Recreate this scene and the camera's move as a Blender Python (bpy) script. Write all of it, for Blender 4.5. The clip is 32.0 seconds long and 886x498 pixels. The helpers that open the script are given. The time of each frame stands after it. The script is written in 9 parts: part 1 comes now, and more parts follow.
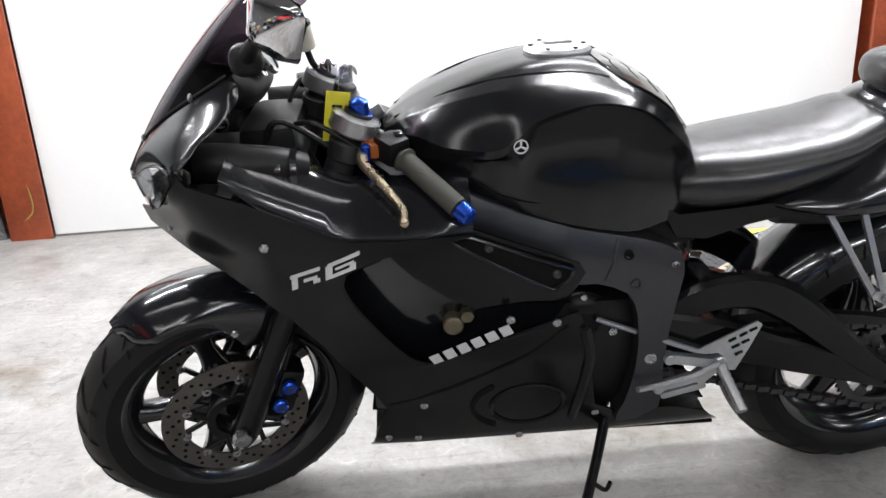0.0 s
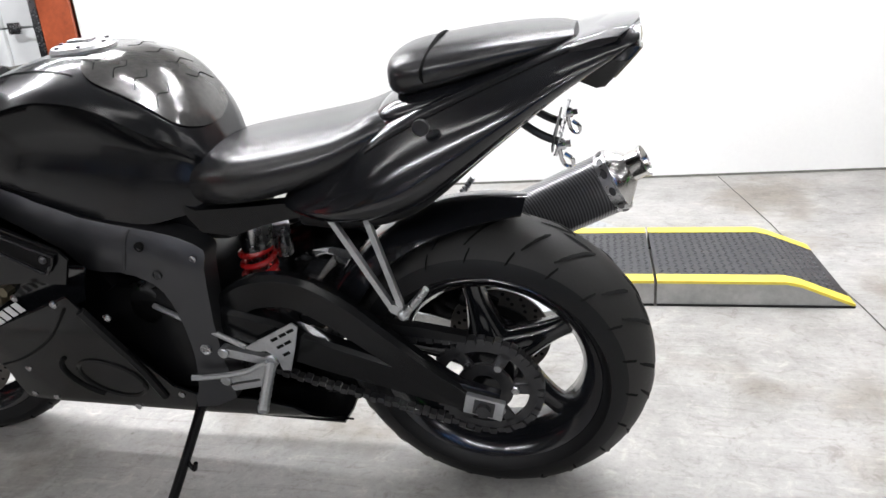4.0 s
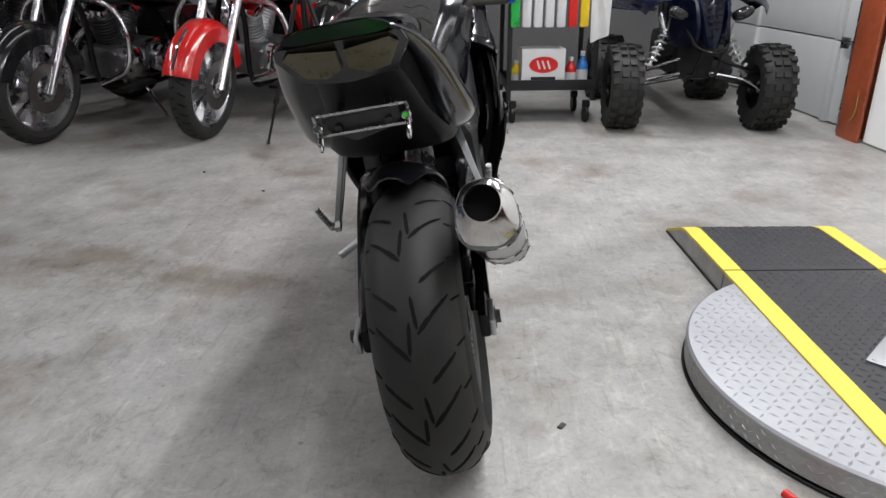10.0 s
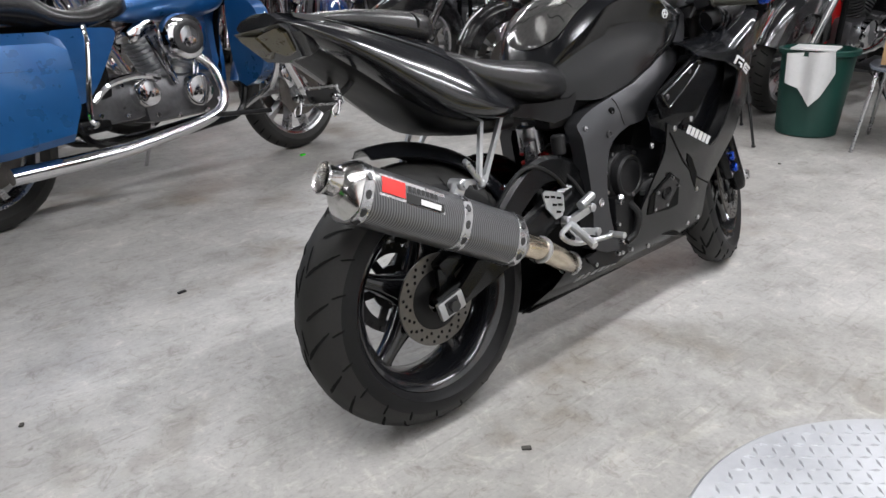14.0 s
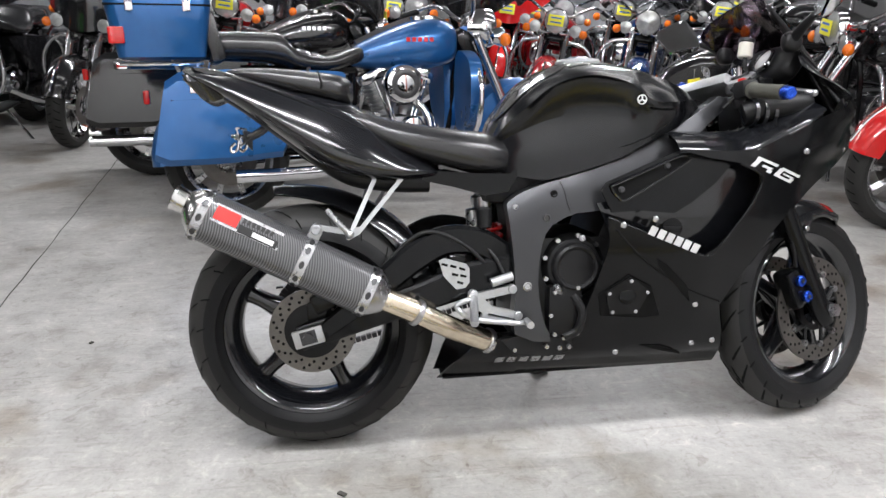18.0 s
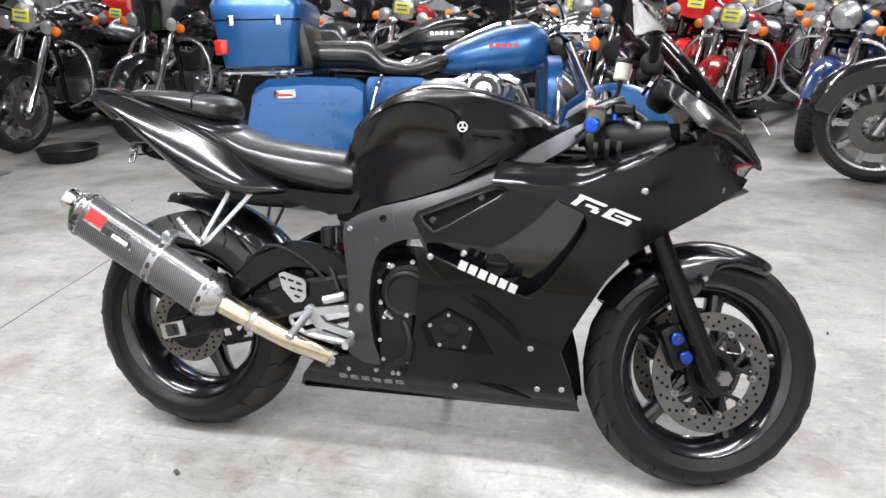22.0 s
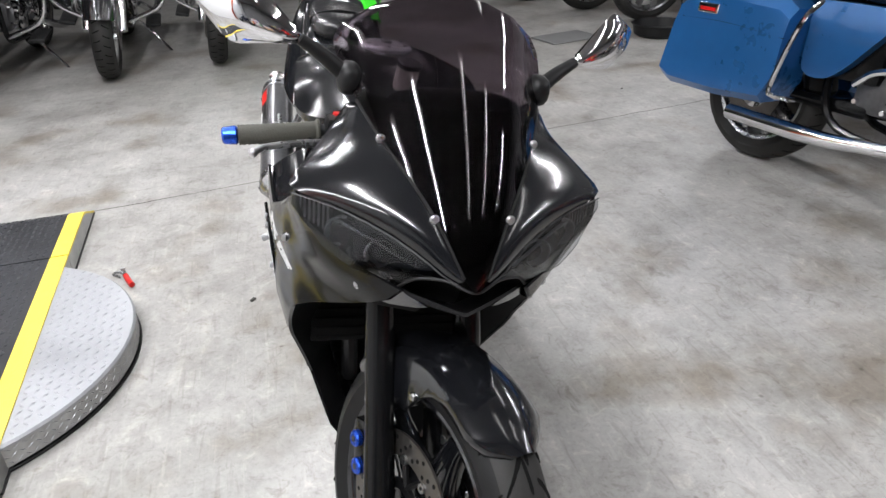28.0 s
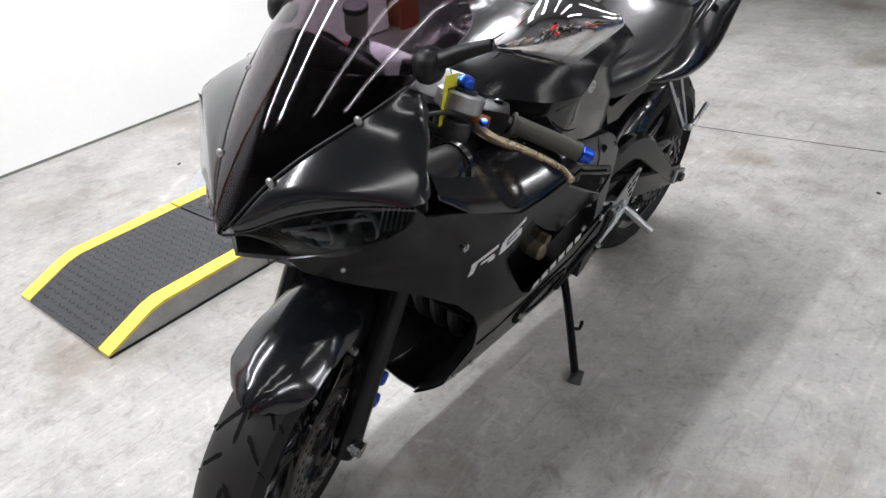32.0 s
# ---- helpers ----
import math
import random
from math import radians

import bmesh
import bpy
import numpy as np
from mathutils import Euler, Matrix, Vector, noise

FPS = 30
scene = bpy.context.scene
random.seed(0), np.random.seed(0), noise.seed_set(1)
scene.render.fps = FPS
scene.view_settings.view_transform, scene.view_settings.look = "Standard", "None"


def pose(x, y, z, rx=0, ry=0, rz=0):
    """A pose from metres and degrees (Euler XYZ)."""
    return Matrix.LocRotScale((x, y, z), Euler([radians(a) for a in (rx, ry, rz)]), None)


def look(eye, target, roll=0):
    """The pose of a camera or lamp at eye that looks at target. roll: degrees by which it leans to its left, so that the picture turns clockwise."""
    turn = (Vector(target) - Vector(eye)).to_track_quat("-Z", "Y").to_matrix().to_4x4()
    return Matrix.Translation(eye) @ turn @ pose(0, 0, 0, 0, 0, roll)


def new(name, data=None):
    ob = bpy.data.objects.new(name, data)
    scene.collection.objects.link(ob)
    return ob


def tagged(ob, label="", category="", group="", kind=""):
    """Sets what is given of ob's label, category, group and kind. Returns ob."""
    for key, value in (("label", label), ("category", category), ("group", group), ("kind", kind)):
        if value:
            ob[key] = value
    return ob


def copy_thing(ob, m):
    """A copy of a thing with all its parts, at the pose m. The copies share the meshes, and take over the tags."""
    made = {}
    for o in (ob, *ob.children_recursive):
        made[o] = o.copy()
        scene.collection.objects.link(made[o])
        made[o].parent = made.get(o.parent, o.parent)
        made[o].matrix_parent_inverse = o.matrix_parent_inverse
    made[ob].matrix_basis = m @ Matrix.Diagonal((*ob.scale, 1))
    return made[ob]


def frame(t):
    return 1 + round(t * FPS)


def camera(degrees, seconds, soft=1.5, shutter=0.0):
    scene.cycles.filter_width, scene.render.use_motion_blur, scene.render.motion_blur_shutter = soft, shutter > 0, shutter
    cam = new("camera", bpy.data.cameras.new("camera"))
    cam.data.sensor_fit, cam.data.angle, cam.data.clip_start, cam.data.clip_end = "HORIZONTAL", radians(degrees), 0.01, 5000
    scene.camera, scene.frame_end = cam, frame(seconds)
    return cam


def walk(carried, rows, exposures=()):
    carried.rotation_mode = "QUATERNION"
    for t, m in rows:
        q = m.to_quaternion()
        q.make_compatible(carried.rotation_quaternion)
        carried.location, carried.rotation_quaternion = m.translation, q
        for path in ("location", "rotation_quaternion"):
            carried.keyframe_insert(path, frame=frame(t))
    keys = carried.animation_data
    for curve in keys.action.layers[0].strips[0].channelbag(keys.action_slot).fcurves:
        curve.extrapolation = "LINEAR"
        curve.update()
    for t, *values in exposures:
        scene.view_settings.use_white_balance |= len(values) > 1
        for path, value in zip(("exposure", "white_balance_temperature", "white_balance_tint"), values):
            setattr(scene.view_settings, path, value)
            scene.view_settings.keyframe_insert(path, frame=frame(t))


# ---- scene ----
cam = camera(64.6, 32.0)
PATH = [
    (0, (-0.286, -1.439, 1.026), (-0.202, 0.466, 0.423), -2.8),
    (0.5, (-0.156, -1.437, 1.027), (-0.150, 0.459, 0.389), -5.2),
    (1, (0.002, -1.466, 1.036), (-0.058, 0.433, 0.41), -5.8),
    (1.5, (0.151, -1.454, 1.024), (0.052, 0.448, 0.412), -5.8),
    (2, (0.331, -1.433, 1.021), (0.146, 0.459, 0.397), -4.9),
    (2.5, (0.491, -1.461, 1.005), (0.168, 0.404, 0.36), -3.9),
    (3, (0.634, -1.465, 1.007), (0.206, 0.398, 0.417), -4.1),
    (3.5, (0.824, -1.379, 0.985), (0.378, 0.483, 0.404), -4.8),
    (4, (0.975, -1.316, 0.992), (0.457, 0.506, 0.35), -4.8),
    (4.5, (1.169, -1.321, 0.997), (0.484, 0.447, 0.36), -5.1),
    (6.5, (1.736, -1.008, 1.026), (0.398, 0.312, 0.344), -4.4),
    (7, (1.828, -0.887, 1.02), (0.365, 0.311, 0.369), -4.2),
    (7.5, (1.867, -0.73, 1.038), (0.282, 0.266, 0.332), -2.6),
    (8, (1.951, -0.591, 1.031), (0.267, 0.213, 0.319), -2.9),
    (8.5, (2.052, -0.424, 1.045), (0.264, 0.153, 0.367), -2.2),
    (9, (2.07, -0.288, 1.037), (0.239, 0.114, 0.343), -0.9),
    (9.5, (2.036, -0.129, 1.045), (0.183, 0.061, 0.319), 0.4),
    (10, (2.067, 0.035, 1.043), (0.214, -0.031, 0.292), -0.4),
    (10.5, (2.066, 0.199, 1.074), (0.215, -0.076, 0.367), -0.1),
    (11, (1.999, 0.355, 1.045), (0.189, -0.136, 0.349), -0.4),
    (11.5, (1.94, 0.487, 1.048), (0.228, -0.179, 0.257), 0.4),
    (12, (1.906, 0.645, 1.064), (0.286, -0.204, 0.255), 0.4),
    (12.5, (1.891, 0.797, 1.07), (0.355, -0.208, 0.274), -1.1),
    (13, (1.811, 0.907, 1.056), (0.348, -0.219, 0.287), -1.8),
    (13.5, (1.731, 1.012, 1.056), (0.403, -0.27, 0.287), -1.7),
    (14, (1.652, 1.148, 1.069), (0.442, -0.242, 0.293), -1.0),
    (14.5, (1.581, 1.241, 1.083), (0.449, -0.241, 0.36), 0.5),
    (15, (1.445, 1.323, 1.074), (0.441, -0.244, 0.341), 0.5),
    (15.5, (1.287, 1.496, 1.076), (0.542, -0.215, 0.357), -0.6),
    (17.5, (0.749, 1.642, 1.08), (0.412, -0.213, 0.412), 0.3),
    (18, (0.605, 1.697, 1.102), (0.341, -0.18, 0.464), 0.9),
    (18.5, (0.492, 1.759, 1.098), (0.33, -0.139, 0.49), 1.6),
    (19, (0.359, 1.746, 1.106), (0.297, -0.154, 0.485), 1.3),
    (19.5, (0.234, 1.724, 1.13), (0.275, -0.168, 0.483), 1.9),
    (20, (0.104, 1.744, 1.148), (0.202, -0.148, 0.508), 1.1),
    (20.5, (-0.038, 1.796, 1.159), (0.156, -0.113, 0.596), 0.5),
    (21, (-0.166, 1.78, 1.159), (0.086, -0.13, 0.621), -0.4),
    (21.5, (-0.292, 1.69, 1.169), (0.055, -0.184, 0.562), 0.0),
    (22, (-0.451, 1.634, 1.176), (0.007, -0.199, 0.519), -1.1),
    (22.5, (-0.627, 1.619, 1.184), (-0.046, -0.168, 0.498), -1.3),
    (23, (-0.758, 1.528, 1.174), (-0.066, -0.196, 0.433), -1.0),
    (23.5, (-0.872, 1.395, 1.182), (-0.031, -0.219, 0.352), -0.8),
    (24, (-1.004, 1.32, 1.19), (-0.048, -0.219, 0.344), -0.5),
    (24.5, (-1.179, 1.252, 1.196), (-0.101, -0.194, 0.331), 0.1),
    (26.5, (-1.604, 0.63, 1.229), (-0.126, -0.245, 0.204), 0.5),
    (27, (-1.613, 0.456, 1.262), (-0.076, -0.293, 0.211), 0.1),
    (27.5, (-1.578, 0.293, 1.295), (0.047, -0.3, 0.291), -0.8),
    (28, (-1.606, 0.108, 1.318), (0.129, -0.314, 0.364), -2.6),
    (28.5, (-1.62, -0.07, 1.323), (0.164, -0.225, 0.431), -4.2),
    (29, (-1.542, -0.235, 1.306), (0.247, -0.22, 0.412), -4.0),
    (29.5, (-1.474, -0.364, 1.327), (0.291, -0.14, 0.412), -4.7),
    (30, (-1.481, -0.528, 1.328), (0.228, -0.021, 0.422), -4.8),
    (30.5, (-1.453, -0.647, 1.306), (0.149, 0.085, 0.36), -5.0),
    (31, (-1.368, -0.765, 1.286), (0.14, 0.09, 0.29), -4.3),
    (31.5, (-1.286, -0.846, 1.278), (0.091, 0.162, 0.235), -4.5),
    (32, (-1.231, -0.991, 1.28), (0.017, 0.178, 0.244), -5.0),
]
EXPOSURES = [(t, e + 0.25) for t, e in ((0, 0.58), (2, 0.80), (3, 0.76), (4.5, 0.55), (7, 0.27), (9, -0.02), (12, 0.0), (14, 0.22), (15, 0.30), (18, 0.48), (21, 0.7), (23.5, 0.85), (27, 0.65), (29, 0.45), (32, 0.45))]
walk(cam, [(t, look(eye, target, roll)) for t, eye, target, roll in PATH], EXPOSURES)

# ---- world and lamps ----
world = bpy.data.worlds.new("world")
scene.world = world
world.use_nodes = True
world.node_tree.nodes["Background"].inputs[0].default_value = (0.8, 0.85, 0.9, 1)
world.node_tree.nodes["Background"].inputs[1].default_value = 0.02

CEIL = 3.4
LAMP_ROWS = ((1.9, (32, 30, 8)), (0.75, (65, 72, 6)), (-1.3, (3, 3, 3)), (-2.9, (5, 5, 4)), (-5.5, (78, 76, 55)))  # y, watts along x


# ---- small mesh tools ----
from mathutils.geometry import delaunay_2d_cdt

def B():
    return bmesh.new()


def box(bm, c, s, rot=None, bev=0.0):
    """A box of size s round c, with bevelled edges."""
    t = B()
    bmesh.ops.create_cube(t, size=1)
    for v in t.verts:
        v.co = Vector((v.co.x * s[0], v.co.y * s[1], v.co.z * s[2]))
    if bev:
        bmesh.ops.bevel(t, geom=list(t.edges), offset=bev, segments=2, profile=0.6, affect="EDGES")
    m = Matrix.Translation(c)
    if rot:
        m = m @ Euler([radians(a) for a in rot]).to_matrix().to_4x4()
    merge(bm, t, m)


def merge(bm, t, m=None):
    if m is not None:
        t.transform(m)
    me = bpy.data.meshes.new("tmp")
    t.to_mesh(me)
    t.free()
    bm.from_mesh(me)
    bpy.data.meshes.remove(me)


def frame_of(d):
    d = Vector(d).normalized()
    a = Vector((0, 0, 1)) if abs(d.z) < 0.9 else Vector((1, 0, 0))
    u = d.cross(a).normalized()
    return u, d.cross(u).normalized(), d


def loft(bm, rings, closed=True, cap=True):
    vs = [[bm.verts.new(p) for p in r] for r in rings]
    n = len(rings[0])
    for a, b in zip(vs, vs[1:]):
        for i in range(n if closed else n - 1):
            j = (i + 1) % n
            try:
                bm.faces.new((a[i], a[j], b[j], b[i]))
            except ValueError:
                pass
    if cap and closed:
        bm.faces.new(vs[0][::-1])
        bm.faces.new(vs[-1])
    return vs


def cyl(bm, p0, p1, r0, r1=None, n=16, bev=0.0):
    r1 = r0 if r1 is None else r1
    p0, p1 = Vector(p0), Vector(p1)
    u, w, d = frame_of(p1 - p0)
    ring = lambda p, r: [p + (u * math.cos(2 * math.pi * i / n) + w * math.sin(2 * math.pi * i / n)) * r for i in range(n)]
    if bev:
        loft(bm, [ring(p0, r0 - bev), ring(p0 + d * bev, r0), ring(p1 - d * bev, r1), ring(p1, r1 - bev)])
    else:
        loft(bm, [ring(p0, r0), ring(p1, r1)])


def cr(pts, n=8, closed=False):
    """A smooth curve through points, n steps a span."""
    P = [np.array(p, float) for p in pts]
    out = []
    m = len(P)
    for i in range(m if closed else m - 1):
        p0 = P[(i - 1) % m] if closed or i else 2 * P[0] - P[1]
        p1, p2 = P[i], P[(i + 1) % m]
        p3 = P[(i + 2) % m] if closed or i + 2 < m else 2 * P[-1] - P[-2]
        for k in range(n):
            t = k / n
            out.append(0.5 * (2 * p1 + (p2 - p0) * t + (2 * p0 - 5 * p1 + 4 * p2 - p3) * t * t + (3 * p1 - p0 - 3 * p2 + p3) * t ** 3))
    if not closed:
        out.append(P[-1])
    return [tuple(p) for p in out]


def tube(bm, pts, r, n=8, smooth=6, radii=None):
    pts = [Vector(p) for p in (cr(pts, smooth) if smooth and len(pts) > 2 else pts)]
    u, w, d = frame_of(pts[1] - pts[0])
    rings = []
    for i, p in enumerate(pts):
        d = (pts[min(i + 1, len(pts) - 1)] - pts[max(i - 1, 0)]).normalized()
        u = (u - d * u.dot(d)).normalized()
        w = d.cross(u)
        rr = r if radii is None else np.interp(i / (len(pts) - 1), np.linspace(0, 1, len(radii)), radii)
        rings.append([p + (u * math.cos(2 * math.pi * k / n) + w * math.sin(2 * math.pi * k / n)) * rr for k in range(n)])
    loft(bm, rings)


def revolve(bm, prof, c=(0, 0, 0), n=48, closed=False, axis="y"):
    """A profile of (radius, offset along the axis) turned round the axis."""
    rings = []
    for i in range(n):
        a = 2 * math.pi * i / n
        ca, sa = math.cos(a), math.sin(a)
        if axis == "y":
            rings.append([(c[0] + r * ca, c[1] + h, c[2] + r * sa) for r, h in prof])
        elif axis == "z":
            rings.append([(c[0] + r * ca, c[1] + r * sa, c[2] + h) for r, h in prof])
        else:
            rings.append([(c[0] + h, c[1] + r * ca, c[2] + r * sa) for r, h in prof])
    vs = [[bm.verts.new(p) for p in r] for r in rings]
    m = len(prof)
    for i in range(n):
        a, b = vs[i], vs[(i + 1) % n]
        for k in range(m if closed else m - 1):
            j = (k + 1) % m
            bm.faces.new((a[k], a[j], b[j], b[k]))


def blob(bm, c, s, n=16, p=2.0, rot=None):
    """A rounded lump; p above 2 makes it boxier."""
    t = B()
    bmesh.ops.create_uvsphere(t, u_segments=n, v_segments=max(6, n // 2), radius=1)
    f = lambda a: math.copysign(abs(a) ** (2 / p), a)
    for v in t.verts:
        v.co = Vector((f(v.co.x) * s[0], f(v.co.y) * s[1], f(v.co.z) * s[2]))
    m = Matrix.Translation(c)
    if rot:
        m = m @ Euler([radians(a) for a in rot]).to_matrix().to_4x4()
    merge(bm, t, m)


def sheet(bm, outline, place, thick, step=0.02, inward=(0, 1, 0)):
    """A curved plate: a flat outline (u, v) laid on the surface place(u, v), with the given thickness inward."""
    rim = []
    for (u0, v0), (u1, v1) in zip(outline, [*outline[1:], outline[0]]):
        k = max(1, int(math.hypot(u1 - u0, v1 - v0) / step))
        rim += [Vector((u0 + (u1 - u0) * i / k, v0 + (v1 - v0) * i / k)) for i in range(k)]
    us, ws = [p.x for p in rim], [p.y for p in rim]
    n = len(rim)
    A, C = np.array(rim), np.roll(np.array(rim), -1, 0)
    inner = []
    for u in np.arange(min(us) + step / 2, max(us), step):
        for v in np.arange(min(ws) + step / 2, max(ws), step):
            t = np.clip(((np.array((u, v)) - A) * (C - A)).sum(1) / np.maximum(1e-12, ((C - A) ** 2).sum(1)), 0, 1)
            if np.min(np.hypot(*(A + (C - A) * t[:, None] - (u, v)).T)) > step * 0.35:
                inner.append(Vector((u, v)))
    vs, es, fs, *_ = delaunay_2d_cdt(rim + inner, [], [list(range(n))], 1, 1e-6)
    base = len(bm.verts)
    inv = Vector(inward) * thick
    P = [Vector(place(p.x, p.y)) for p in vs]
    top = [bm.verts.new(p) for p in P]
    low = [bm.verts.new(p + inv) for p in P]
    count = {}
    for f in fs:
        bm.faces.new([top[i] for i in f])
        bm.faces.new([low[i] for i in reversed(f)])
        for i, j in zip(f, [*f[1:], f[0]]):
            count.setdefault((min(i, j), max(i, j)), []).append((i, j))
    for e in count.values():
        if len(e) == 1:
            i, j = e[0]
            bm.faces.new((top[j], top[i], low[i], low[j]))


def ruled(bm, A, C, place, thick, inward, nu=24, nv=10, bulge=0.0):
    """A smooth plate spanned between two curves (u, v), laid on place(u, v)."""
    def even(pts):
        P = np.array(pts)
        d = np.concatenate(([0], np.cumsum(np.hypot(*np.diff(P, axis=0).T))))
        t = np.linspace(0, d[-1], nu)
        return np.stack([np.interp(t, d, P[:, 0]), np.interp(t, d, P[:, 1])], 1)

    a, c = even(A), even(C)
    inv = Vector(inward) * thick
    top = [[Vector(place(*(a[i] + (c[i] - a[i]) * j / nv))) for j in range(nv + 1)] for i in range(nu)]
    for _ in range(12):
        old = [[p.copy() for p in row] for row in top]
        for i in range(1, nu - 1):
            for j in range(1, nv):
                top[i][j] = old[i][j] * 0.4 + (old[i - 1][j] + old[i + 1][j] + old[i][j - 1] + old[i][j + 1]) * 0.15
    for i, row in enumerate(top):
        for j, p in enumerate(row):
            p -= Vector(inward) * bulge * math.sin(math.pi * j / nv) ** 0.8 * math.sin(math.pi * i / (nu - 1)) ** 0.8
    loft(bm, [row + [p + inv for p in row[::-1]] for row in top])


def finish(me, sharp=35):
    me.polygons.foreach_set("use_smooth", [True] * len(me.polygons))
    me.set_sharp_from_angle(angle=radians(sharp))


def part(name, bm, material, parent=None, label="", sharp=35, m=None, fix=True):
    """One mesh object under a thing or a part; m moves the mesh's points first."""
    if fix:
        bmesh.ops.recalc_face_normals(bm, faces=bm.faces[:])
    if m is not None:
        bm.transform(m)
    me = bpy.data.meshes.new(name)
    bm.to_mesh(me)
    bm.free()
    finish(me, sharp)
    me.materials.append(material)
    ob = new(name, me)
    if parent:
        ob.parent = parent
    if label:
        ob["label"] = label
    return ob


def thing(name, label, category, group="", m=None):
    ob = tagged(new(name), label, category, group)
    ob.empty_display_size = 0.1
    if m is not None:
        ob.matrix_basis = m
    return ob


# ---- materials ----
def mat(name, col, rough=0.5, metal=0.0, var=0.15, scale=8.0, bump=0.0, bscale=60.0, rvar=0.1, coat=0.0, spec=0.5):
    """A surface with variation of colour and gloss at two scales and a fine relief."""
    m = bpy.data.materials.new(name)
    m.use_nodes = True
    N, L = m.node_tree.nodes, m.node_tree.links
    b = N["Principled BSDF"]
    tc = N.new("ShaderNodeTexCoord")
    big, fine = N.new("ShaderNodeTexNoise"), N.new("ShaderNodeTexNoise")
    big.inputs["Scale"].default_value, big.inputs["Detail"].default_value = scale, 5
    fine.inputs["Scale"].default_value, fine.inputs["Detail"].default_value = bscale, 4
    L.new(tc.outputs["Object"], big.inputs["Vector"])
    L.new(tc.outputs["Object"], fine.inputs["Vector"])
    mixn = N.new("ShaderNodeMath")
    mixn.operation = "MULTIPLY_ADD"
    mixn.inputs[1].default_value, mixn.inputs[2].default_value = 0.35, 0.0
    L.new(fine.outputs["Fac"], mixn.inputs[0])
    add = N.new("ShaderNodeMath")
    add.operation = "MULTIPLY_ADD"
    add.inputs[1].default_value = 0.65
    L.new(big.outputs["Fac"], add.inputs[0])
    L.new(mixn.outputs[0], add.inputs[2])
    ramp = N.new("ShaderNodeValToRGB")
    ramp.color_ramp.elements[0].position, ramp.color_ramp.elements[1].position = 0.3, 0.7
    ramp.color_ramp.elements[0].color = (*[c * (1 - var) for c in col], 1)
    ramp.color_ramp.elements[1].color = (*[min(1, c * (1 + var)) for c in col], 1)
    L.new(add.outputs[0], ramp.inputs[0])
    L.new(ramp.outputs[0], b.inputs["Base Color"])
    rr = N.new("ShaderNodeMapRange")
    rr.inputs["To Min"].default_value, rr.inputs["To Max"].default_value = max(0.02, rough - rvar), min(1, rough + rvar)
    rr.inputs["From Min"].default_value, rr.inputs["From Max"].default_value = 0.3, 0.7
    L.new(add.outputs[0], rr.inputs["Value"])
    L.new(rr.outputs[0], b.inputs["Roughness"])
    b.inputs["Metallic"].default_value = metal
    b.inputs["Coat Weight"].default_value = coat
    b.inputs["Coat Roughness"].default_value = 0.08
    b.inputs["Specular IOR Level"].default_value = spec
    if bump:
        bp = N.new("ShaderNodeBump")
        bp.inputs["Strength"].default_value, bp.inputs["Distance"].default_value = bump, 0.002
        L.new(fine.outputs["Fac"], bp.inputs["Height"])
        L.new(bp.outputs[0], b.inputs["Normal"])
    return m


def glass(name, col, rough=0.02, alpha_mix=0.0):
    m = bpy.data.materials.new(name)
    m.use_nodes = True
    b = m.node_tree.nodes["Principled BSDF"]
    b.inputs["Base Color"].default_value = (*col, 1)
    b.inputs["Roughness"].default_value = rough
    b.inputs["Transmission Weight"].default_value = 1.0
    b.inputs["IOR"].default_value = 1.42
    return m


def emit(name, col, s):
    m = bpy.data.materials.new(name)
    m.use_nodes = True
    b = m.node_tree.nodes["Principled BSDF"]
    b.inputs["Base Color"].default_value = (*col, 1)
    b.inputs["Emission Color"].default_value = (*col, 1)
    b.inputs["Emission Strength"].default_value = s
    return m


BLACK_GLOSS = mat("black_gloss_paint", (0.0065, 0.007, 0.0085), 0.15, var=0.2, rvar=0.02, spec=0.5, coat=0.4, scale=3, bscale=30)
BLACK_SATIN = mat("black_satin_paint", (0.0045, 0.0047, 0.0052), 0.19, var=0.25, rvar=0.03, scale=3, bscale=40, spec=0.24)
TANK_PAINT = mat("tank_paint", (0.0055, 0.0058, 0.0068), 0.17, var=0.25, rvar=0.03, scale=3, bscale=40, spec=0.45)
BLACK_PLASTIC = mat("black_plastic", (0.0065, 0.0065, 0.007), 0.45, var=0.2, bump=0.1, bscale=400, spec=0.3)
FRAME_GREY = mat("dark_frame_paint", (0.065, 0.066, 0.07), 0.34, metal=0.8, var=0.06, bump=0.02, bscale=500, rvar=0.02)
ENGINE_BLACK = mat("engine_black", (0.0055, 0.0055, 0.006), 0.42, metal=0.2, var=0.3, bump=0.15, bscale=200, spec=0.35)
SIDEWALL = mat("tyre_sidewall", (0.008, 0.008, 0.0085), 0.5, var=0.25, scale=9, bump=0.08, bscale=160, rvar=0.08, spec=0.22)
TYRE = mat("tyre_rubber", (0.021, 0.0205, 0.0195), 0.58, var=0.3, scale=6, bump=0.15, bscale=180, rvar=0.12, spec=0.3)
# matte black, also painted in for the shade of grooves, holes and slots
GROOVE = mat("tyre_groove", (0.006, 0.006, 0.006), 0.9, var=0.2, spec=0.15)
VINYL = mat("seat_vinyl", (0.014, 0.014, 0.015), 0.27, spec=0.65, var=0.05, bump=0.02, bscale=700, rvar=0.0)
POLISHED = mat("polished_steel", (0.62, 0.61, 0.60), 0.17, metal=1.0, var=0.1, scale=30, rvar=0.04)
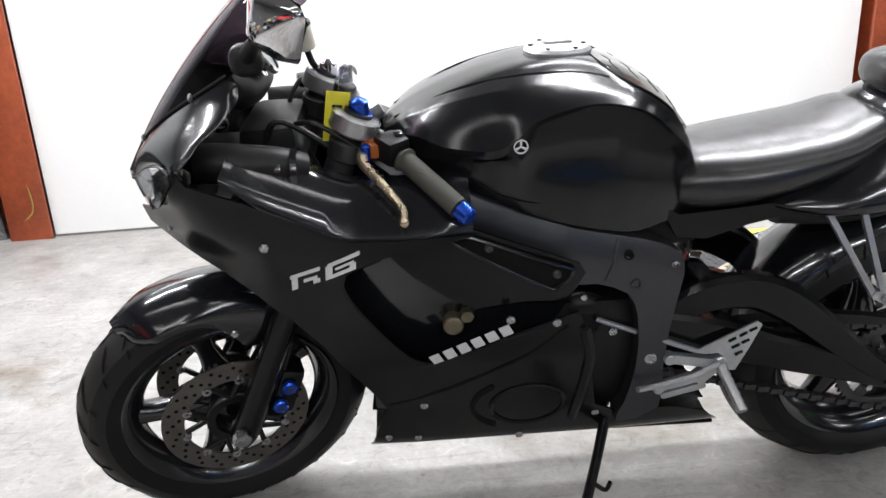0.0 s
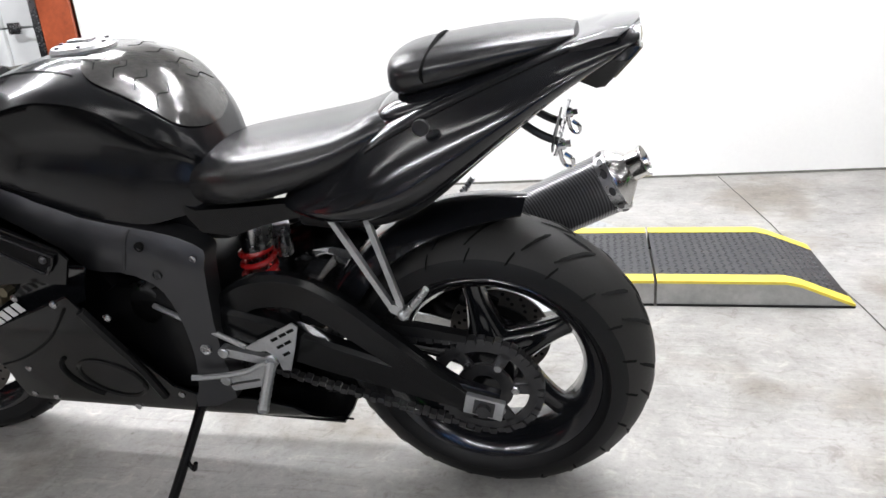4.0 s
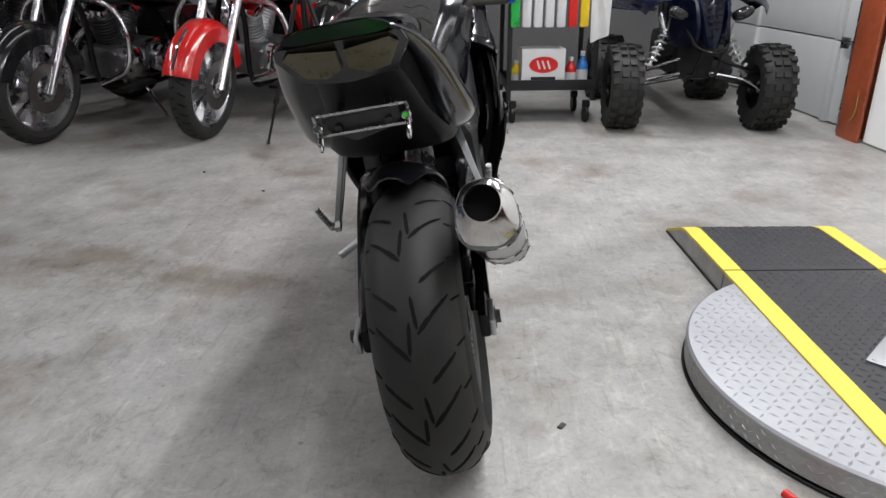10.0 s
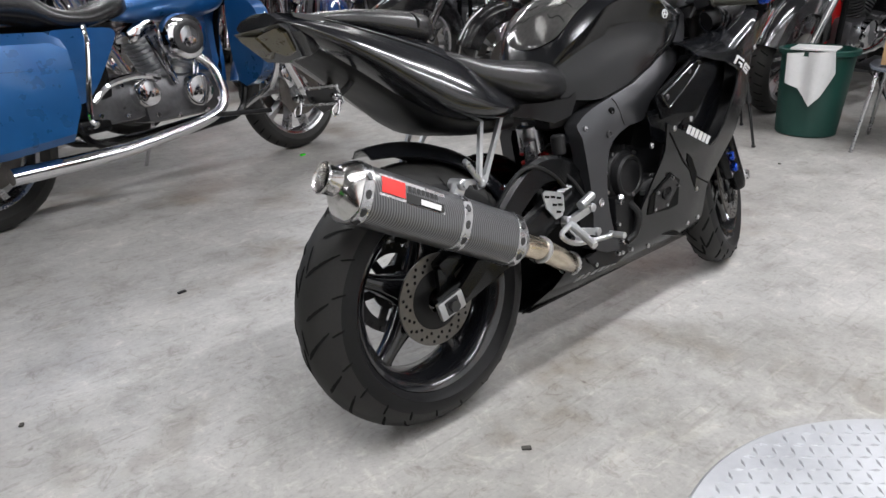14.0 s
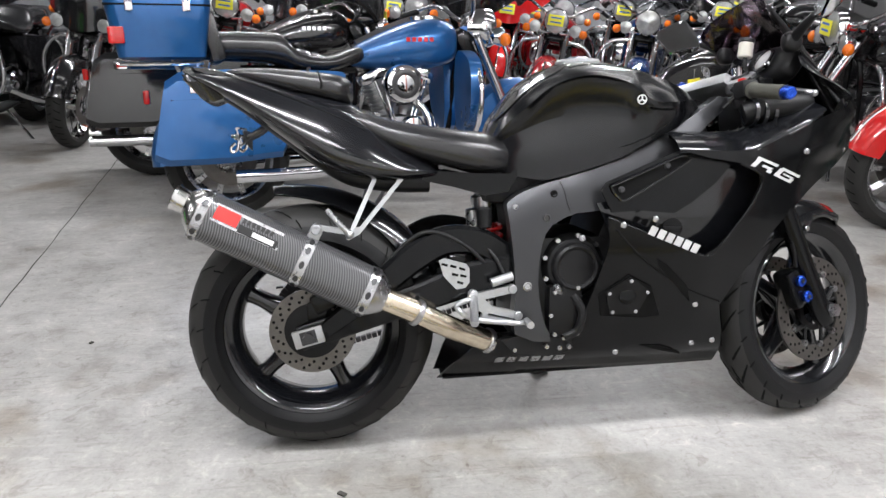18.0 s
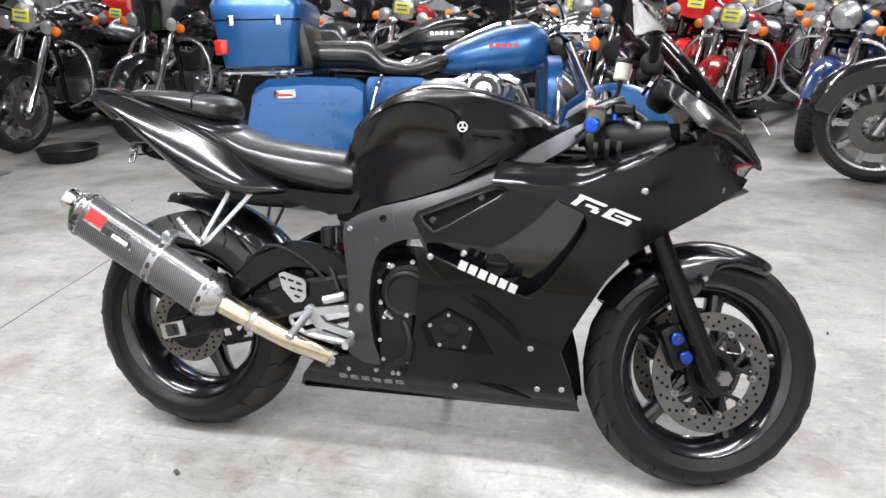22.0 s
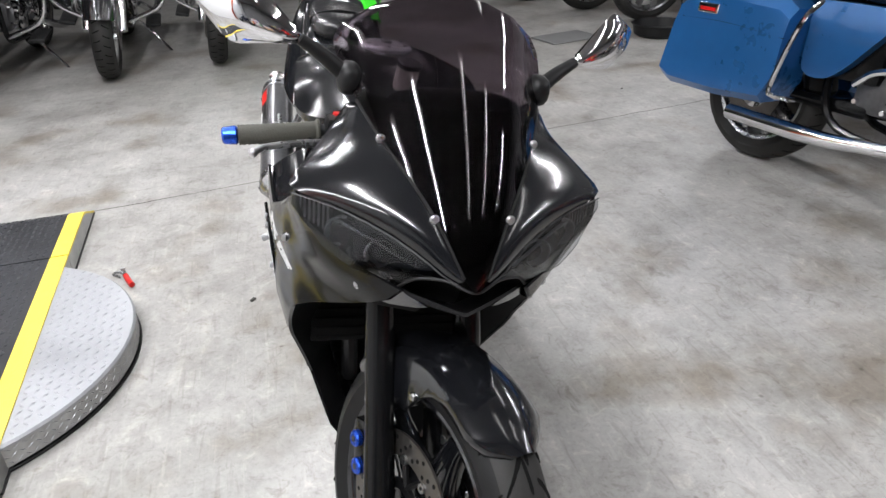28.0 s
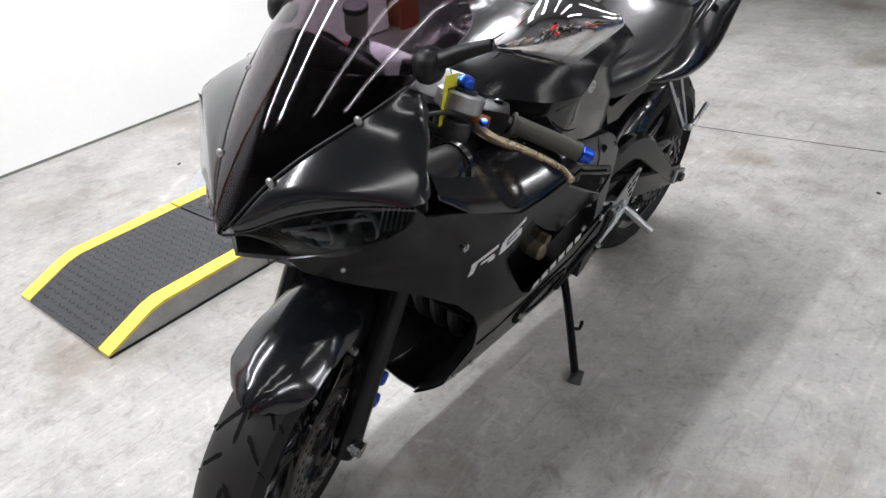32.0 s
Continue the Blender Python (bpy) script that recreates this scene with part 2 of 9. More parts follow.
GREY_VINYL = mat("tank_pad_grey", (0.085, 0.083, 0.08), 0.13, metal=0.45, var=0.2, scale=90, bscale=900, rvar=0.03)
ALU = mat("cast_aluminium", (0.48, 0.49, 0.50), 0.36, metal=0.85, var=0.2, bump=0.12, bscale=150)
STEEL = mat("steel", (0.45, 0.45, 0.46), 0.28, metal=1.0, var=0.2, bscale=90)
CHROME = mat("chrome", (0.78, 0.78, 0.8), 0.06, metal=1.0, var=0.06, rvar=0.03)
TITAN = mat("heat_tinted_steel", (0.62, 0.54, 0.42), 0.2, metal=1.0, var=0.25, scale=14, bscale=60)
DISC_STEEL = mat("brake_disc_steel", (0.15, 0.14, 0.13), 0.42, metal=0.9, var=0.2, scale=30, bscale=160)
DARK_STEEL = mat("dark_steel", (0.06, 0.06, 0.062), 0.4, metal=0.7, var=0.25)
WHITE_DECAL = mat("white_decal", (0.6, 0.6, 0.6), 0.35, var=0.06)
BLUE_ANO = mat("blue_anodised", (0.02, 0.08, 0.5), 0.25, metal=0.8, var=0.1)
RED_SPRING = mat("red_spring_paint", (0.45, 0.012, 0.012), 0.3, var=0.15, coat=0.4)
RUBBER_GRIP = mat("grip_rubber", (0.06, 0.059, 0.048), 0.75, var=0.2, bump=0.5, bscale=350)
YELLOW_TAG = mat("yellow_tag_paper", (0.75, 0.68, 0.04), 0.6, var=0.08)
RED_PLASTIC = mat("red_plastic", (0.55, 0.015, 0.012), 0.35, var=0.12)
BLACK_INK = mat("black_ink", (0.01, 0.01, 0.01), 0.6, var=0.1)
BRASS_GOLD = mat("champagne_lever", (0.55, 0.46, 0.32), 0.3, metal=0.9, var=0.1)
ORANGE = mat("orange_brown_plastic", (0.42, 0.12, 0.02), 0.4, var=0.15)
LENS_WHITE = mat("translucent_plastic", (0.6, 0.58, 0.5), 0.4, var=0.1)
SMOKE = glass("smoked_screen", (0.17, 0.135, 0.165))
LENS = glass("clear_lens", (0.55, 0.56, 0.58))
SMOKE_LENS = mat("smoked_amber_lens", (0.10, 0.085, 0.045), 0.32, var=0.3, scale=40, bscale=200, coat=0.15)
REFLECTOR = mat("lamp_reflector", (0.30, 0.30, 0.32), 0.3, metal=1.0, var=0.2)
LAMP_BACK = mat("lamp_backing", (0.035, 0.035, 0.038), 0.3, metal=0.6, var=0.3, scale=30)


def concrete():
    m = bpy.data.materials.new("polished_concrete")
    m.use_nodes = True
    N, L = m.node_tree.nodes, m.node_tree.links
    b = N["Principled BSDF"]
    tc = N.new("ShaderNodeTexCoord")

    def nz(scale, detail=6, rough=0.6):
        n = N.new("ShaderNodeTexNoise")
        n.inputs["Scale"].default_value, n.inputs["Detail"].default_value, n.inputs["Roughness"].default_value = scale, detail, rough
        L.new(tc.outputs["Object"], n.inputs["Vector"])
        return n

    def ramp(src, stops):
        r = N.new("ShaderNodeValToRGB")
        r.color_ramp.elements[0].position, r.color_ramp.elements[0].color = stops[0][0], (*stops[0][1], 1)
        r.color_ramp.elements[1].position, r.color_ramp.elements[1].color = stops[-1][0], (*stops[-1][1], 1)
        for p, c in stops[1:-1]:
            e = r.color_ramp.elements.new(p)
            e.color = (*c, 1)
        L.new(src, r.inputs[0])
        return r

    def mul(a, c, fac=1.0):
        x = N.new("ShaderNodeMix")
        x.data_type, x.blend_type = "RGBA", "MULTIPLY"
        x.inputs[0].default_value = fac
        L.new(a, x.inputs[6])
        L.new(c, x.inputs[7])
        return x.outputs[2]

    def streaks(turn, sx, sy):
        mp = N.new("ShaderNodeMapping")
        mp.inputs["Rotation"].default_value, mp.inputs["Scale"].default_value = (0, 0, radians(turn)), (sx, sy, 1)
        L.new(tc.outputs["Object"], mp.inputs["Vector"])
        n = N.new("ShaderNodeTexNoise")
        n.inputs["Scale"].default_value, n.inputs["Detail"].default_value, n.inputs["Distortion"].default_value = 1.0, 5, 0.6
        L.new(mp.outputs[0], n.inputs["Vector"])
        return n.outputs[0]

    base = ramp(nz(0.55).outputs[0], [(0.3, (0.255, 0.247, 0.235)), (0.5, (0.332, 0.327, 0.316)), (0.7, (0.405, 0.402, 0.395))])
    mid = ramp(nz(3.6, 10, 0.75).outputs[0], [(0.32, (0.52, 0.49, 0.45)), (0.48, (0.93, 0.92, 0.90)), (0.66, (1.28, 1.26, 1.23))])
    flake = nz(13, 9, 0.78)
    flake.inputs["Distortion"].default_value = 1.2
    flakes = ramp(flake.outputs[0], [(0.36, (0.62, 0.59, 0.55)), (0.46, (1, 1, 1)), (0.55, (1, 1, 1)), (0.64, (1.34, 1.32, 1.28))])
    speck = ramp(nz(70, 4, 0.7).outputs[0], [(0.3, (0.72, 0.72, 0.72)), (0.45, (1, 1, 1)), (0.68, (1.12, 1.12, 1.12))])
    stain = ramp(nz(1.5, 4).outputs[0], [(0.34, (0.55, 0.475, 0.39)), (0.46, (1, 1, 1))])
    scr1 = ramp(streaks(31, 5, 60), [(0.60, (1, 1, 1)), (0.68, (1.22, 1.21, 1.19))])
    scr2 = ramp(streaks(-48, 4.5, 50), [(0.32, (0.72, 0.70, 0.68)), (0.40, (1, 1, 1)), (0.62, (1, 1, 1)), (0.72, (1.18, 1.18, 1.16))])
    dots = N.new("ShaderNodeTexVoronoi")
    dots.inputs["Scale"].default_value = 6
    L.new(tc.outputs["Object"], dots.inputs["Vector"])
    dot = ramp(dots.outputs["Distance"], [(0.022, (0.42, 0.40, 0.37)), (0.05, (1, 1, 1))])
    # pale arcs scuffed round the turntable
    far = N.new("ShaderNodeVectorMath")
    far.operation = "DISTANCE"
    far.inputs[1].default_value = (0.462, 1.21, 0.0)
    L.new(tc.outputs["Object"], far.inputs[0])
    arcs = ramp(far.outputs["Value"], [(0.60, (1, 1, 1)), (0.625, (1.35, 1.34, 1.3)), (0.65, (1, 1, 1)), (0.70, (1, 1, 1)), (0.72, (1.4, 1.39, 1.35)), (0.75, (1.05, 1.05, 1.04)), (0.78, (1.25, 1.24, 1.2)), (0.81, (1, 1, 1))])
    patch = ramp(nz(4.5, 6).outputs[0], [(0.45, (0, 0, 0)), (0.6, (1, 1, 1))])
    worn = N.new("ShaderNodeMix")
    worn.data_type = "RGBA"
    worn.inputs[6].default_value = (1, 1, 1, 1)
    L.new(patch.outputs[0], worn.inputs[0])
    L.new(arcs.outputs[0], worn.inputs[7])
    out = mul(base.outputs[0], worn.outputs[2], 0.8)
    for r, k in ((mid, 0.65), (flakes, 0.7), (speck, 0.6), (stain, 0.75), (scr1, 0.55), (scr2, 0.5), (dot, 0.7)):
        out = mul(out, r.outputs[0], k)
    L.new(out, b.inputs["Base Color"])
    rr = N.new("ShaderNodeMapRange")
    rr.inputs["From Min"].default_value, rr.inputs["From Max"].default_value = 0.3, 0.7
    rr.inputs["To Min"].default_value, rr.inputs["To Max"].default_value = 0.28, 0.55
    L.new(nz(3.0, 8, 0.7).outputs[0], rr.inputs["Value"])
    L.new(rr.outputs[0], b.inputs["Roughness"])
    bp = N.new("ShaderNodeBump")
    bp.inputs["Strength"].default_value, bp.inputs["Distance"].default_value = 0.15, 0.003
    L.new(nz(45, 5, 0.7).outputs[0], bp.inputs["Height"])
    L.new(bp.outputs[0], b.inputs["Normal"])
    return m


CONCRETE = concrete()
WALL_WHITE = mat("white_wall_paint", (0.82, 0.82, 0.81), 0.6, var=0.03, scale=1.2, bump=0.1, bscale=60)
WALL_DARK = mat("grey_wall_paint", (0.12, 0.12, 0.12), 0.7, var=0.15, scale=1.0, bump=0.1)
WALL_PALE = mat("pale_wall_sheet", (0.42, 0.425, 0.43), 0.6, var=0.15, scale=1.0, bump=0.1)
CEIL_MAT = mat("ceiling_paint", (0.22, 0.22, 0.225), 0.8, var=0.15, scale=1.0)
POST_RED = mat("rust_red_steel", (0.30, 0.062, 0.022), 0.5, var=0.45, scale=4, bump=0.2, bscale=40)
DOOR_PANEL = mat("garage_door_panel", (0.55, 0.56, 0.56), 0.5, var=0.06, scale=2, bump=0.2, bscale=120)
TUBE_MAT = emit("fluorescent_tube", (1.0, 0.98, 0.94), 3.0)
JOINT = mat("joint_dirt", (0.06, 0.057, 0.05), 0.9, var=0.3, scale=20)

JOINT_LINE = mat("wall_foot_dirt", (0.16, 0.16, 0.14), 0.9, var=0.5, scale=14)

# ---- the room ----
def tilted(a):
    return Matrix.Rotation(radians(a), 4, "Z")


def slab(name, x0, x1, y0, y1, z0, z1, material, label, category, bev=0.0, turn=0.0):
    bm = B()
    box(bm, ((x0 + x1) / 2, (y0 + y1) / 2, (z0 + z1) / 2), (x1 - x0, y1 - y0, z1 - z0), bev=bev)
    ob = part(name, bm, material)
    if turn:
        ob.matrix_basis = tilted(turn)
    return tagged(ob, label, category, kind="structure")


X0, X1, Y0, Y1 = -5.6, 9.0, -8.5, 6.0
slab("floor", X0, X1, Y0, Y1, -0.2, 0.0, CONCRETE, "stained and polished grey concrete shop floor", "floor")
# unseen ceiling, its assumed grey raised to bounce light onto the black paint
slab("ceiling", X0, X1, Y0, Y1, CEIL, CEIL + 0.15, CEIL_MAT, "unseen workshop ceiling in an assumed grey", "ceiling")
slab("wall_west", X0 - 0.2, X0, Y0, Y1, 0, CEIL, WALL_DARK, "grey painted workshop wall behind the bikes", "wall")
slab("wall_east", X1, X1 + 0.2, Y0, Y1, 0, CEIL, WALL_DARK, "grey painted far workshop wall", "wall")
slab("wall_south", X0, X1, Y0 - 0.2, Y0, 0, CEIL, WALL_PALE, "pale ribbed sheet wall behind the rows of bikes", "wall")
bm = B()
for k in range(72):
    box(bm, (X0 + 0.1 + 0.2 * k, Y0 + 0.012, CEIL / 2), (0.05, 0.024, CEIL))
tagged(part("wall_rib", bm, WALL_PALE), "pale vertical ribs of the sheet wall", "wall rib", kind="structure")
slab("wall_far_north", X0, X1, Y1, Y1 + 0.2, 0, CEIL, WALL_DARK, "grey wall closing the deep bay", "wall")
WT = 4.3
slab("wall_white", -2.105, 2.69, 2.657, 2.837, 0, CEIL, WALL_WHITE, "smooth white painted wall panel between two rust-red posts", "wall", turn=WT)
slab("baseboard", -2.103, 2.688, 2.651, 2.6565, 0.0005, 0.012, JOINT_LINE, "thin dirty gap line along the foot of the white wall", "baseboard", turn=WT)
for nm, xa, ya in (("post_west", -2.325, 2.62), ("post_east", 2.69, 2.54)):
    bm = B()
    for yy in (ya, ya + 0.26):
        box(bm, (xa + 0.11, yy, CEIL / 2), (0.22, 0.02, CEIL), bev=0.003)
    box(bm, (xa + 0.11, ya + 0.13, CEIL / 2), (0.016, 0.26, CEIL))
    ob = part(nm, bm, POST_RED)
    ob.matrix_basis = tilted(WT)
    tagged(ob, "rust-red painted steel column beside the white wall", "column", kind="structure")

# thin yellow cord hanging beside the garage door
bm = B()
tube(bm, [(-2.39, 2.445, 2.4), (-2.385, 2.45, 0.97), (-2.40, 2.45, 0.54), (-2.36, 2.44, 0.2), (-2.43, 2.44, 0.1)], 0.005, n=6)
tagged(part("cord", bm, mat("yellow_cord", (0.30, 0.22, 0.05), 0.6)), "thin yellow cord hanging down the red column", "cord")

# control joints in the concrete
def joint(p, q, w=0.006):
    bm = B()
    a, b = Vector((*p, 0.0015)), Vector((*q, 0.0015))
    d = (b - a).normalized()
    n = Vector((-d.y, d.x, 0))
    k = 40
    ra = random.Random(5)
    pts = [a.lerp(b, i / k) + n * ra.uniform(-0.004, 0.004) for i in range(k + 1)]
    rings = [[p + n * w * ra.uniform(0.35, 0.6), p - n * w * ra.uniform(0.35, 0.6)] for p in pts]
    loft(bm, rings, closed=False)
    tagged(part("floor_joint", bm, JOINT), "dirty dark joint line in the concrete", "floor joint", kind="structure")


joint((1.44, 2.74), (2.40, -4.3))

# sectional garage door west of the white wall
bm = B()
for k in range(7):
    box(bm, (-4.0, 2.80, 0.28 + 0.55 * k), (3.2, 0.05, 0.54), bev=0.008)
    for xx in (-5.2, -3.95, -2.75):
        box(bm, (xx, 2.76, 0.28 + 0.55 * k), (0.06, 0.03, 0.54), bev=0.004)
door = part("garage_door", bm, DOOR_PANEL)
door.matrix_basis = tilted(WT)
tagged(door, "pale grey sectional garage door, closed", "garage door", kind="structure")
slab("door_track", -2.42, -2.37, 2.66, 2.74, 0, CEIL, STEEL, "galvanised garage door track", "door track", turn=WT)
for k in range(7):
    bm = B()
    box(bm, (-2.62, 2.735, 0.55 + 0.55 * k), (0.09, 0.012, 0.07), bev=0.003)
    cyl(bm, (-2.58, 2.72, 0.55 + 0.55 * k), (-2.40, 2.70, 0.55 + 0.55 * k), 0.007, n=8)
    cyl(bm, (-2.44, 2.70, 0.55 + 0.55 * k), (-2.38, 2.70, 0.55 + 0.55 * k), 0.022, n=12)
    h = part("hinge", bm, STEEL, door, "galvanised hinge with roller")

# fluorescent fixtures
for yy, watts in LAMP_ROWS:
    for xx, power in zip((-2.3, 1.4, 6.0), watts):
        f = thing("ceiling_light", "twin-tube fluorescent strip light under the ceiling", "ceiling light", "strip lights", pose(xx, yy, CEIL - 0.1))
        bm = B()
        box(bm, (0, 0, 0.05), (2.75, 0.16, 0.06), bev=0.01)
        part("housing", bm, WALL_WHITE, f)
        for s in (-0.05, 0.05):
            bm = B()
            cyl(bm, (-1.32, s, 0), (1.32, s, 0), 0.016, n=10)
            part("tube", bm, TUBE_MAT, f)
        la = bpy.data.lights.new("strip_lamp", "AREA")
        la.shape, la.size, la.size_y, la.energy, la.color = "RECTANGLE", 2.6, 0.05, power, (0.955, 0.96, 1.0)
        lo = new("strip_lamp", la)
        lo.matrix_basis = pose(xx, yy, CEIL - 0.13)

# ---- turntable with its two ramps ----
YELLOW = mat("yellow_safety_paint", (0.80, 0.63, 0.08), 0.5, var=0.1, scale=25, bump=0.5, bscale=90)
RAMP_BLACK = mat("black_tread_plate", (0.035, 0.036, 0.04), 0.42, metal=0.2, var=0.25, scale=5)
PLATE_ALU = mat("aluminium_tread_plate", (0.42, 0.43, 0.45), 0.45, metal=0.6, var=0.12, scale=5)
SKIRT = mat("tread_plate_skirt", (0.42, 0.42, 0.41), 0.5, metal=0.3, var=0.25, scale=9)
TTM = pose(0.462, 1.21, 0, 0, 0, 2.1)
tt = thing("motorcycle_turntable", "round aluminium tread-plate turntable with black and yellow track", "turntable", m=TTM)
R, H, HW = 0.576, 0.085, 0.292
bm = B()
revolve(bm, [(0.001, H), (R - 0.006, H), (R, H - 0.006), (R, H - 0.012)], n=96, axis="z")
part("disc_top", bm, PLATE_ALU, tt)
bm = B()
revolve(bm, [(R - 0.002, H - 0.012), (R - 0.002, 0.014), (R - 0.02, 0.014)], n=96, axis="z")
part("skirt", bm, SKIRT, tt)
bm = B()
revolve(bm, [(R + 0.001, 0.009), (R + 0.004, 0.007), (R + 0.004, 0.002), (R - 0.03, 0.0)], n=96, axis="z")
part("rubber_edge", bm, BLACK_PLASTIC, tt)


def deck(name, prof, parent):
    """A strip of track with side skirts: profile of (x, z) along its length."""
    n = len(prof)
    bm = B()
    for y0, y1 in ((-HW + 0.064, HW - 0.064),):
        loft(bm, [[(x, y0, z), (x, y1, z), (x, y1, z - 0.006), (x, y0, z - 0.006)] for x, z in prof])
    d = part(name, bm, RAMP_BLACK, parent)
    for s in (-1, 1):
        bm = B()
        loft(bm, [[(x, s * (HW - 0.062), z + 0.002), (x, s * HW, z + 0.002), (x, s * HW, z - 0.008), (x, s * (HW - 0.062), z - 0.008)] for x, z in prof])
        part("yellow_edge", bm, YELLOW, d, "yellow painted edge strip")
        bm = B()
        loft(bm, [[(x, s * (HW - 0.006), z - 0.008), (x, s * (HW - 0.002), z - 0.008), (x, s * (HW - 0.002), 0.004), (x, s * (HW - 0.006), 0.004)] for x, z in prof])
        part("side_plate", bm, SKIRT, d, "diamond-pattern side plate")
        bm = B()
        loft(bm, [[(x, s * (HW - 0.006), 0.008), (x, s * (HW + 0.002), 0.008), (x, s * (HW + 0.002), 0.001), (x, s * (HW - 0.006), 0.001)] for x, z in prof])
        part("bottom_trim", bm, BLACK_PLASTIC, d)
    return d


deck("track", [(-0.578, H + 0.004), (0.578, H + 0.004)], tt)
ramps = []
for nm, s in (("ramp", -1), ("ramp", 1)):
    r = thing("loading_ramp", "short black tread-plate ramp with yellow edges, butted to the turntable", "ramp", "turntable ramps", TTM)
    prof = [(s * 0.588, H + 0.004), (s * 0.985, H + 0.002), (s * 1.03, H - 0.008), (s * 1.19, 0.012)]
    deck("deck", sorted(prof), r)
    ramps.append(r)

# raised lozenges of the tread plate
def lozenges(name, test, z, size, pitch, material, parent, x0, x1, y0, y1):
    bm = B()
    ny, nx = int((y1 - y0) / pitch), int((x1 - x0) / pitch)
    verts, faces = [], []
    for i in range(nx):
        for j in range(ny):
            x, y = x0 + (i + 0.5) * pitch, y0 + (j + 0.5) * pitch
            zz = test(x, y)
            if zz is None:
                continue
            a = math.pi / 4 if (i + j) % 2 else -math.pi / 4
            ca, sa = math.cos(a), math.sin(a)
            k = len(verts)
            for u, v, w in ((-size, 0, 0), (0, -size * 0.28, 0), (size, 0, 0), (0, size * 0.28, 0), (0, 0, 0.0038)):
                verts.append((x + u * ca - v * sa, y + u * sa + v * ca, zz + w))
            faces += [(k, k + 1, k + 4), (k + 1, k + 2, k + 4), (k + 2, k + 3, k + 4), (k + 3, k, k + 4)]
    me = bpy.data.meshes.new(name)
    me.from_pydata(verts, [], faces)
    me.materials.append(material)
    ob = new(name, me)
    ob.parent = parent
    return tagged(ob, kind="stuff")


lozenges("tread_pattern", lambda x, y: H if x * x + y * y < (R - 0.02) ** 2 and abs(y) > HW + 0.01 else None, H, 0.0145, 0.028, PLATE_ALU, tt, -R, R, -R, R)
lozenges("track_pattern", lambda x, y: H + 0.004 if abs(y) < HW - 0.075 and abs(x) < 0.57 and abs(x) + abs(y) > 0.15 else None, H, 0.0135, 0.026, RAMP_BLACK, tt, -R - 0.02, R + 0.02, -R, R)
for r, s in zip(ramps, (-1, 1)):
    f = lambda x: float(np.interp(abs(x), [0.588, 0.985, 1.03, 1.19], [H + 0.004, H + 0.002, H - 0.008, 0.012]))
    lozenges("tread_pattern", lambda x, y: f(x) if abs(y) < HW - 0.075 else None, H, 0.0135, 0.026, RAMP_BLACK, r, *((-1.19, -0.595) if s < 0 else (0.595, 1.19)), -HW, HW)
# lozenges round the skirt
verts, faces = [], []
for j in range(3):
    for i in range(170):
        a = 2 * math.pi * (i + 0.5 * (j % 2)) / 170
        z, k = 0.024 + 0.02 * j, len(verts)
        tw = 0.6 if (i + j) % 2 else -0.6
        for u, v, w in ((-0.009, 0, 0), (0, -0.003, 0), (0.009, 0, 0), (0, 0.003, 0), (0, 0, 0.0025)):
            h, c = (u + tw * v) / R, v + u * tw
            verts.append(((R - 0.002 + w) * math.cos(a + h), (R - 0.002 + w) * math.sin(a + h), z + c))
        faces += [(k, k + 1, k + 4), (k + 1, k + 2, k + 4), (k + 2, k + 3, k + 4), (k + 3, k, k + 4)]
me = bpy.data.meshes.new("skirt_pattern")
me.from_pydata(verts, [], faces)
me.materials.append(PLATE_ALU)
ob = new("skirt_pattern", me)
ob.parent = tt
tagged(ob, kind="stuff")
bm = B()
box(bm, (0, 0, H + 0.0075), (0.205, 0.205, 0.005), (0, 0, 45), bev=0.001)
part("cover_plate", bm, PLATE_ALU, tt, "square bright aluminium cover plate set cornerwise")
for k in range(4):
    bm = B()
    a = k * math.pi / 2
    cyl(bm, (0.125 * math.cos(a), 0.125 * math.sin(a), H + 0.008), (0.125 * math.cos(a), 0.125 * math.sin(a), H + 0.012), 0.005, n=10)
    part("screw", bm, STEEL, tt)
# locking handle of the turntable
lk = thing("locking_handle", "red-gripped steel locking lever lying at the turntable's edge", "handle", m=pose(0.91, 0.72, 0.0, 0, 0, 20) @ Matrix.Scale(0.62, 4))
bm = B()
tube(bm, [(-0.06, -0.005, 0.022), (0.0, 0, 0.024), (0.07, 0.0, 0.028)], 0.017, n=12)
part("grip", bm, RED_PLASTIC, lk)
bm = B()
tube(bm, [(0.06, 0, 0.028), (0.11, 0.01, 0.035), (0.15, 0.05, 0.03)], 0.009, n=10)
cyl(bm, (0.115, 0.0, 0.0), (0.115, 0.0, 0.06), 0.014, n=12)
cyl(bm, (0.10, 0.03, 0.01), (0.17, 0.06, 0.012), 0.006, n=8)
part("lever", bm, STEEL, lk)

# ---- the sport motorcycle, built upright with its nose to -x, then leaned on its side stand ----
LEANED = Matrix.Rotation(radians(9.7), 4, "X")
bike = thing("sport_motorcycle", "black sport motorcycle with carbon muffler, leaning on its side stand", "motorcycle", m=LEANED)

STEER_P = Vector((-0.657, 0, 0.29))
STEER = Matrix.Translation(STEER_P) @ Matrix.Rotation(radians(20), 4, Vector((0.407, 0, 0.914))) @ Matrix.Translation(-STEER_P)


def pt(name, bm, material, parent=None, label="", steer=False, sharp=35):
    return part(name, bm, material, parent or bike, label, sharp, STEER if steer else None)


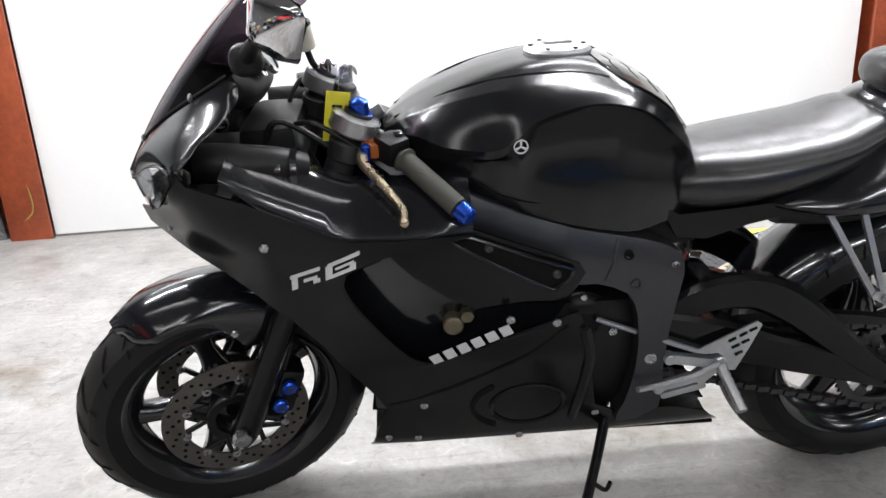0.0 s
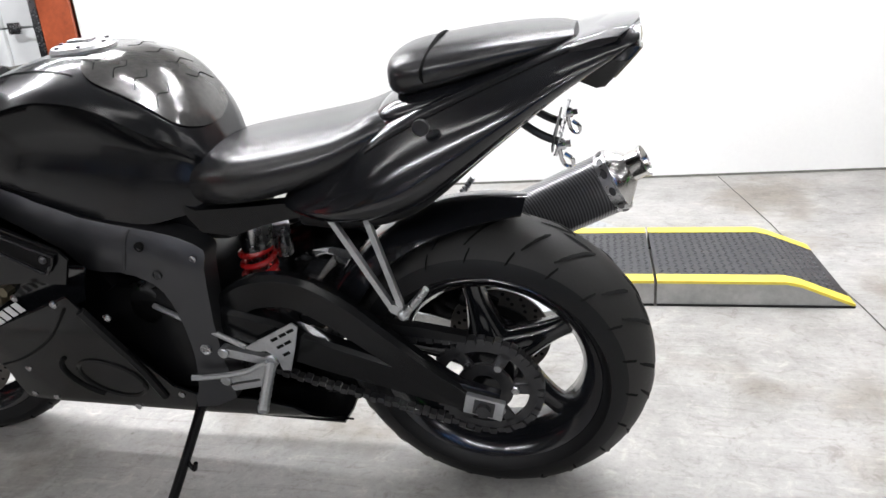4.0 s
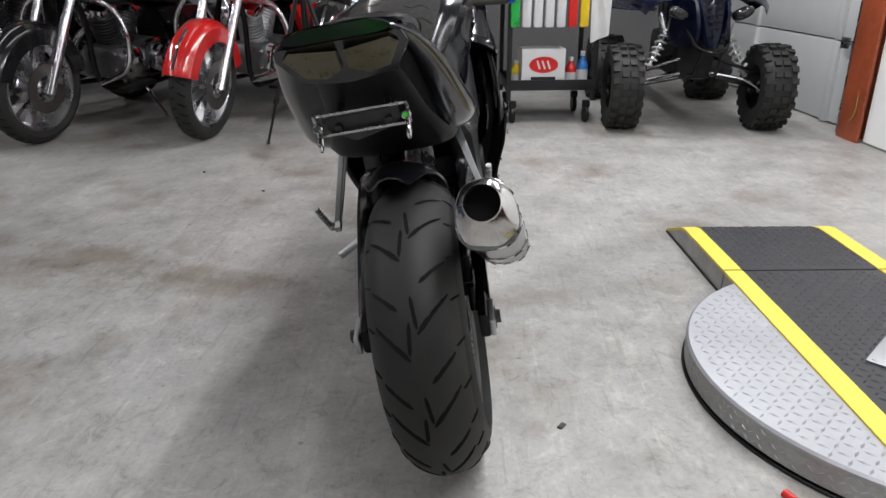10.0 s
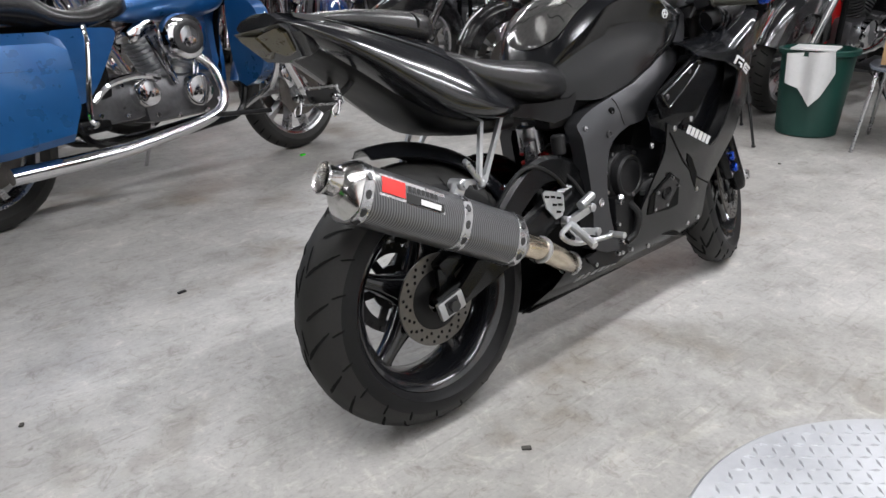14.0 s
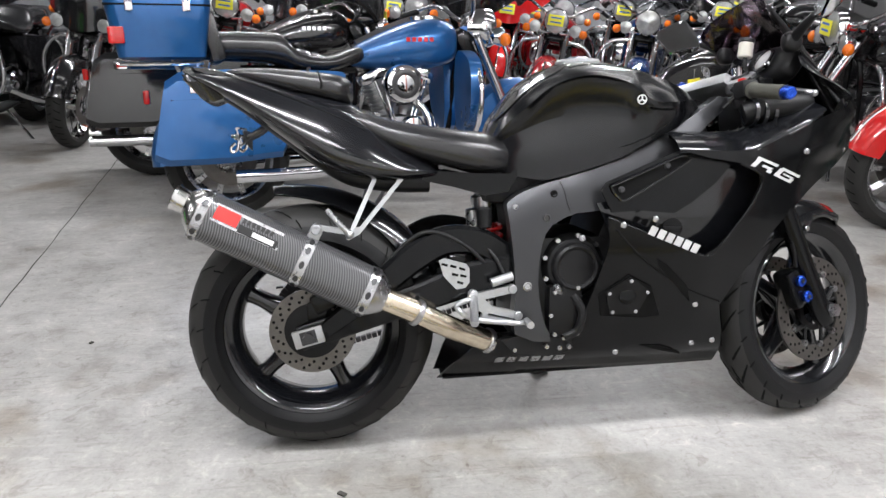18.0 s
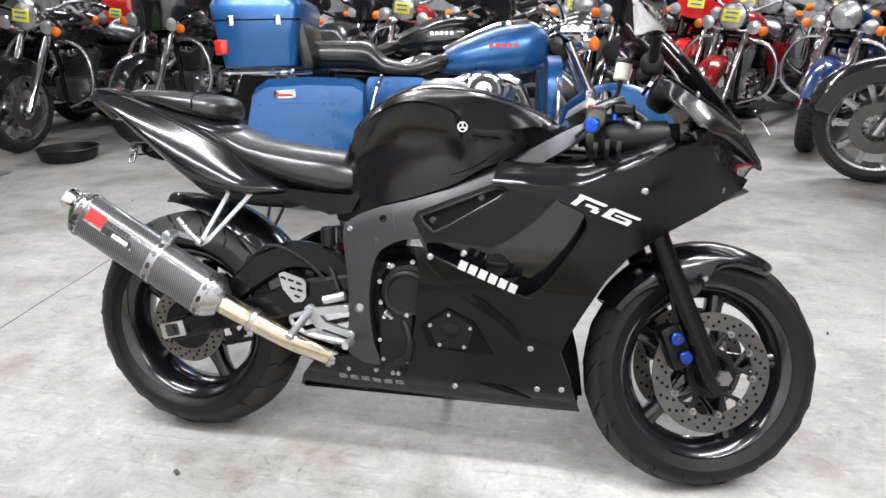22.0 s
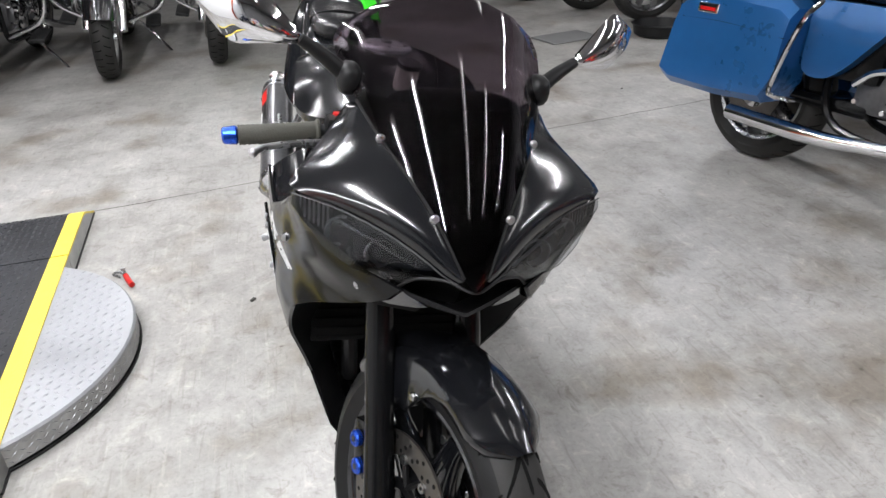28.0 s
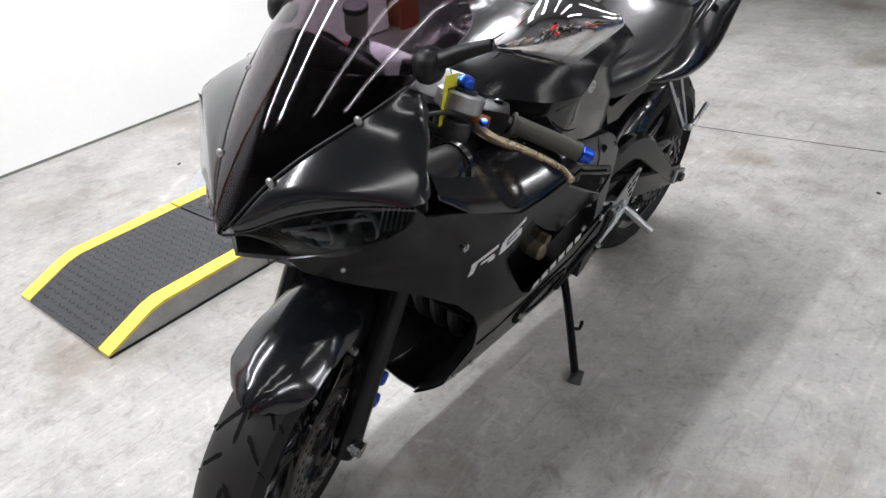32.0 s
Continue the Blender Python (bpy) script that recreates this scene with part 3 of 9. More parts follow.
def tyre_profile(r, w, rim):
    """Round motorcycle tyre, as (radius, offset)."""
    pts = []
    for k in range(-8, 9):
        a = k / 8 * radians(82)
        pts.append((r - w * 0.5 + w * 0.5 * math.cos(a) * 1.0, w * 0.5 * math.sin(a) / math.sin(radians(82))))
    left = [(rim - 0.004, -w * 0.36), (rim + 0.012, -w * 0.43)]
    return left + pts + [(p[0], -p[1]) for p in left[::-1]]


def tread(bm, c, r, w, n, kind):
    """Dark strips laid on the tyre's crown, painting the shade of its grooves."""
    def on(a, off, lift):
        b = math.asin(max(-1, min(1, off / (w * 0.5) * math.sin(radians(82)))))
        rad = r - w * 0.5 + w * 0.5 * math.cos(b) + lift
        return Vector((c[0] + rad * math.cos(a), c[1] + off, c[2] + rad * math.sin(a)))

    def slot(a0, o0, a1, o1, half=0.003, k=7):
        rings = []
        for i in range(k):
            t = i / (k - 1)
            a, o = a0 + (a1 - a0) * t, o0 + (o1 - o0) * t
            p = on(a, o, 0.0007)
            q = on(a + (a1 - a0) * 0.02 + 1e-5, o + (o1 - o0) * 0.02, 0.0007)
            d = (q - p).normalized()
            nrm = (p - Vector((c[0], p.y, c[2]))).normalized()
            sd = d.cross(nrm).normalized() * half * (1 if 0 < i < k - 1 else 0.4)
            rings.append([p + sd, p - sd])
        loft(bm, rings, closed=False)

    for i in range(n):
        a = 2 * math.pi * i / n
        st = 2 * math.pi / n
        for s in (-1, 1):
            ph = a + (st * 0.5 if s > 0 else 0)
            slot(ph, s * w * (0.05 if i % 2 else 0.12), ph + st * (0.75 if i % 2 else 0.5), s * w * 0.36, 0.0046)
            slot(ph + st * 0.62, s * w * 0.38, ph + st * 0.78, s * w * 0.46, 0.0034)
            if i % 2:
                slot(ph + st * 0.1, s * w * 0.05, ph + st * 0.75, s * w * 0.02, 0.0036)


def wheel(name, c, r, w, rimr, rimw, steer, spokes, label):
    bm = B()
    prof = [(rimr, -rimw / 2), (rimr + 0.006, -rimw / 2 + 0.004), (rimr - 0.004, -rimw / 2 + 0.014), (rimr - 0.022, -rimw / 2 + 0.03), (rimr - 0.028, 0),
            (rimr - 0.022, rimw / 2 - 0.03), (rimr - 0.004, rimw / 2 - 0.014), (rimr + 0.006, rimw / 2 - 0.004), (rimr, rimw / 2), (rimr - 0.012, rimw / 2 - 0.006),
            (rimr - 0.034, rimw / 2 - 0.034), (rimr - 0.040, 0), (rimr - 0.034, -rimw / 2 + 0.034), (rimr - 0.012, -rimw / 2 + 0.006)]
    revolve(bm, prof, c, 72, closed=True)
    wh = pt(name, bm, BLACK_GLOSS, None, label, steer)
    bm = B()
    revolve(bm, [(0.02, -rimw * 0.42), (0.05, -rimw * 0.42), (0.055, -rimw * 0.3), (0.042, 0), (0.055, rimw * 0.3), (0.05, rimw * 0.42), (0.02, rimw * 0.42)], c, 32)
    pt("hub", bm, BLACK_GLOSS, wh, steer=steer)
    for k in range(spokes):
        a = 2 * math.pi * k / spokes + 0.5
        bm = B()
        rings = []
        for t in np.linspace(0, 1, 9):
            rad = 0.04 + (rimr - 0.03 - 0.04) * t
            hw = 0.030 * (1 - t) ** 1.5 + 0.013 + 0.012 * t ** 6
            th = 0.032 - 0.010 * t
            ring = []
            for u, v in ((-1, -0.55), (-0.55, -1), (0.55, -1), (1, -0.55), (1, 0.55), (0.55, 1), (-0.55, 1), (-1, 0.55)):
                tx, ty = u * hw, v * th
                ring.append((c[0] + rad * math.cos(a) - tx * math.sin(a), c[1] + ty, c[2] + rad * math.sin(a) + tx * math.cos(a)))
            rings.append(ring)
        loft(bm, rings)
        pt("spoke", bm, BLACK_GLOSS, wh, steer=steer, sharp=60)
    bm = B()
    revolve(bm, tyre_profile(r, w, rimr), c, 96)
    ty = pt("tyre", bm, SIDEWALL, wh, "worn black rubber tyre", steer)
    ty.data.materials.append(TYRE)
    for f in ty.data.polygons:
        f.material_index = int(max(math.hypot(ty.data.vertices[i].co.x - c[0], ty.data.vertices[i].co.z - c[2]) if not steer else 1.0 if i % 21 in range(6, 15) else 0.0 for i in f.vertices) > r - w * 0.2)
    bm = B()
    tread(bm, c, r, w, 22, 0)
    tagged(pt("tread", bm, GROOVE, wh, steer=steer), kind="stuff")
    return wh


def brake_disc(c, r0, r1, th, holes, steer, parent, mt=None):
    bm = B()
    seg = 72
    revolve(bm, [(r0, -th / 2), (r1, -th / 2), (r1, th / 2), (r0, th / 2)], c, seg, closed=True)
    d = pt("brake_disc", bm, mt or DISC_STEEL, parent, "drilled steel brake disc", steer)
    bm = B()
    for i in range(holes):
        a = 2 * math.pi * i / holes
        rad = r0 + (r1 - r0) * (0.25, 0.5, 0.75)[i % 3]
        p = Vector((c[0] + rad * math.cos(a), c[1], c[2] + rad * math.sin(a)))
        cyl(bm, p - Vector((0, th / 2 + 0.0006, 0)), p + Vector((0, th / 2 + 0.0006, 0)), 0.0042, n=8)
    tagged(pt("drilling", bm, GROOVE, d, steer=steer), kind="stuff")
    return d


FA, RA = (-0.697, 0.0, 0.298), (0.704, 0.018, 0.316)
fw = wheel("front_wheel", FA, 0.30, 0.12, 0.218, 0.10, True, 5, "black five-spoke cast front wheel")
rw = wheel("rear_wheel", RA, 0.319, 0.188, 0.220, 0.15, False, 5, "black five-spoke cast rear wheel")
for s in (-1, 1):
    c = (FA[0], s * 0.066, FA[2])
    d = brake_disc(c, 0.105, 0.149, 0.005, 60, True, fw)
    bm = B()
    revolve(bm, [(0.045, -0.004), (0.062, -0.004), (0.062, 0.004), (0.045, 0.004)], c, 40, closed=True)
    pt("disc_carrier", bm, ENGINE_BLACK, d, steer=True)
    for k in range(5):
        a = 2 * math.pi * (k + 0.3) / 5
        for da in (-0.28, 0.28):
            bm = B()
            cyl(bm, (c[0] + 0.058 * math.cos(a), c[1], c[2] + 0.058 * math.sin(a)), (c[0] + 0.103 * math.cos(a + da), c[1], c[2] + 0.103 * math.sin(a + da)), 0.006, n=6)
            pt("carrier_arm", bm, ENGINE_BLACK, d, steer=True)
    for k in range(10):
        a = 2 * math.pi * (k + 0.2) / 10
        bm = B()
        p = Vector((c[0] + 0.105 * math.cos(a), c[1] + s * 0.001, c[2] + 0.105 * math.sin(a)))
        revolve(bm, [(0.0035, -0.006), (0.009, -0.006), (0.009, 0.006), (0.0035, 0.006)], p, 12, closed=True)
        pt("disc_button", bm, STEEL, d, steer=True)
rd = brake_disc((RA[0], 0.088, RA[2]), 0.072, 0.110, 0.005, 48, False, rw)
bm = B()
revolve(bm, [(0.03, 0.0), (0.07, 0.0), (0.074, 0.006), (0.03, 0.012)], (RA[0], 0.083, RA[2]), 32)
pt("disc_carrier", bm, ENGINE_BLACK, rd)

# forks, clamps, front fender
def leg(z):
    return -0.685 + (z - 0.29) * 0.445


for s in (-1, 1):
    y = s * 0.098
    bm = B()
    tube(bm, [(leg(0.262) - 0.005, y, 0.262), (leg(0.30), y, 0.30), (leg(0.45), y, 0.45), (leg(0.66), y, 0.66)], 0.028, n=18, radii=[0.024, 0.030, 0.0265, 0.027])
    fk = pt("fork_leg", bm, BLACK_SATIN, None, "black lower fork leg", True)
    bm = B()
    cyl(bm, (leg(0.655), y, 0.655), (leg(0.70), y, 0.70), 0.0205, n=18)
    pt("fork_tube", bm, CHROME, fk, "chromed fork tube", True)
    bm = B()
    cyl(bm, (leg(0.70), y, 0.70), (leg(0.945), y, 0.945), 0.025, n=18)
    pt("upper_tube", bm, DARK_STEEL, fk, steer=True)
    bm = B()
    revolve(bm, [(0.0, 0.018), (0.006, 0.018), (0.016, 0.012), (0.018, -0.01), (0.022, -0.012)], (leg(0.945), y, 0.95), 16, axis="z")
    pt("fork_cap", bm, BLUE_ANO if s < 0 else CHROME, fk, "anodised fork adjuster cap", True)
    bm = B()
    cyl(bm, (FA[0], s * 0.08, FA[2]), (FA[0], s * 0.132, FA[2]), 0.013, n=16, bev=0.002)
    cyl(bm, (FA[0], s * 0.12, FA[2]), (FA[0], s * 0.138, FA[2]), 0.019, n=6)
    pt("axle_nut", bm, STEEL, fk, steer=True)
    # caliper behind the leg
    ca = Vector((-0.590, s * 0.078, 0.365))
    bm = B()
    box(bm, ca, (0.05, 0.058, 0.11), (0, 22, 0), bev=0.012)
    box(bm, ca + Vector((-0.035, s * 0.012, 0.03)), (0.06, 0.02, 0.07), (0, 22, 0), bev=0.006)
    cl = pt("brake_caliper", bm, BLACK_SATIN, None, "black four-piston brake caliper with blue caps", True)
    for dz in (-0.022, 0.022):
        bm = B()
        p = ca + Vector((dz * 0.55 - 0.008, s * 0.03, dz * 1.0))
        cyl(bm, p, p + Vector((0, s * 0.014, 0)), 0.0155, n=18, bev=0.003)
        cap = pt("piston_cap", bm, BLUE_ANO, cl, "blue anodised caliper cap", True)
        bm = B()
        cyl(bm, p + Vector((0, s * 0.013, 0)), p + Vector((0, s * 0.0148, 0)), 0.006, n=6)
        pt("hex_socket", bm, DARK_STEEL, cl, steer=True)
    bm = B()
    tube(bm, [tuple(ca + Vector((0, s * 0.02, 0.06))), (-0.57, s * 0.105, 0.5), (-0.555, s * 0.10, 0.62), (-0.5, s * 0.06, 0.72)], 0.0055, n=8)
    pt("brake_hose", bm, BLACK_PLASTIC, cl, steer=True)
for z, th in ((0.725, 0.04), (0.925, 0.03)):
    bm = B()
    x = leg(z)
    for s in (-1, 1):
        cyl(bm, (x - 0.007, s * 0.098, z - th / 2), (x + 0.006, s * 0.098, z + th / 2), 0.042, n=20, bev=0.004)
    box(bm, (x + 0.02, 0, z), (0.07, 0.19, th), (0, -24, 0), bev=0.008)
    pt("triple_clamp", bm, BLACK_SATIN if z < 0.8 else ALU, None, "fork clamp", True)
bm = B()
R0 = 0.315
rings = []
for k in range(25):
    a = radians(124 - 92 * k / 24)
    t = k / 24
    hw = 0.079 * min(1, 0.35 + 2.2 * t ** 0.6, 0.7 + 1.5 * (1 - t))
    skirt = 0.030 + 0.075 * math.exp(-((t - 0.55) / 0.15) ** 2)
    lift = 0.0
    ring = []
    prof = [(-1.0, -skirt), (-1.0, -skirt * 0.5), (-0.93, -0.012), (-0.6, 0.010), (0, 0.020), (0.6, 0.010), (0.93, -0.012), (1.0, -skirt * 0.5), (1.0, -skirt)]
    outer = [(u * hw, R0 - 0.012 + v + lift) for u, v in prof]
    inner = [(u * (hw - 0.004), R0 - 0.016 + v + lift) for u, v in prof[::-1]]
    for y, rad in outer + inner:
        ring.append((FA[0] + rad * math.cos(a), y, FA[2] + rad * math.sin(a)))
    rings.append(ring)
loft(bm, rings)
fender = pt("front_fender", bm, BLACK_GLOSS, None, "gloss black front fender", True, sharp=50)
for s in (-1, 1):
    bm = B()
    cyl(bm, (-0.665, s * 0.077, 0.53), (-0.665, s * 0.085, 0.53), 0.008, n=12, bev=0.002)
    pt("screw", bm, STEEL, fender, steer=True)

# tank
def ring_sym(x, half):
    """A closed ring at x from half-section points (y, z), top centre first."""
    right = [(x, y, z) for y, z in half]
    left = [(x, -y, z) for y, z in half[::-1] if y > 1e-6]
    return right + left


TANK = [  # x, z top, shoulder (y, z), flank (y, z), waist (y, z), bottom (y, z)
    (-0.325, 0.890, 0.055, 0.880, 0.075, 0.866, 0.075, 0.855, 0.06, 0.845),
    (-0.28, 0.922, 0.090, 0.912, 0.125, 0.892, 0.135, 0.868, 0.12, 0.850),
    (-0.22, 0.950, 0.115, 0.938, 0.184, 0.886, 0.190, 0.862, 0.165, 0.822),
    (-0.15, 0.974, 0.130, 0.957, 0.206, 0.884, 0.206, 0.868, 0.178, 0.792),
    (-0.115, 0.982, 0.135, 0.962, 0.207, 0.900, 0.202, 0.862, 0.172, 0.772),
    (-0.08, 0.989, 0.138, 0.966, 0.203, 0.928, 0.180, 0.866, 0.168, 0.752),
    (-0.01, 0.996, 0.142, 0.971, 0.196, 0.946, 0.162, 0.866, 0.160, 0.726),
    (0.05, 0.988, 0.142, 0.964, 0.186, 0.943, 0.151, 0.860, 0.150, 0.708),
    (0.11, 0.962, 0.136, 0.942, 0.170, 0.920, 0.139, 0.845, 0.138, 0.695),
    (0.165, 0.922, 0.118, 0.902, 0.145, 0.872, 0.124, 0.822, 0.12, 0.70),
    (0.205, 0.868, 0.090, 0.856, 0.112, 0.834, 0.104, 0.80, 0.10, 0.708),
    (0.235, 0.806, 0.06, 0.800, 0.075, 0.790, 0.08, 0.775, 0.075, 0.725)]
cols = list(zip(*TANK))
dense = [np.array([p[0] for p in cr([(v,) for v in col], 5)]) for col in cols]
bm = B()
rings = []
for i in range(len(dense[0])):
    x, zt, sy, sz, fy, fz, wy, wz, by, bz = [d[i] for d in dense]
    half = cr([(0, zt), (sy * 0.55, zt - 0.004), (sy, sz)], 4)[:-1]
    half += cr([(sy, sz), (sy + (fy - sy) * 0.52, sz + (fz - sz) * 0.45), (fy, fz)], 4)[:-1]
    half += cr([(fy, fz), (fy - 0.004 - 0.3 * max(0.0, fy - wy), fz - 0.015), (wy - 0.012, wz - 0.004), (by + (wy - by) * 0.3, (wz + bz) / 2), (by, bz)], 3)
    rings.append(ring_sym(x, [(0, zt)] + [p for p in half[1:]] + [(0, bz)]))
loft(bm, rings)
tank = pt("fuel_tank", bm, TANK_PAINT, None, "satin black fuel tank", sharp=20)


def tank_y(x, z):
    """The tank's half width at a place on its flank."""
    _, zt, sy, sz, fy, fz, wy, wz, by, bz = [np.interp(x, dense[0], d) for d in dense]
    return float(np.interp(z, [bz, wz - 0.004, fz, sz, zt], [by, wy - 0.012, fy, sy, 0]))


def tank_z(x, y):
    _, zt, sy, sz, fy, fz, wy, wz, by, bz = [np.interp(x, dense[0], d) for d in dense]
    return float(np.interp(abs(y), [0, sy * 0.55, sy, fy], [zt, zt - 0.004, sz, fz]))


# ribbed pad over the back of the tank
bm = B()
sheet(bm, cr([(0.035, -0.05), (0.035, 0.05), (0.05, 0.10), (0.09, 0.125), (0.15, 0.115), (0.2, 0.085), (0.218, 0), (0.2, -0.085), (0.15, -0.115), (0.09, -0.125), (0.05, -0.10)], 5, True), lambda x, y: (x + 0.004, y, tank_z(x, y) + 0.002), 0.002, 0.015, (0, 0, -1))
pad = pt("tank_pad", bm, GREY_VINYL, tank, "glossy grey metallic tank pad with wavy cut lines")
for s in (-1, 1):
    for x in (0.055, 0.09, 0.125, 0.16):
        bm = B()
        pts = [(x + 0.004 + dx, s * y, tank_z(x + dx, y) + 0.0014) for dx, y in ((0.0, 0.03), (0.010, 0.05), (0.004, 0.072), (0.014, 0.095))]
        tube(bm, pts, 0.0013, n=6, smooth=3)
        pt("cut_line", bm, GROOVE, pad)
# filler cap
bm = B()
cz = tank_z(-0.01, 0)
revolve(bm, [(0.0, 0.010), (0.028, 0.010), (0.034, 0.007), (0.055, 0.006), (0.060, 0.0), (0.060, -0.006)], (-0.012, 0, cz), 48, axis="z")
cap = pt("filler_cap", bm, ALU, tank, "round aluminium filler cap")
for k in range(6):
    a = k * math.pi / 3
    bm = B()
    cyl(bm, (-0.012 + 0.047 * math.cos(a), 0.047 * math.sin(a), cz + 0.005), (-0.012 + 0.047 * math.cos(a), 0.047 * math.sin(a), cz + 0.009), 0.004, n=8)
    pt("cap_bolt", bm, DARK_STEEL, cap)
bm = B()
box(bm, (-0.012, 0, cz + 0.012), (0.05, 0.022, 0.006), bev=0.003)
pt("key_flap", bm, STEEL, cap)
for s in (-1, 1):
    ex, ez = -0.108, 0.889
    y = s * (tank_y(ex, ez) + 0.006)
    bm = B()
    revolve(bm, [(0.0098, -0.0015), (0.0118, -0.0015), (0.0118, 0.0015), (0.0098, 0.0015)], (ex, y, ez), 32, closed=True)
    for k in range(3):
        a = 2 * math.pi * k / 3 + math.pi / 2
        cyl(bm, (ex, y, ez), (ex + 0.0102 * math.cos(a), y, ez + 0.0102 * math.sin(a)), 0.0014, 0.0026, n=6)
    pt("emblem", bm, WHITE_DECAL, tank, "round white emblem ring")
# shallow crease lines pressed on the flanks
for s in (-1, 1):
    bm = B()
    pts = [(x, s * (tank_y(x, z) + 0.0008), z) for x, z in ((0.165, 0.757), (0.10, 0.757), (0.0, 0.768), (-0.08, 0.777), (-0.144, 0.803), (-0.19, 0.836))]
    tube(bm, pts, 0.0018, n=6)
    pt("seam", bm, GROOVE, tank)

for s in (-1, 1):
    bm = B()
    tube(bm, [(x, s * y, tank_z(x, y) + 0.0006) for x, y in ((-0.305, 0.045), (-0.20, 0.078), (-0.10, 0.100), (-0.01, 0.116), (0.05, 0.122))], 0.0022, n=6)
    pt("crease", bm, GROOVE, tank)

# seats and tail
def body(name, rows, material, label, n=5, parent=None, p=2.6, sharp=50, kx=16, taper=0.0):
    """A smooth closed body along x: rows of (x, half width, z bottom, z top)."""
    cs = list(zip(*rows))
    dn = [np.array([q[0] for q in cr([(v,) for v in c], n)]) for c in cs]
    bm = B()
    rings = []
    f = lambda a: math.copysign(abs(a) ** (2 / p), a)
    for x, w, zb, zt in zip(*dn):
        zc, h = (zb + zt) / 2, max(0.002, (zt - zb) / 2)
        rings.append([(x, w * f(math.cos(2 * math.pi * (k + 0.5) / kx)) * (1 - taper * (0.5 - 0.5 * f(math.sin(2 * math.pi * (k + 0.5) / kx)))), zc + h * f(math.sin(2 * math.pi * (k + 0.5) / kx))) for k in range(kx)])
    loft(bm, rings)
    return pt(name, bm, material, parent, label, sharp=sharp)


body("seat", [(0.155, 0.035, 0.735, 0.765), (0.18, 0.09, 0.705, 0.785), (0.24, 0.125, 0.70, 0.812), (0.32, 0.145, 0.712, 0.823), (0.42, 0.145, 0.738, 0.836), (0.50, 0.135, 0.765, 0.850), (0.57, 0.115, 0.800, 0.872), (0.625, 0.085, 0.830, 0.868), (0.645, 0.05, 0.838, 0.85)], VINYL, "black vinyl rider's seat", kx=24)
body("passenger_seat", [(0.585, 0.03, 0.90, 0.935), (0.60, 0.075, 0.888, 0.952), (0.635, 0.098, 0.887, 0.962), (0.71, 0.102, 0.903, 0.970), (0.79, 0.095, 0.924, 0.975), (0.855, 0.08, 0.938, 0.975), (0.89, 0.05, 0.950, 0.971)], VINYL, "black vinyl passenger seat pad", kx=24)
bm = B()
for x in (0.66,):
    pts = [(x + 0.012 * abs(math.sin(a)), 0.102 * math.cos(a), 0.931 + 0.038 * math.sin(a)) for a in np.linspace(-0.3, math.pi + 0.3, 20)]
    tube(bm, pts, 0.003, n=6, smooth=1)
pt("seat_seam", bm, GROOVE)
TAIL = [(0.375, 0.10, 0.705, 0.735), (0.41, 0.13, 0.70, 0.757), (0.48, 0.165, 0.695, 0.788), (0.56, 0.180, 0.700, 0.838), (0.64, 0.178, 0.722, 0.880), (0.72, 0.166, 0.776, 0.910), (0.80, 0.152, 0.836, 0.936), (0.87, 0.134, 0.886, 0.957), (0.93, 0.116, 0.922, 0.971), (0.965, 0.102, 0.940, 0.976), (0.985, 0.085, 0.955, 0.976)]
SECTION = cr([(0.0, 1.0), (0.55, 1.0), (0.70, 0.92)], 3)[:-1] + cr([(0.70, 0.92), (0.74, 0.86), (0.90, 0.60), (0.985, 0.40), (1.0, 0.27), (0.90, 0.10), (0.6, 0.0), (0.0, 0.0)], 4)
bm = B()
rings = []
for x, w, zb, zt in zip(*[[q[0] for q in cr([(v,) for v in c], 5)] for c in zip(*TAIL)]):
    rings.append(ring_sym(x, [(u * w, zb + v * (zt - zb)) for u, v in SECTION]))
loft(bm, rings)
tail_cowl = pt("tail_cowl", bm, BLACK_GLOSS, None, "gloss black tail cowl", sharp=32)
for sd in (-1, 1):
    bm = B()
    tube(bm, [(x, sd * 0.735 * w, zb + 0.868 * (zt - zb)) for x, w, zb, zt in TAIL[3:-1]], 0.0016, n=6, smooth=4)
    pt("panel_gap", bm, GROOVE, tail_cowl)
body("under_tail", [(0.40, 0.10, 0.66, 0.72), (0.50, 0.13, 0.665, 0.74), (0.62, 0.135, 0.69, 0.78), (0.75, 0.10, 0.785, 0.85), (0.86, 0.08, 0.868, 0.92), (0.93, 0.06, 0.912, 0.94)], BLACK_PLASTIC, "black under-tail tray", p=3.5)
body("seat_back", [(0.555, 0.06, 0.82, 0.855), (0.575, 0.092, 0.805, 0.880), (0.62, 0.112, 0.80, 0.898), (0.68, 0.12, 0.82, 0.914), (0.75, 0.11, 0.86, 0.925)], BLACK_GLOSS, "gloss black hump behind the rider's seat", kx=24)
# tail lamp
def tail_face(y, z):
    return (0.944 + 0.9 * (z - 0.915) - 1.2 * y * y, y, z - 0.014)


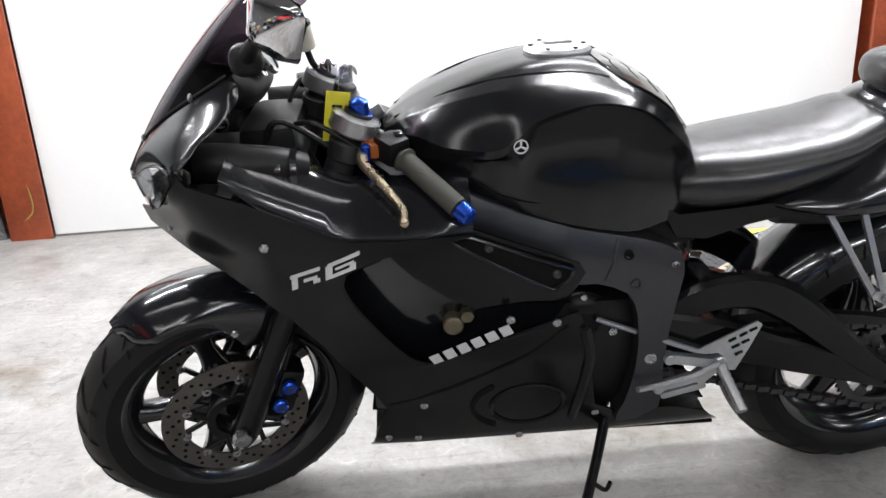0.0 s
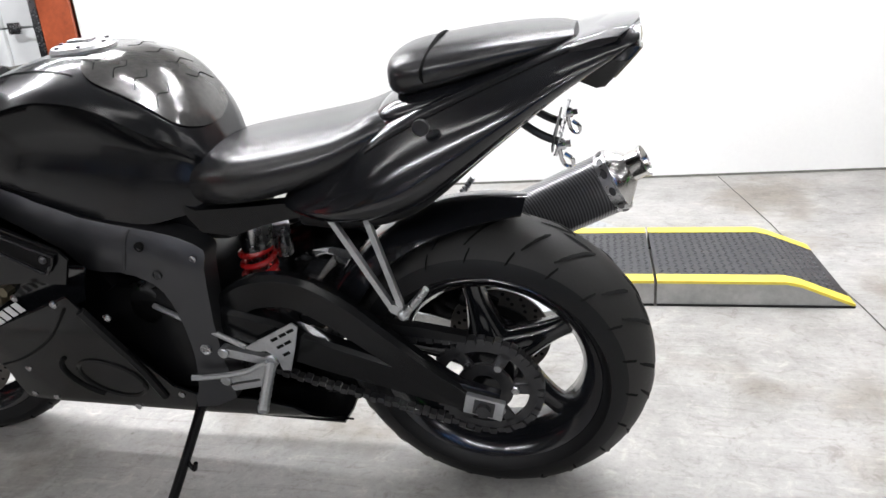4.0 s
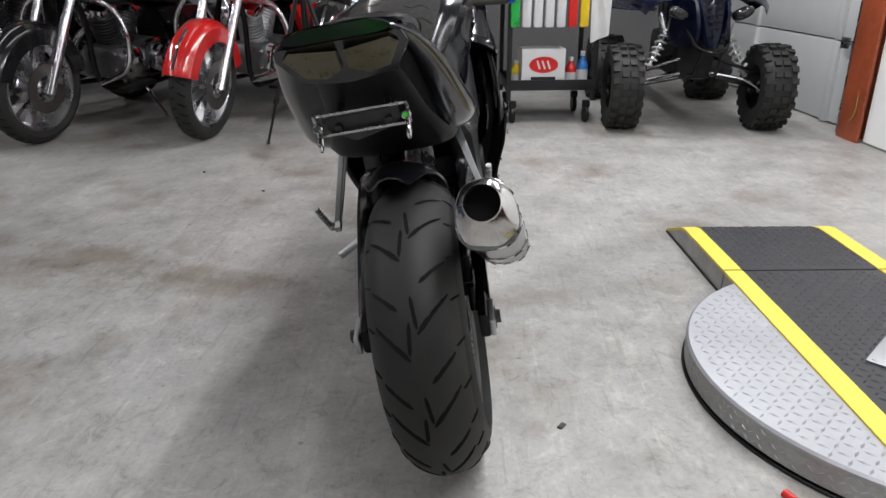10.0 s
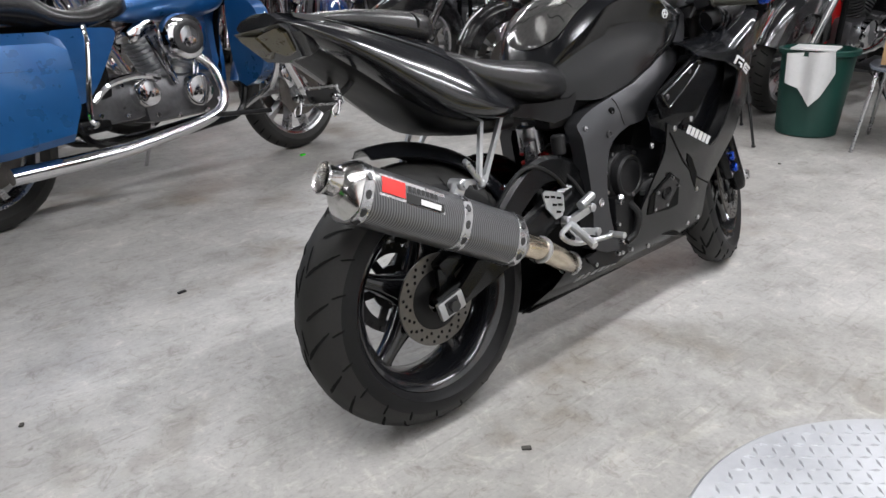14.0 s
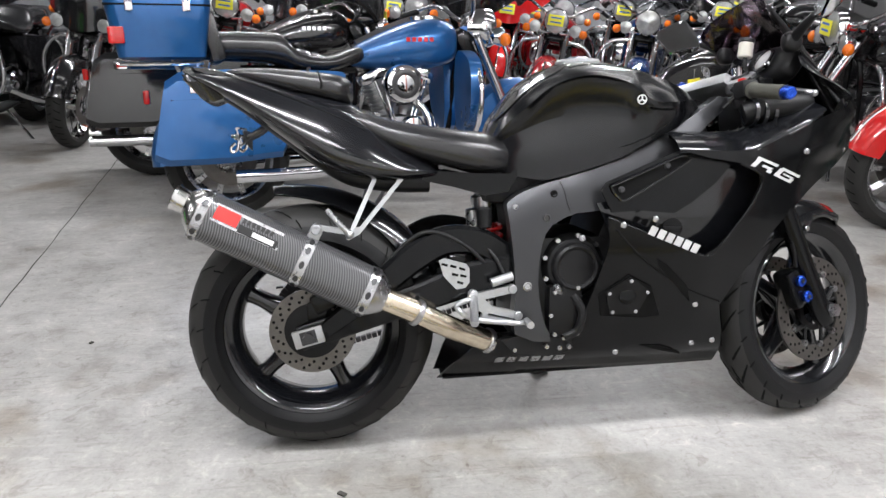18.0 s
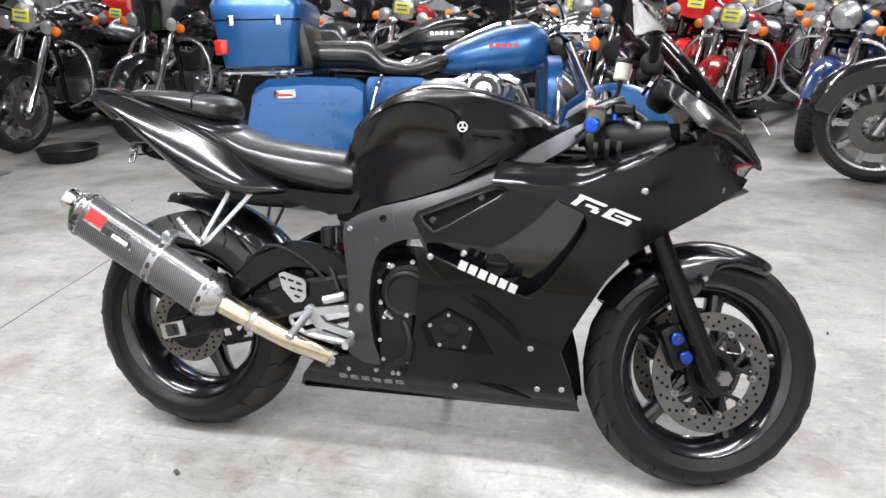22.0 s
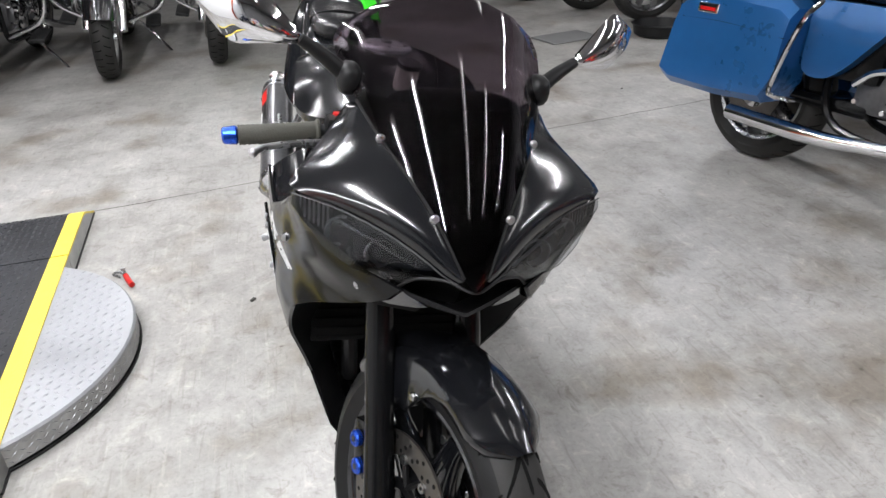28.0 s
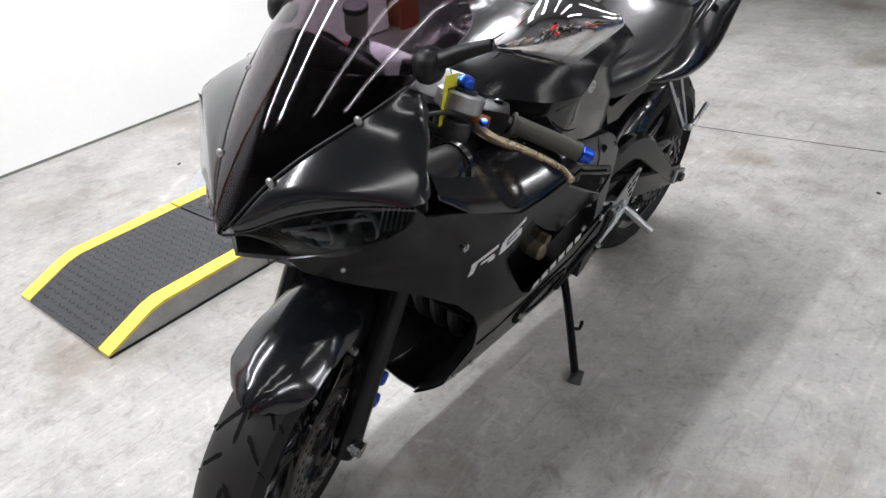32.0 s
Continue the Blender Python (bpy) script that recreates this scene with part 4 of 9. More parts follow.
for s in (-1, 1):
    bm = B()
    sheet(bm, [(s * a, b) for a, b in ((0.006, 0.952), (0.078, 0.96), (0.090, 0.95), (0.068, 0.916), (0.034, 0.910), (0.006, 0.922))], lambda y, z: Vector(tail_face(y, z)) + Vector((0.012, 0, 0)), 0.02, 0.02, (-1, 0, 0))
    pt("tail_light", bm, SMOKE_LENS, None, "smoked amber tail light lens")
bm = B()
HOUSE = [(-0.098, 0.967), (-0.104, 0.95), (-0.074, 0.905), (0.0, 0.898), (0.074, 0.905), (0.104, 0.95), (0.098, 0.967)]
rings = []
for fwd, k, up in ((0.0, 1.0, 0.0), (0.012, 1.02, 0.0), (0.05, 0.92, 0.004), (0.11, 0.70, 0.0)):
    rings.append([Vector(tail_face(y * k, 0.967 + (z - 0.967) * k + up)) + Vector((0.008 - fwd, 0, 0)) for y, z in HOUSE])
loft(bm, rings)
pt("tail_light_housing", bm, BLACK_GLOSS)
# flared lip over the lamp
bm = B()
rings = []
for y in np.linspace(-0.098, 0.098, 19):
    xe = 0.986 - 3.0 * y * y
    zt = 0.980 - 1.1 * y * y
    rings.append([(xe - 0.07, y, zt - 0.012), (xe - 0.03, y, zt - 0.002), (xe, y, zt), (xe - 0.004, y, zt - 0.007), (xe - 0.03, y, zt - 0.014), (xe - 0.07, y, zt - 0.03)])
loft(bm, rings)
pt("tail_lip", bm, BLACK_GLOSS, tail_cowl, sharp=40)
# licence plate bracket hanging under the tail
bm = B()
for z, x in ((0.828, 0.868), (0.792, 0.862)):
    box(bm, (x, -0.01, z), (0.003, 0.165, 0.005), (0, 20, 0))
for y in (-0.092, 0.072):
    box(bm, (0.865, y, 0.81), (0.003, 0.005, 0.04), (0, 20, 0))
brk = pt("plate_bracket", bm, STEEL, None, "chromed empty licence plate bracket")
bm = B()
tube(bm, [(0.78, 0.03, 0.85), (0.83, 0.035, 0.815), (0.862, 0.035, 0.80)], 0.007, n=8)
tube(bm, [(0.78, -0.05, 0.85), (0.83, -0.055, 0.815), (0.862, -0.055, 0.80)], 0.007, n=8)
pt("bracket_arm", bm, DARK_STEEL, brk)
bm = B()
sheet(bm, [(-0.075, 0.822), (0.055, 0.822), (0.055, 0.80), (0.03, 0.785), (-0.03, 0.772), (-0.06, 0.79), (-0.075, 0.80)], lambda y, z: (0.855 + 0.2 * (z - 0.8), y, z), 0.003, 0.03, (-1, 0, 0))
pt("plate_backing", bm, DARK_STEEL, brk, "dark steel backing plate")
for y in (-0.088, 0.068):
    bm = B()
    tube(bm, [(0.866, y, 0.80), (0.872, y, 0.776), (0.884, y, 0.770), (0.886, y, 0.782), (0.874, y, 0.792)], 0.0035, n=8, smooth=4)
    pt("hook", bm, CHROME, brk)
    bm = B()
    cyl(bm, (0.862, y, 0.806), (0.876, y, 0.808), 0.009, n=10, bev=0.002)
    cyl(bm, (0.874, y, 0.808), (0.884, y, 0.809), 0.0055, n=6)
    pt("bracket_bolt", bm, CHROME, brk)
# seat lock
bm = B()
revolve(bm, [(0.0, 0.004), (0.008, 0.005), (0.013, 0.003), (0.013, -0.004)], (0.668, -0.160, 0.868), 20)
pt("seat_lock", bm, DARK_STEEL)

# ---- fairing ----
def fair_w(x, z):
    """Half width of the fairing."""
    w = np.interp(z, [0.15, 0.16, 0.19, 0.233, 0.30, 0.37, 0.45, 0.52, 0.60, 0.70, 0.76, 0.82, 0.90, 1.0], [0.042, 0.048, 0.085, 0.130, 0.155, 0.180, 0.212, 0.242, 0.259, 0.266, 0.262, 0.253, 0.248, 0.2])
    low = np.interp(x, [-0.80, -0.74, -0.675, -0.60, -0.52, -0.42, 0.1, 0.4], [0.1, 0.40, 0.60, 0.79, 0.94, 1.0, 1.0, 0.9])
    under = np.interp(x, [-0.80, -0.74, -0.675, -0.60, -0.52, -0.42, -0.30, 0.1, 0.4], [0.1, 0.34, 0.52, 0.69, 0.865, 0.955, 1.0, 1.0, 0.9])
    low = under + (low - under) * min(1.0, max(0.0, (z - 0.685) / 0.075))
    high = np.interp(x, [-0.80, -0.74, -0.71, -0.671, -0.65, -0.62, 0.1, 0.4], [0.1, 0.5, 0.7, 0.85, 0.965, 1.0, 1.0, 0.9])
    u = min(1.0, max(0.0, (z - 0.74) / 0.12))
    return float(w * (low + (high - low) * u))


SIDE = [(-0.185, 0.768), (-0.31, 0.764), (-0.387, 0.767), (-0.47, 0.805), (-0.553, 0.841), (-0.62, 0.87), (-0.638, 0.893), (-0.643, 0.875), (-0.652, 0.858), (-0.671, 0.823), (-0.709, 0.802), (-0.749, 0.785), (-0.735, 0.762), (-0.70, 0.737), (-0.642, 0.703), (-0.565, 0.660), (-0.50, 0.615), (-0.45, 0.555), (-0.41, 0.48), (-0.375, 0.41), (-0.355, 0.36), (-0.38, 0.285), (-0.405, 0.172), (-0.2, 0.166), (0.0, 0.162), (0.2, 0.158), (0.38, 0.155), (0.345, 0.21), (0.30, 0.262), (0.22, 0.292), (0.10, 0.30), (0.055, 0.33), (0.035, 0.42), (0.015, 0.54), (-0.012, 0.608), (-0.116, 0.566), (-0.269, 0.504), (-0.315, 0.535), (-0.375, 0.62), (-0.405, 0.68), (-0.395, 0.71), (-0.34, 0.735), (-0.26, 0.748)]
SCOOP = [(0.0, 0.672), (-0.012, 0.692), (-0.10, 0.728), (-0.20, 0.768), (-0.26, 0.758), (-0.335, 0.735), (-0.29, 0.685), (-0.235, 0.64), (-0.19, 0.613), (-0.1, 0.622), (-0.03, 0.618)]
SLOT = [(-0.022, 0.683), (-0.11, 0.719), (-0.195, 0.753), (-0.216, 0.749), (-0.214, 0.740), (-0.14, 0.694), (-0.062, 0.649), (-0.046, 0.653), (-0.03, 0.668)]
for s in (-1, 1):
    inw = (0, -s, 0)
    bm = B()
    rim = [(x - 0.036 if s > 0 and 0.32 < z < 0.6 and x > 0 else x, z) for x, z in SIDE]
    sheet(bm, rim, lambda x, z: (x, s * fair_w(x, z), z), 0.006, 0.022, inw)
    cowl = pt("side_fairing", bm, BLACK_SATIN, None, "satin black side fairing", sharp=40)
    bm = B()
    sheet(bm, SCOOP, lambda x, z: (x, s * (fair_w(x, z) - 0.028), z), 0.006, 0.022, inw)
    pt("scoop_panel", bm, BLACK_SATIN, cowl, sharp=40)
    bm = B()
    # slot floor in matte black, the recess's shade put into its colour
    sheet(bm, SLOT, lambda x, z: (x, s * (fair_w(x, z) - 0.0265), z), 0.003, 0.03, inw)
    slot = pt("intake_slot", bm, GROOVE, cowl)
    for x, z in ((-0.164, 0.730), (-0.05, 0.674)):
        bm = B()
        revolve(bm, [(0.0, 0.004 * s), (0.005, 0.004 * s), (0.008, 0.001 * s), (0.008, -0.004 * s)], (x, s * (fair_w(x, z) - 0.025), z), 14)
        pt("screw", bm, DARK_STEEL, slot)
    bm = B()
    pts = [(x, s * (fair_w(x, z) - 0.022), z) for x, z in cr(SLOT + SLOT[:1], 2)]
    tube(bm, pts, 0.0032, n=6, smooth=2)
    pt("slot_lip", bm, BLACK_GLOSS, cowl)
    # rolled edge along the top of the opening
    bm = B()
    pts = [(x, s * (fair_w(x, z) - 0.003), z) for x, z in ((-0.012, 0.608), (-0.116, 0.566), (-0.269, 0.504), (-0.315, 0.535), (-0.375, 0.62), (-0.405, 0.68), (-0.395, 0.71), (-0.34, 0.735))]
    tube(bm, pts, 0.004, n=6)
    pt("opening_edge", bm, BLACK_SATIN, cowl)
    # turned-in strip behind the front edge
    bm = B()
    rings = []
    for x, z in cr([(-0.70, 0.737), (-0.642, 0.703), (-0.565, 0.660), (-0.50, 0.615), (-0.45, 0.555), (-0.41, 0.48), (-0.375, 0.41), (-0.355, 0.36), (-0.38, 0.285), (-0.405, 0.175)], 3):
        w = fair_w(x, z) - 0.004
        rings.append([(x, s * w, z), (x + 0.07, s * w * 0.72, z - 0.005), (x + 0.12, s * w * 0.70, z - 0.005), (x + 0.03, s * w * 0.99, z)])
    loft(bm, rings)
    pt("inner_lip", bm, BLACK_PLASTIC, cowl)
    # screws
    for x, z in ((-0.52, 0.761), (-0.13, 0.603), (-0.284, 0.367), (-0.09, 0.233), (0.05, 0.56), (-0.05, 0.59), (-0.36, 0.255), (0.06, 0.30), (-0.30, 0.25)):
        bm = B()
        y = s * (fair_w(x, z) + 0.001)
        revolve(bm, [(0.0, 0.0025 * s), (0.0035, 0.003 * s), (0.0075, 0.001 * s), (0.0075, -0.003 * s)], (x, y, z), 14)
        pt("screw", bm, STEEL, cowl)
    # brand lettering as plain slanted bars
    for k in range(6):
        bm = B()
        u0, u1 = (-0.30, -0.115) if s > 0 else (-0.31, -0.125)
        if s > 0:
            a, b = Vector((-0.116, 0, 0.578)), Vector((-0.255, 0, 0.521))
        else:
            a, b = Vector((-0.27, 0, 0.515)), Vector((-0.125, 0, 0.585))
        p = a.lerp(b, (k + 0.5) / 6)
        d = (b - a).normalized()
        up = Vector((-d.z, 0, d.x)) if d.x > 0 else Vector((d.z, 0, -d.x))
        q = [p - d * 0.0095 - up * 0.0115, p + d * 0.0095 - up * 0.0115, p + d * 0.0095 + up * 0.0115, p - d * 0.0095 + up * 0.0115]
        sheet(bm, [(v.x, v.z) for v in q], lambda x, z: (x, s * (fair_w(x, z) + 0.0012), z), 0.001, 0.02, inw)
        pt("letter_bar", bm, WHITE_DECAL, cowl, "white plain bar of lettering")
    # model mark: plain slanted strokes
    a, b = (Vector((-0.372, 0, 0.738)), Vector((-0.505, 0, 0.688))) if s > 0 else (Vector((-0.49, 0, 0.686)), Vector((-0.372, 0, 0.736)))
    d = (b - a).normalized()
    up = Vector((-d.z, 0, d.x)) if d.x > 0 else Vector((d.z, 0, -d.x))
    ln = (b - a).length
    for u0, u1, v0, v1 in ((0.02, 0.11, -0.011, 0.010), (0.0, 0.44, 0.010, 0.0165), (0.2, 0.40, -0.003, 0.003), (0.34, 0.44, -0.011, -0.003), (0.52, 0.62, -0.011, 0.012), (0.55, 1.0, 0.009, 0.0155), (0.62, 0.95, -0.011, -0.005), (0.66, 0.92, 0.0, 0.004), (0.86, 0.95, -0.005, 0.0)):
        bm = B()
        q = [a + d * (ln * u + v * 0.55) + up * v for u, v in ((u0, v0), (u1, v0), (u1, v1), (u0, v1))]
        sheet(bm, [(v.x, v.z) for v in q], lambda x, z: (x, s * (fair_w(x, z) + 0.0012), z), 0.001, 0.02, inw)
        pt("model_mark", bm, WHITE_DECAL, cowl, "white plain slanted stroke")
for k in range(6):
    bm = B()
    x = 0.222 - 0.032 * k
    sheet(bm, [(x - 0.010, 0.212), (x + 0.013, 0.212), (x + 0.010, 0.231), (x - 0.013, 0.231)], lambda x, z: (x, fair_w(x, z) + 0.0015, z), 0.001, 0.02, (0, -1, 0))
    pt("letter_bar", bm, STEEL, cowl, "dull silver plain bar of lettering")

# seams, embossed cover and slots of the lower fairing
def line_on(pts, s, r, lift=0.0):
    bm = B()
    tube(bm, [(x, s * (fair_w(x, z) + lift), z) for x, z in pts], r, n=6, smooth=3)
    return bm


for s, side in zip((-1, 1), [o for o in bike.children if o.name.startswith("side_fairing")]):
    pt("seam", line_on([(-0.35, 0.373), (-0.26, 0.41), (-0.175, 0.458), (-0.10, 0.512), (-0.031, 0.581)], s, 0.003), GROOVE, side)
    bm = B()
    if s < 0:
        pt("emboss_ring", line_on([(-0.081 + 0.072 * math.cos(a), 0.348 + 0.066 * math.sin(a)) for a in np.linspace(0, 6.283, 25)], s, 0.005), BLACK_SATIN, side)
        pt("emboss_ring", line_on([(-0.10 + 0.09 * math.cos(a), 0.352 + 0.08 * math.sin(a)) for a in np.linspace(2.2, 4.2, 9)], s, 0.006), GROOVE, side)
        pt("ridge", line_on([(0.0, 0.575), (0.018, 0.50), (0.02, 0.40), (0.014, 0.29)], s, 0.010), BLACK_PLASTIC, side)
    else:
        # air slots: dark sheets laid on the panel for the shade of openings
        sheet(bm, [(-0.146, 0.503), (-0.161, 0.477), (-0.266, 0.376), (-0.245, 0.425), (-0.18, 0.483)], lambda x, z: (x, fair_w(x, z) + 0.003, z), 0.004, 0.015, (0, -1, 0))
        pt("slot_shade", bm, GROOVE, side, "dark slanted sheet drawn as the shade of an air slot")
        bm = B()
        sheet(bm, [(-0.153, 0.25), (-0.283, 0.211), (-0.275, 0.222), (-0.215, 0.247)], lambda x, z: (x, fair_w(x, z) + 0.003, z), 0.004, 0.015, (0, -1, 0))
        pt("slot_shade", bm, GROOVE, side, "dark slanted sheet drawn as the shade of an air slot")
# belly and inner closing panels
bm = B()
sheet(bm, [(-0.395, -0.052), (0.365, -0.052), (0.365, 0.052), (-0.395, 0.052)], lambda x, y: (x, y, 0.164 - 0.018 * x - 0.010 * (1 - (y / 0.06) ** 2)), 0.006, 0.04, (0, 0, 1))
pt("belly_pan", bm, BLACK_SATIN)

# nose: everything lies on one curved front
NZ = [0.70, 0.75, 0.80, 0.85, 0.90, 0.95, 1.0, 1.05, 1.1, 1.18]
NX = [-0.735, -0.768, -0.788, -0.764, -0.734, -0.698, -0.657, -0.612, -0.562, -0.476]


NZD, NXD = zip(*cr(list(zip(NZ, NX)), 14))
NB = [0.70, 0.75, 0.80, 0.85, 0.893, 0.93, 0.975, 1.0, 1.2]
NA = [4.2, 3.8, 2.9, 2.0, 1.65, 2.3, 4.3, 4.6, 4.4]


def nose(y, z, out=0.0):
    x0 = float(np.interp(z, NZD, NXD))
    e = float(np.interp(z, [p[1] for p in SCREEN_H[:7]], [p[0] for p in SCREEN_H[:7]]))
    w = abs(y)
    if w > e and z < 0.985:
        far = float(np.interp(z, [0.70, 0.80, 0.85, 0.893, 0.93, 0.975], [0.17, 0.17, 0.236, 0.25, 0.225, 0.175]))
        m = (float(np.interp(z, NB, NA)) * far * far - 4.4 * e * e) / (far - e)
        return (x0 + 4.4 * e * e + m * (w - e) - out, y, z)
    return (x0 + 4.4 * y * y - out, y, z)


SCREEN_H = [(0.0, 0.803), (0.018, 0.822), (0.052, 0.885), (0.085, 0.93), (0.122, 0.972), (0.150, 1.01), (0.168, 1.045), (0.176, 1.08), (0.160, 1.108), (0.115, 1.140), (0.06, 1.160), (0.0, 1.168)]
bm = B()
SIDE_EDGE = [(0.004, 0.805)] + cr(SCREEN_H[1:9], 3) + [(0.115, 1.140), (0.06, 1.160), (0.03, 1.166)]
rows = [[Vector(nose(y * k / 8, z, 0.008)) for k in range(-8, 9)] for y, z in SIDE_EDGE]
loft(bm, [r + [p + Vector((0.003, 0, 0)) for p in r[::-1]] for r in rows])
screen = pt("windscreen", bm, SMOKE, None, "dark smoked windscreen")
bm = B()
# base carried up as an added black backing that keeps the see-through screen dark
rows = [[Vector(nose(y * k / 8, z, 0.001)) for k in range(-8, 9)] for y, z in SIDE_EDGE if z < 1.03]
loft(bm, [r + [p + Vector((0.004, 0, 0)) for p in r[::-1]] for r in rows])
pt("screen_base", bm, BLACK_GLOSS, None, "gloss black windscreen base, carried up as an added dark backing")
for s in (-1, 1):
    bm = B()
    pts = [nose(s * y, z, 0.007) for y, z in ((0.018, 0.822), (0.052, 0.885), (0.085, 0.93), (0.122, 0.972), (0.150, 1.01))]
    tube(bm, pts, 0.0022, n=8)
    pt("screen_edge", bm, BLACK_PLASTIC, screen)
    for y, z in ((0.122, 0.972), (0.0575, 0.891)):
        bm = B()
        q = Vector(nose(s * y, z, 0.010))
        blob(bm, q, (0.004, 0.0075, 0.0075), n=12)
        pt("screw", bm, STEEL, screen)
    # upper cowl between screen and headlight
    inner = cr([(0.016, 0.818), (0.05, 0.885), (0.085, 0.93), (0.122, 0.972), (0.150, 1.005)], 4)
    outer = cr([(0.025, 0.811), (0.048, 0.822), (0.07, 0.836), (0.116, 0.859), (0.18, 0.880), (0.240, 0.8925)], 3) + [(0.2525, 0.898)] + cr([(0.25, 0.906), (0.21, 0.942), (0.18, 0.972), (0.162, 1.0)], 3)
    bm = B()
    ruled(bm, [(s * y, z) for y, z in inner], [(s * y, z) for y, z in outer], lambda y, z: nose(y, z, 0.003), 0.006, (1, 0, 0), 40, 14, 0.016)
    pt("upper_cowl", bm, BLACK_GLOSS, None, "gloss black upper cowl panel", sharp=60)
    # headlight
    hl = [(0.025, 0.808), (0.048, 0.819), (0.07, 0.833), (0.116, 0.856), (0.18, 0.877), (0.248, 0.889), (0.250, 0.875), (0.236, 0.858), (0.205, 0.823), (0.165, 0.802), (0.13, 0.791), (0.10, 0.786), (0.078, 0.806), (0.04, 0.812)]
    bm = B()
    sheet(bm, [(s * y, z) for y, z in hl], lambda y, z: nose(y, z, 0.004), 0.003, 0.02, (1, 0, 0))
    head = pt("headlight", bm, LENS, None, "clear headlight lens")
    bm = B()
    sheet(bm, [(s * y, z) for y, z in hl], lambda y, z: nose(y * 0.98, z, -0.026), 0.004, 0.02, (1, 0, 0))
    pt("reflector", bm, LAMP_BACK, head)
    for k in range(7):
        bm = B()
        y0 = 0.196 + 0.0065 * k
        tube(bm, [nose(s * y0, z, -0.018) for z in (0.836 + 0.003 * k, 0.856 + 0.0015 * k, 0.874 + 0.001 * k)], 0.0016, n=6)
        pt("reflector_rib", bm, REFLECTOR, head)
    bm = B()
    tube(bm, [nose(s * y, z, -0.014) for y, z in ((0.075, 0.818), (0.105, 0.828), (0.15, 0.846), (0.19, 0.858))], 0.003, n=6)
    pt("reflector_trim", bm, REFLECTOR, head)
    for y, z, r in ((0.125, 0.822, 0.024), (0.178, 0.842, 0.025)):
        bm = B()
        p = Vector(nose(s * y, z, -0.02))
        revolve(bm, [(r * 0.98, -0.001), (r * 0.92, -0.004), (r * 0.84, -0.003), (r * 0.6, 0.012), (0.0, 0.018)], p, 24, axis="x")
        pt("lamp_bowl", bm, REFLECTOR, head)
        bm = B()
        blob(bm, p + Vector((0.0, 0, 0)), (0.008, 0.008, 0.008), n=10)
        pt("bulb", bm, LENS, head)
    bm = B()
    tube(bm, [nose(s * y, z, 0.005) for y, z in ((0.025, 0.810), (0.048, 0.8205), (0.07, 0.8345), (0.116, 0.8575), (0.18, 0.8785), (0.249, 0.8905))], 0.0012, n=6)
    pt("lamp_trim", bm, DARK_STEEL, head)
    # lower nose under the lamp, round the intake mouth
    ln = [(0.10, 0.783), (0.125, 0.786), (0.142, 0.778), (0.145, 0.755), (0.13, 0.735), (0.10, 0.728), (0.066, 0.738), (0.05, 0.747), (0.075, 0.762), (0.09, 0.774)]
    bm = B()
    sheet(bm, [(s * y, z) for y, z in ln], lambda y, z: nose(y, z, 0.004), 0.006, 0.016, (1, 0, 0))
    pt("lower_nose", bm, BLACK_GLOSS)
    bm = B()
    blob(bm, nose(s * 0.150, 0.764, 0.006), (0.004, 0.008, 0.008), n=12)
    pt("screw", bm, STEEL)
    # front edge of the side fairing closing towards the fork
    bm = B()
    sheet(bm, [(s * 0.05, 0.742), (s * 0.105, 0.715), (s * 0.15, 0.73), (s * 0.165, 0.70), (s * 0.10, 0.68), (s * 0.05, 0.70)], lambda y, z: (nose(y, 0.74)[0] + (0.74 - z) * 1.2 + 0.01, y, z), 0.005, 0.02, (1, 0, 0))
    pt("chin_panel", bm, GROOVE)
# intake mouth
bm = B()
sheet(bm, [(-0.11, 0.785), (-0.078, 0.812), (-0.035, 0.818), (0.0, 0.806), (0.035, 0.818), (0.078, 0.812), (0.11, 0.785), (0.085, 0.752), (0.06, 0.735), (-0.06, 0.735), (-0.085, 0.752)], lambda y, z: nose(y, z, -0.05), 0.004, 0.02, (1, 0, 0))
pt("air_intake", bm, GROOVE, None, "dark air intake mouth")
bm = B()
tube(bm, [nose(y, z, 0.004) for y, z in ((-0.10, 0.784), (-0.078, 0.806), (-0.04, 0.812), (0, 0.802), (0.04, 0.812), (0.078, 0.806), (0.10, 0.784))], 0.0025, n=8)
pt("intake_lip", bm, BLACK_PLASTIC)
bm = B()
rows = []
for k in range(6):
    t = k / 5
    rows.append([Vector(nose(y, z, 0.004 - 0.075 * t - 0.03 * t * t)) + Vector((0, 0, -0.045 * t)) for y, z in cr([(-0.135, 0.785), (-0.10, 0.780), (-0.08, 0.764), (-0.04, 0.752), (0, 0.750), (0.04, 0.752), (0.08, 0.764), (0.10, 0.780), (0.135, 0.785)], 3)])
loft(bm, [r + [p + Vector((0.004, 0, 0.004)) for p in r[::-1]] for r in rows])
pt("chin", bm, BLACK_PLASTIC, None, "gloss black chin under the intake mouth")
